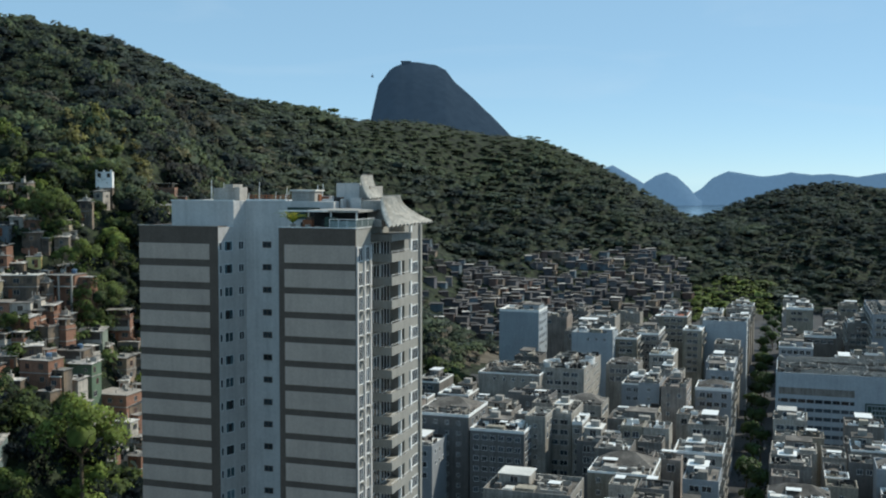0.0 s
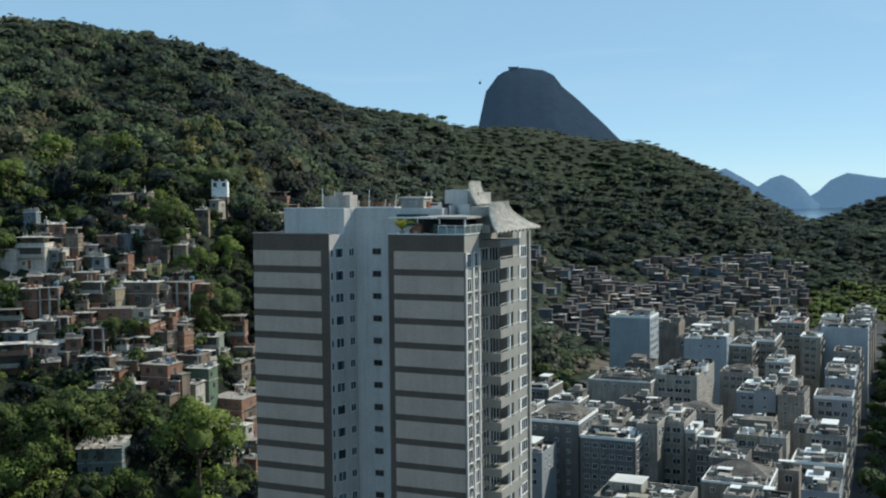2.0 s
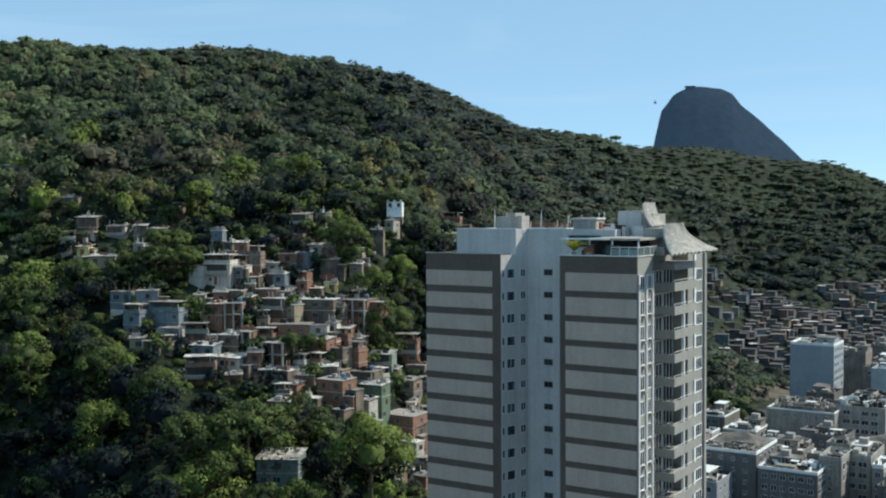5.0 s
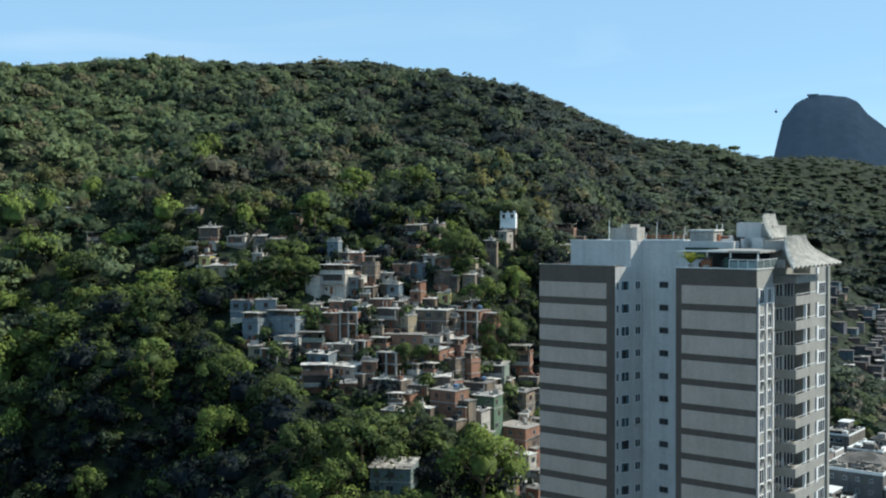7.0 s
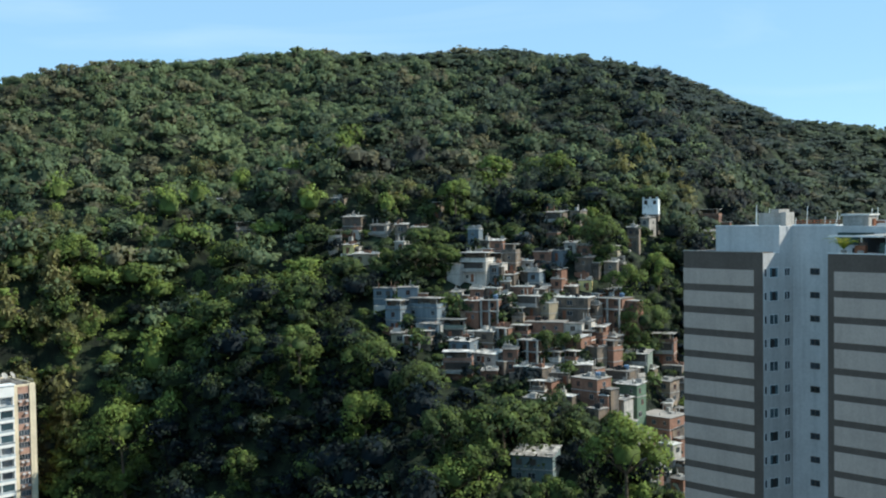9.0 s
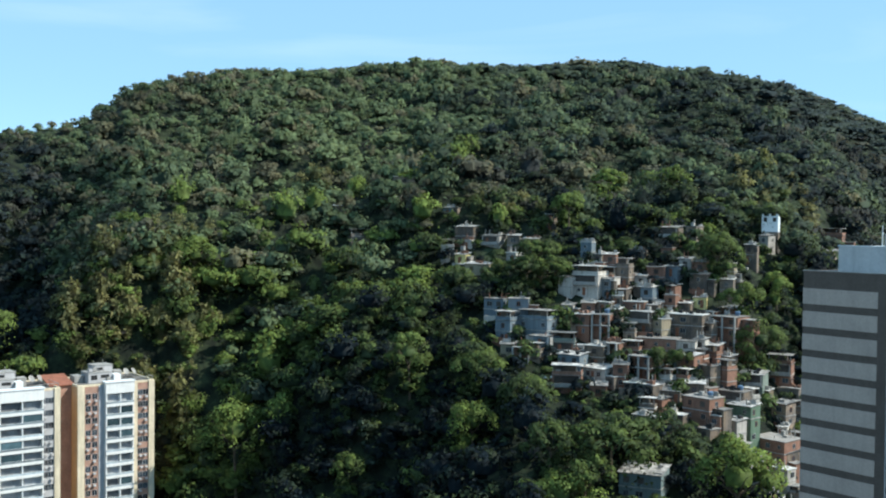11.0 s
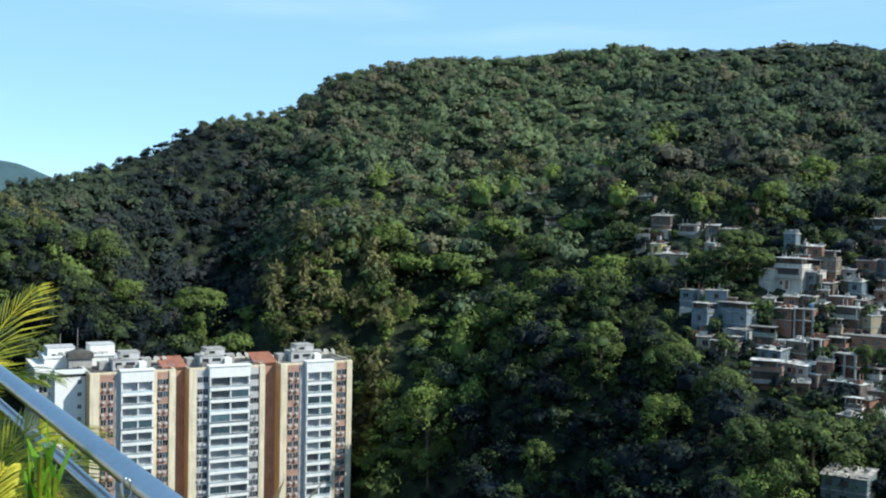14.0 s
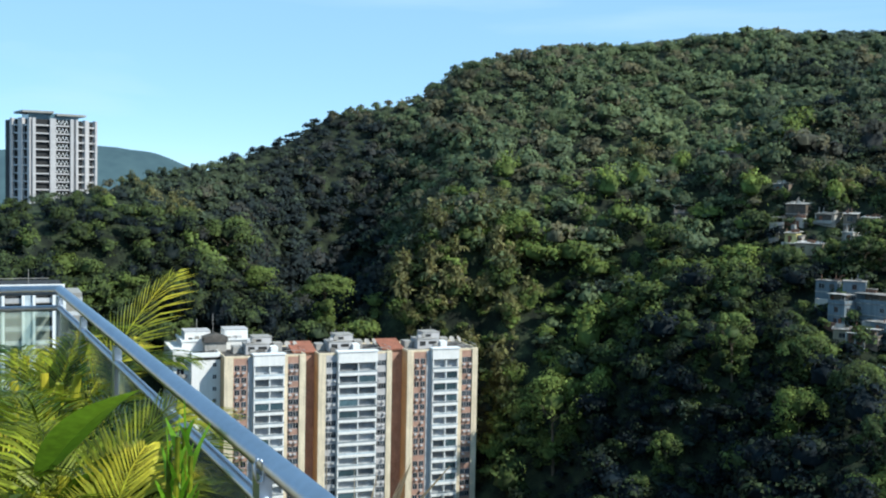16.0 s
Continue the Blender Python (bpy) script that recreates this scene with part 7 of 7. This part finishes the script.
# ---- roof terrace: railing with glass, and the plants in the corner ----
TERRACE = pose(0, 0, EYE - 1.6, 0, 0, 166.7)  # x along the railing, y into the terrace
M["deck"] = material("terrace_tiles", (0.34, 0.27, 0.15), 0.6, 0.15, 2.0)
M["wall_terrace"] = material("terrace_wall_paint", (0.70, 0.66, 0.55), 0.8, 0.1, 0.6)
M["frond"] = material("sunlit_palm_frond", (0.026, 0.066, 0.006), 0.42, 0.35, 6.0, island=0.6, through_light=0.38, tint=(0.21, 0.235, 0.017), spec=0.2)
M["frond_yellow"] = material("yellowing_palm_frond", (0.36, 0.37, 0.035), 0.45, 0.25, 6.0, island=0.4, through_light=0.4, tint=(0.50, 0.43, 0.04), spec=0.2)
M["frond_dry"] = material("dry_palm_frond", (0.30, 0.22, 0.13), 0.8, 0.3, 8.0, island=0.3, through_light=0.3)
M["bright_blade"] = material("bright_green_blade", (0.20, 0.40, 0.02), 0.4, 0.25, 8.0, through_light=0.5, spec=0.4)
M["broad_leaf"] = material("broad_green_leaf", (0.125, 0.21, 0.013), 0.4, 0.35, 5.0, through_light=0.5, spec=0.5)
RY, RX, RH = -0.59, 5.61, 1.1

g = bpy.data.materials.new("balustrade_clear_glass")
g.use_nodes = True
gn, gl = g.node_tree.nodes, g.node_tree.links
gt, gg, gm = gn.new("ShaderNodeBsdfTransparent"), gn.new("ShaderNodeBsdfGlossy"), gn.new("ShaderNodeMixShader")
gt.inputs[0].default_value = (0.80, 0.87, 0.83, 1)
gg.inputs["Roughness"].default_value = 0.03
gf = gn.new("ShaderNodeFresnel")
gf.inputs[0].default_value = 1.45
gd, gx = gn.new("ShaderNodeBsdfDiffuse"), gn.new("ShaderNodeMixShader")  # a film of dust on the panes
gd.inputs[0].default_value = (0.72, 0.78, 0.66, 1)
gx.inputs[0].default_value = 0.16
gl.new(gt.outputs[0], gx.inputs[1])
gl.new(gd.outputs[0], gx.inputs[2])
gl.new(gf.outputs[0], gm.inputs[0])
gl.new(gx.outputs[0], gm.inputs[1])
gl.new(gg.outputs[0], gm.inputs[2])
gl.new(gm.outputs[0], gn["Material Output"].inputs["Surface"])
M["clear_glass"] = g


def tube(name, mat, parent, path, r, sides=20):
    """A round tube along a polyline, mitred at its corners."""
    bm = bmesh.new()
    path = [Vector(p) for p in path]
    rings = []
    for i, p in enumerate(path):
        d0 = (p - path[i - 1]).normalized() if i else None
        d1 = (path[i + 1] - p).normalized() if i + 1 < len(path) else None
        d = ((d0 or d1) + (d1 or d0)).normalized()
        stretch = 1 / max(0.3, d.dot(d0 or d1))
        up = Vector((0, 0, 1)) if abs(d.z) < 0.9 else Vector((1, 0, 0))
        a = d.cross(up).normalized()
        b = a.cross(d).normalized()
        rings.append([bm.verts.new(p + a * math.cos(t) * r * stretch + b * math.sin(t) * r) for t in np.linspace(0, 2 * math.pi, sides + 1)[:-1]])
    for i in range(len(rings) - 1):
        for j in range(sides):
            bm.faces.new((rings[i][j], rings[i][(j + 1) % sides], rings[i + 1][(j + 1) % sides], rings[i + 1][j]))
    bm.faces.new(rings[0][::-1])
    bm.faces.new(rings[-1])
    for f in bm.faces:
        f.smooth = len(f.verts) == 4
    bmesh.ops.recalc_face_normals(bm, faces=bm.faces)
    return part(name, bm, mat, parent)


def build_terrace():
    f = boxes("terrace_floor", M["deck"], None, (-6, RX + 0.25, RY - 0.25, 7.0, -0.35, 0.0))
    f.matrix_world = TERRACE
    tagged(f, "pale tiled roof terrace floor", "floor", kind="structure")
    w = boxes("terrace_wall", M["wall_terrace"], None, (-6, RX + 0.25, 7.0, 7.3, -0.35, 3.2), (-6.3, -6.0, RY - 0.25, 7.3, -0.35, 3.2))
    w.matrix_world = TERRACE
    tagged(w, "cream wall behind the roof terrace", "wall", kind="structure")
    e = boxes("own_building", M["city_a"], None, (-20, RX + 0.2, RY - 0.2, 22, -EYE + 1.6, -0.36))
    e.matrix_world = TERRACE
    tagged(e, "pale apartment building under the roof terrace", "building", kind="structure")
    r = empty("railing", "brushed aluminium tube railing with clear glass panels", "railing", TERRACE, kind="structure")
    tube("top_rail", M["metal"], r, [(-5.8, RY, RH - 0.024), (RX, RY, RH - 0.024), (RX, 6.8, RH - 0.024)], 0.0235)
    tube("lower_rail", M["metal"], r, [(-5.8, RY, RH - 0.112), (RX, RY, RH - 0.112), (RX, 6.8, RH - 0.112)], 0.014, 12)
    tube("rail_ring", M["metal"], r, [(1.95 + 0.004 * math.cos(q), RY + 0.03 + 0.009 * math.sin(q), RH - 0.03 + 0.022 * math.cos(q)) for q in np.linspace(0, 6.0, 15)], 0.003, 8)
    post = pattern("post", M["metal"], (-0.024, 0.024, -0.013, 0.013, 0.0, RH - 0.055))
    pane = pattern("glass_panel", M["clear_glass"], (-0.40, 0.40, -0.004, 0.004, 0.08, RH - 0.124))
    x = RX
    while x > -5.8:
        again(post, r, x, RY, 0)
        p = again(pane, r, x - 0.4475, RY, 0)
        p.visible_shadow = False
        x -= 0.895
    y = RY + 0.895
    while y < 6.8:
        again(post, r, RX, y, 0, math.pi / 2)
        p = again(pane, r, RX, y - 0.4475, 0, math.pi / 2)
        p.visible_shadow = False
        y += 0.895
    # planter in the corner
    t = empty("planter", "long concrete planter trough in the terrace corner", "planter", TERRACE)
    boxes("trough", M["concrete"], t, (1.6, 5.45, -0.53, -0.48, 0, 0.45), (1.6, 5.45, 0.05, 0.1, 0, 0.45), (1.6, 1.65, -0.48, 0.05, 0, 0.45), (5.4, 5.45, -0.48, 0.05, 0, 0.45), (1.65, 5.4, -0.48, 0.05, 0, 0.06))
    boxes("earth", M["soil"], t, (1.65, 5.4, -0.48, 0.05, 0.06, 0.38))


build_terrace()


def broad_leaf(parent, root, tip, width, bend=0.15):
    bm = bmesh.new()
    root, tip = Vector(root), Vector(tip)
    d = tip - root
    side = d.cross(Vector((0, 0, 1))).normalized()
    rows = []
    for i in range(13):
        t = i / 12
        p = root + d * t + Vector((0, 0, bend * math.sin(math.pi * t)))
        w = width * math.sin(math.pi * min(1, 0.06 + 0.94 * t) ** 0.8) * 0.5
        rows.append([bm.verts.new(p - side * w + Vector((0, 0, w * 0.35))), bm.verts.new(p), bm.verts.new(p + side * w + Vector((0, 0, w * 0.35)))])
    for a, b in zip(rows, rows[1:]):
        bm.faces.new((a[0], a[1], b[1], b[0]))
        bm.faces.new((a[1], a[2], b[2], b[1]))
    o = part("leaf", bm, M["broad_leaf"], parent)
    return o


def palm(x, y, label, fronds, seed, name="palm", leaf=0.34):
    """A terrace palm: short stems and feather leaves, each leaf a part."""
    random.seed(seed)
    e = empty(name, label, "palm", TERRACE @ pose(x, y, 0.38))
    bm = bmesh.new()
    for i in range(4):
        a = i * 1.7
        rod(bm, (0.05 * math.cos(a), 0.05 * math.sin(a), -0.1), (0.12 * math.cos(a), 0.12 * math.sin(a), 0.5), 0.03, 8, 0.015)
    part("stem", bm, M["frond_yellow"], e)
    for row in fronds:
        az, lift, length, droop, mat = row[:5]
        size = row[5] if len(row) > 5 else leaf
        count = row[6] if len(row) > 6 else 34
        bm = bmesh.new()
        frond_into(bm, (0.08 * math.cos(radians(az)), 0.08 * math.sin(radians(az)), 0.25), radians(az), radians(lift), length, count, 0.0055, droop, 0.2, size, 0.006)
        part("frond", bm, M[mat], e)
    return e


# directions are degrees in the terrace's own space: 0 runs on along the railing, 90 into the terrace
def bushy(x, y, label, seed, n, length, lift, yellow=0.3, leaf=0.2, first=()):
    g = random.Random(seed)
    rows = list(first)
    for i in range(n):
        rows.append((g.uniform(0, 360), lift + g.uniform(-22, 16), length * g.uniform(0.75, 1.1), g.uniform(0.9, 1.6), "frond_yellow" if g.random() < yellow else "frond"))
    return palm(x, y, label, rows, seed, "palm", leaf)


bushy(4.2, -0.40, "sunlit yellow-green feather palm in the planter", 3, 11, 0.62, 60, 0.2, 0.22, [(-68, 62, 0.78, 0.35, "frond_yellow", 0.31, 36), (-40, 52, 0.6, 0.7, "frond_yellow", 0.28, 22), (-20, 60, 0.6, 0.9, "frond_yellow")])
bushy(3.6, -0.36, "dense green feather palm in the planter", 7, 20, 0.66, 58, 0.1, 0.26)
bushy(3.1, -0.33, "green feather palm with long leaflets in the planter", 9, 20, 0.62, 58, 0.12, 0.28)
bushy(2.65, -0.30, "low green feather palm in the planter", 15, 20, 0.52, 70, 0.15, 0.24)
bushy(2.35, -0.28, "small feather palm with yellowing leaves in the planter", 19, 16, 0.42, 72, 0.25, 0.2)
bushy(4.9, -0.34, "feather palm in the corner of the planter", 13, 12, 0.64, 58, 0.3)


def spiky_plant():
    """A narrow bright plant with upright blades, and two broad leaves."""
    random.seed(5)
    e = empty("spiky_plant", "bright green upright leafy plant in the planter", "plant", TERRACE @ pose(2.2, -0.46, 0.38))
    for i in range(5):
        foot = (random.uniform(-0.06, 0.06), random.uniform(-0.03, 0.03), 0)
        head = (foot[0] * 1.6, foot[1] - 0.02, random.uniform(0.56, 0.74))
        rods("stem", M["frond"], e, 0.006, (foot, head))
        for k in range(18):
            t = 0.2 + 0.8 * k / 17
            a, l = k * 2.4 + i, random.uniform(0.06, 0.11)
            p = [foot[j] + (head[j] - foot[j]) * t for j in range(3)]
            blade(e, p, (p[0] + math.cos(a) * l * 0.35, p[1] + math.sin(a) * l * 0.25, p[2] + l * 0.9), 0.012, "bright_blade")
    o = empty("broad_leaf_plant", "broad green leaf plant among the palms", "plant", TERRACE @ pose(2.62, -0.28, 0.38))
    for root, tip, w in (((0.16, 0.03, 0.50), (-0.36, -0.12, 0.80), 0.115), ((0.1, 0.0, 0.4), (-0.02, -0.1, 0.55), 0.09), ((0.0, 0.04, 0.35), (-0.25, 0.02, 0.48), 0.08)):
        rods("stalk", M["frond"], o, 0.006, ((0, 0, 0), root))
        broad_leaf(o, root, tip, w, 0.03)


def blade(parent, root, tip, width, mat):
    bm = bmesh.new()
    root, tip = Vector(root), Vector(tip)
    d = tip - root
    side = d.cross(Vector((random.uniform(-1, 1), random.uniform(-1, 1), 0.2))).normalized()
    rows = []
    for i in range(7):
        t = i / 6
        w = width * (1 - t) ** 0.6 * 0.5 + 0.0008
        p = root + d * t + Vector((d.x, d.y, 0)) * (t * t * 0.5)
        rows.append((bm.verts.new(p - side * w), bm.verts.new(p + side * w)))
    for a, b in zip(rows, rows[1:]):
        bm.faces.new((a[0], a[1], b[1], b[0]))
    return part("blade", bm, M[mat], parent)


spiky_plant()


def dry_plant():
    random.seed(8)
    e = empty("dry_plant", "dried brown leaf stalks on the ledge outside the railing", "plant", TERRACE @ pose(1.92, -0.72, 0))
    rods("stem", M["frond_dry"], e, 0.012, ((0, 0, -0.0), (0.02, 0, 0.75)))
    for i in range(20):
        x = random.uniform(-0.5, 0.12)
        blade(e, (random.uniform(-0.05, 0.05), random.uniform(-0.03, 0.03), 0.7), (x, random.uniform(-0.05, 0.04), 1.16 - 0.25 * random.random() - abs(x) * 0.12), random.uniform(0.008, 0.02), "frond_dry")
    for x, z in ((-0.26, 1.22), (-0.2, 1.12), (-0.44, 1.16)):
        blade(e, (0, 0, 0.7), (x, 0.01, z), 0.01, "frond_dry")


dry_plant()


# ---- the patterns have served ----
for ob in PATTERNS[::-1]:
    bpy.data.objects.remove(ob)
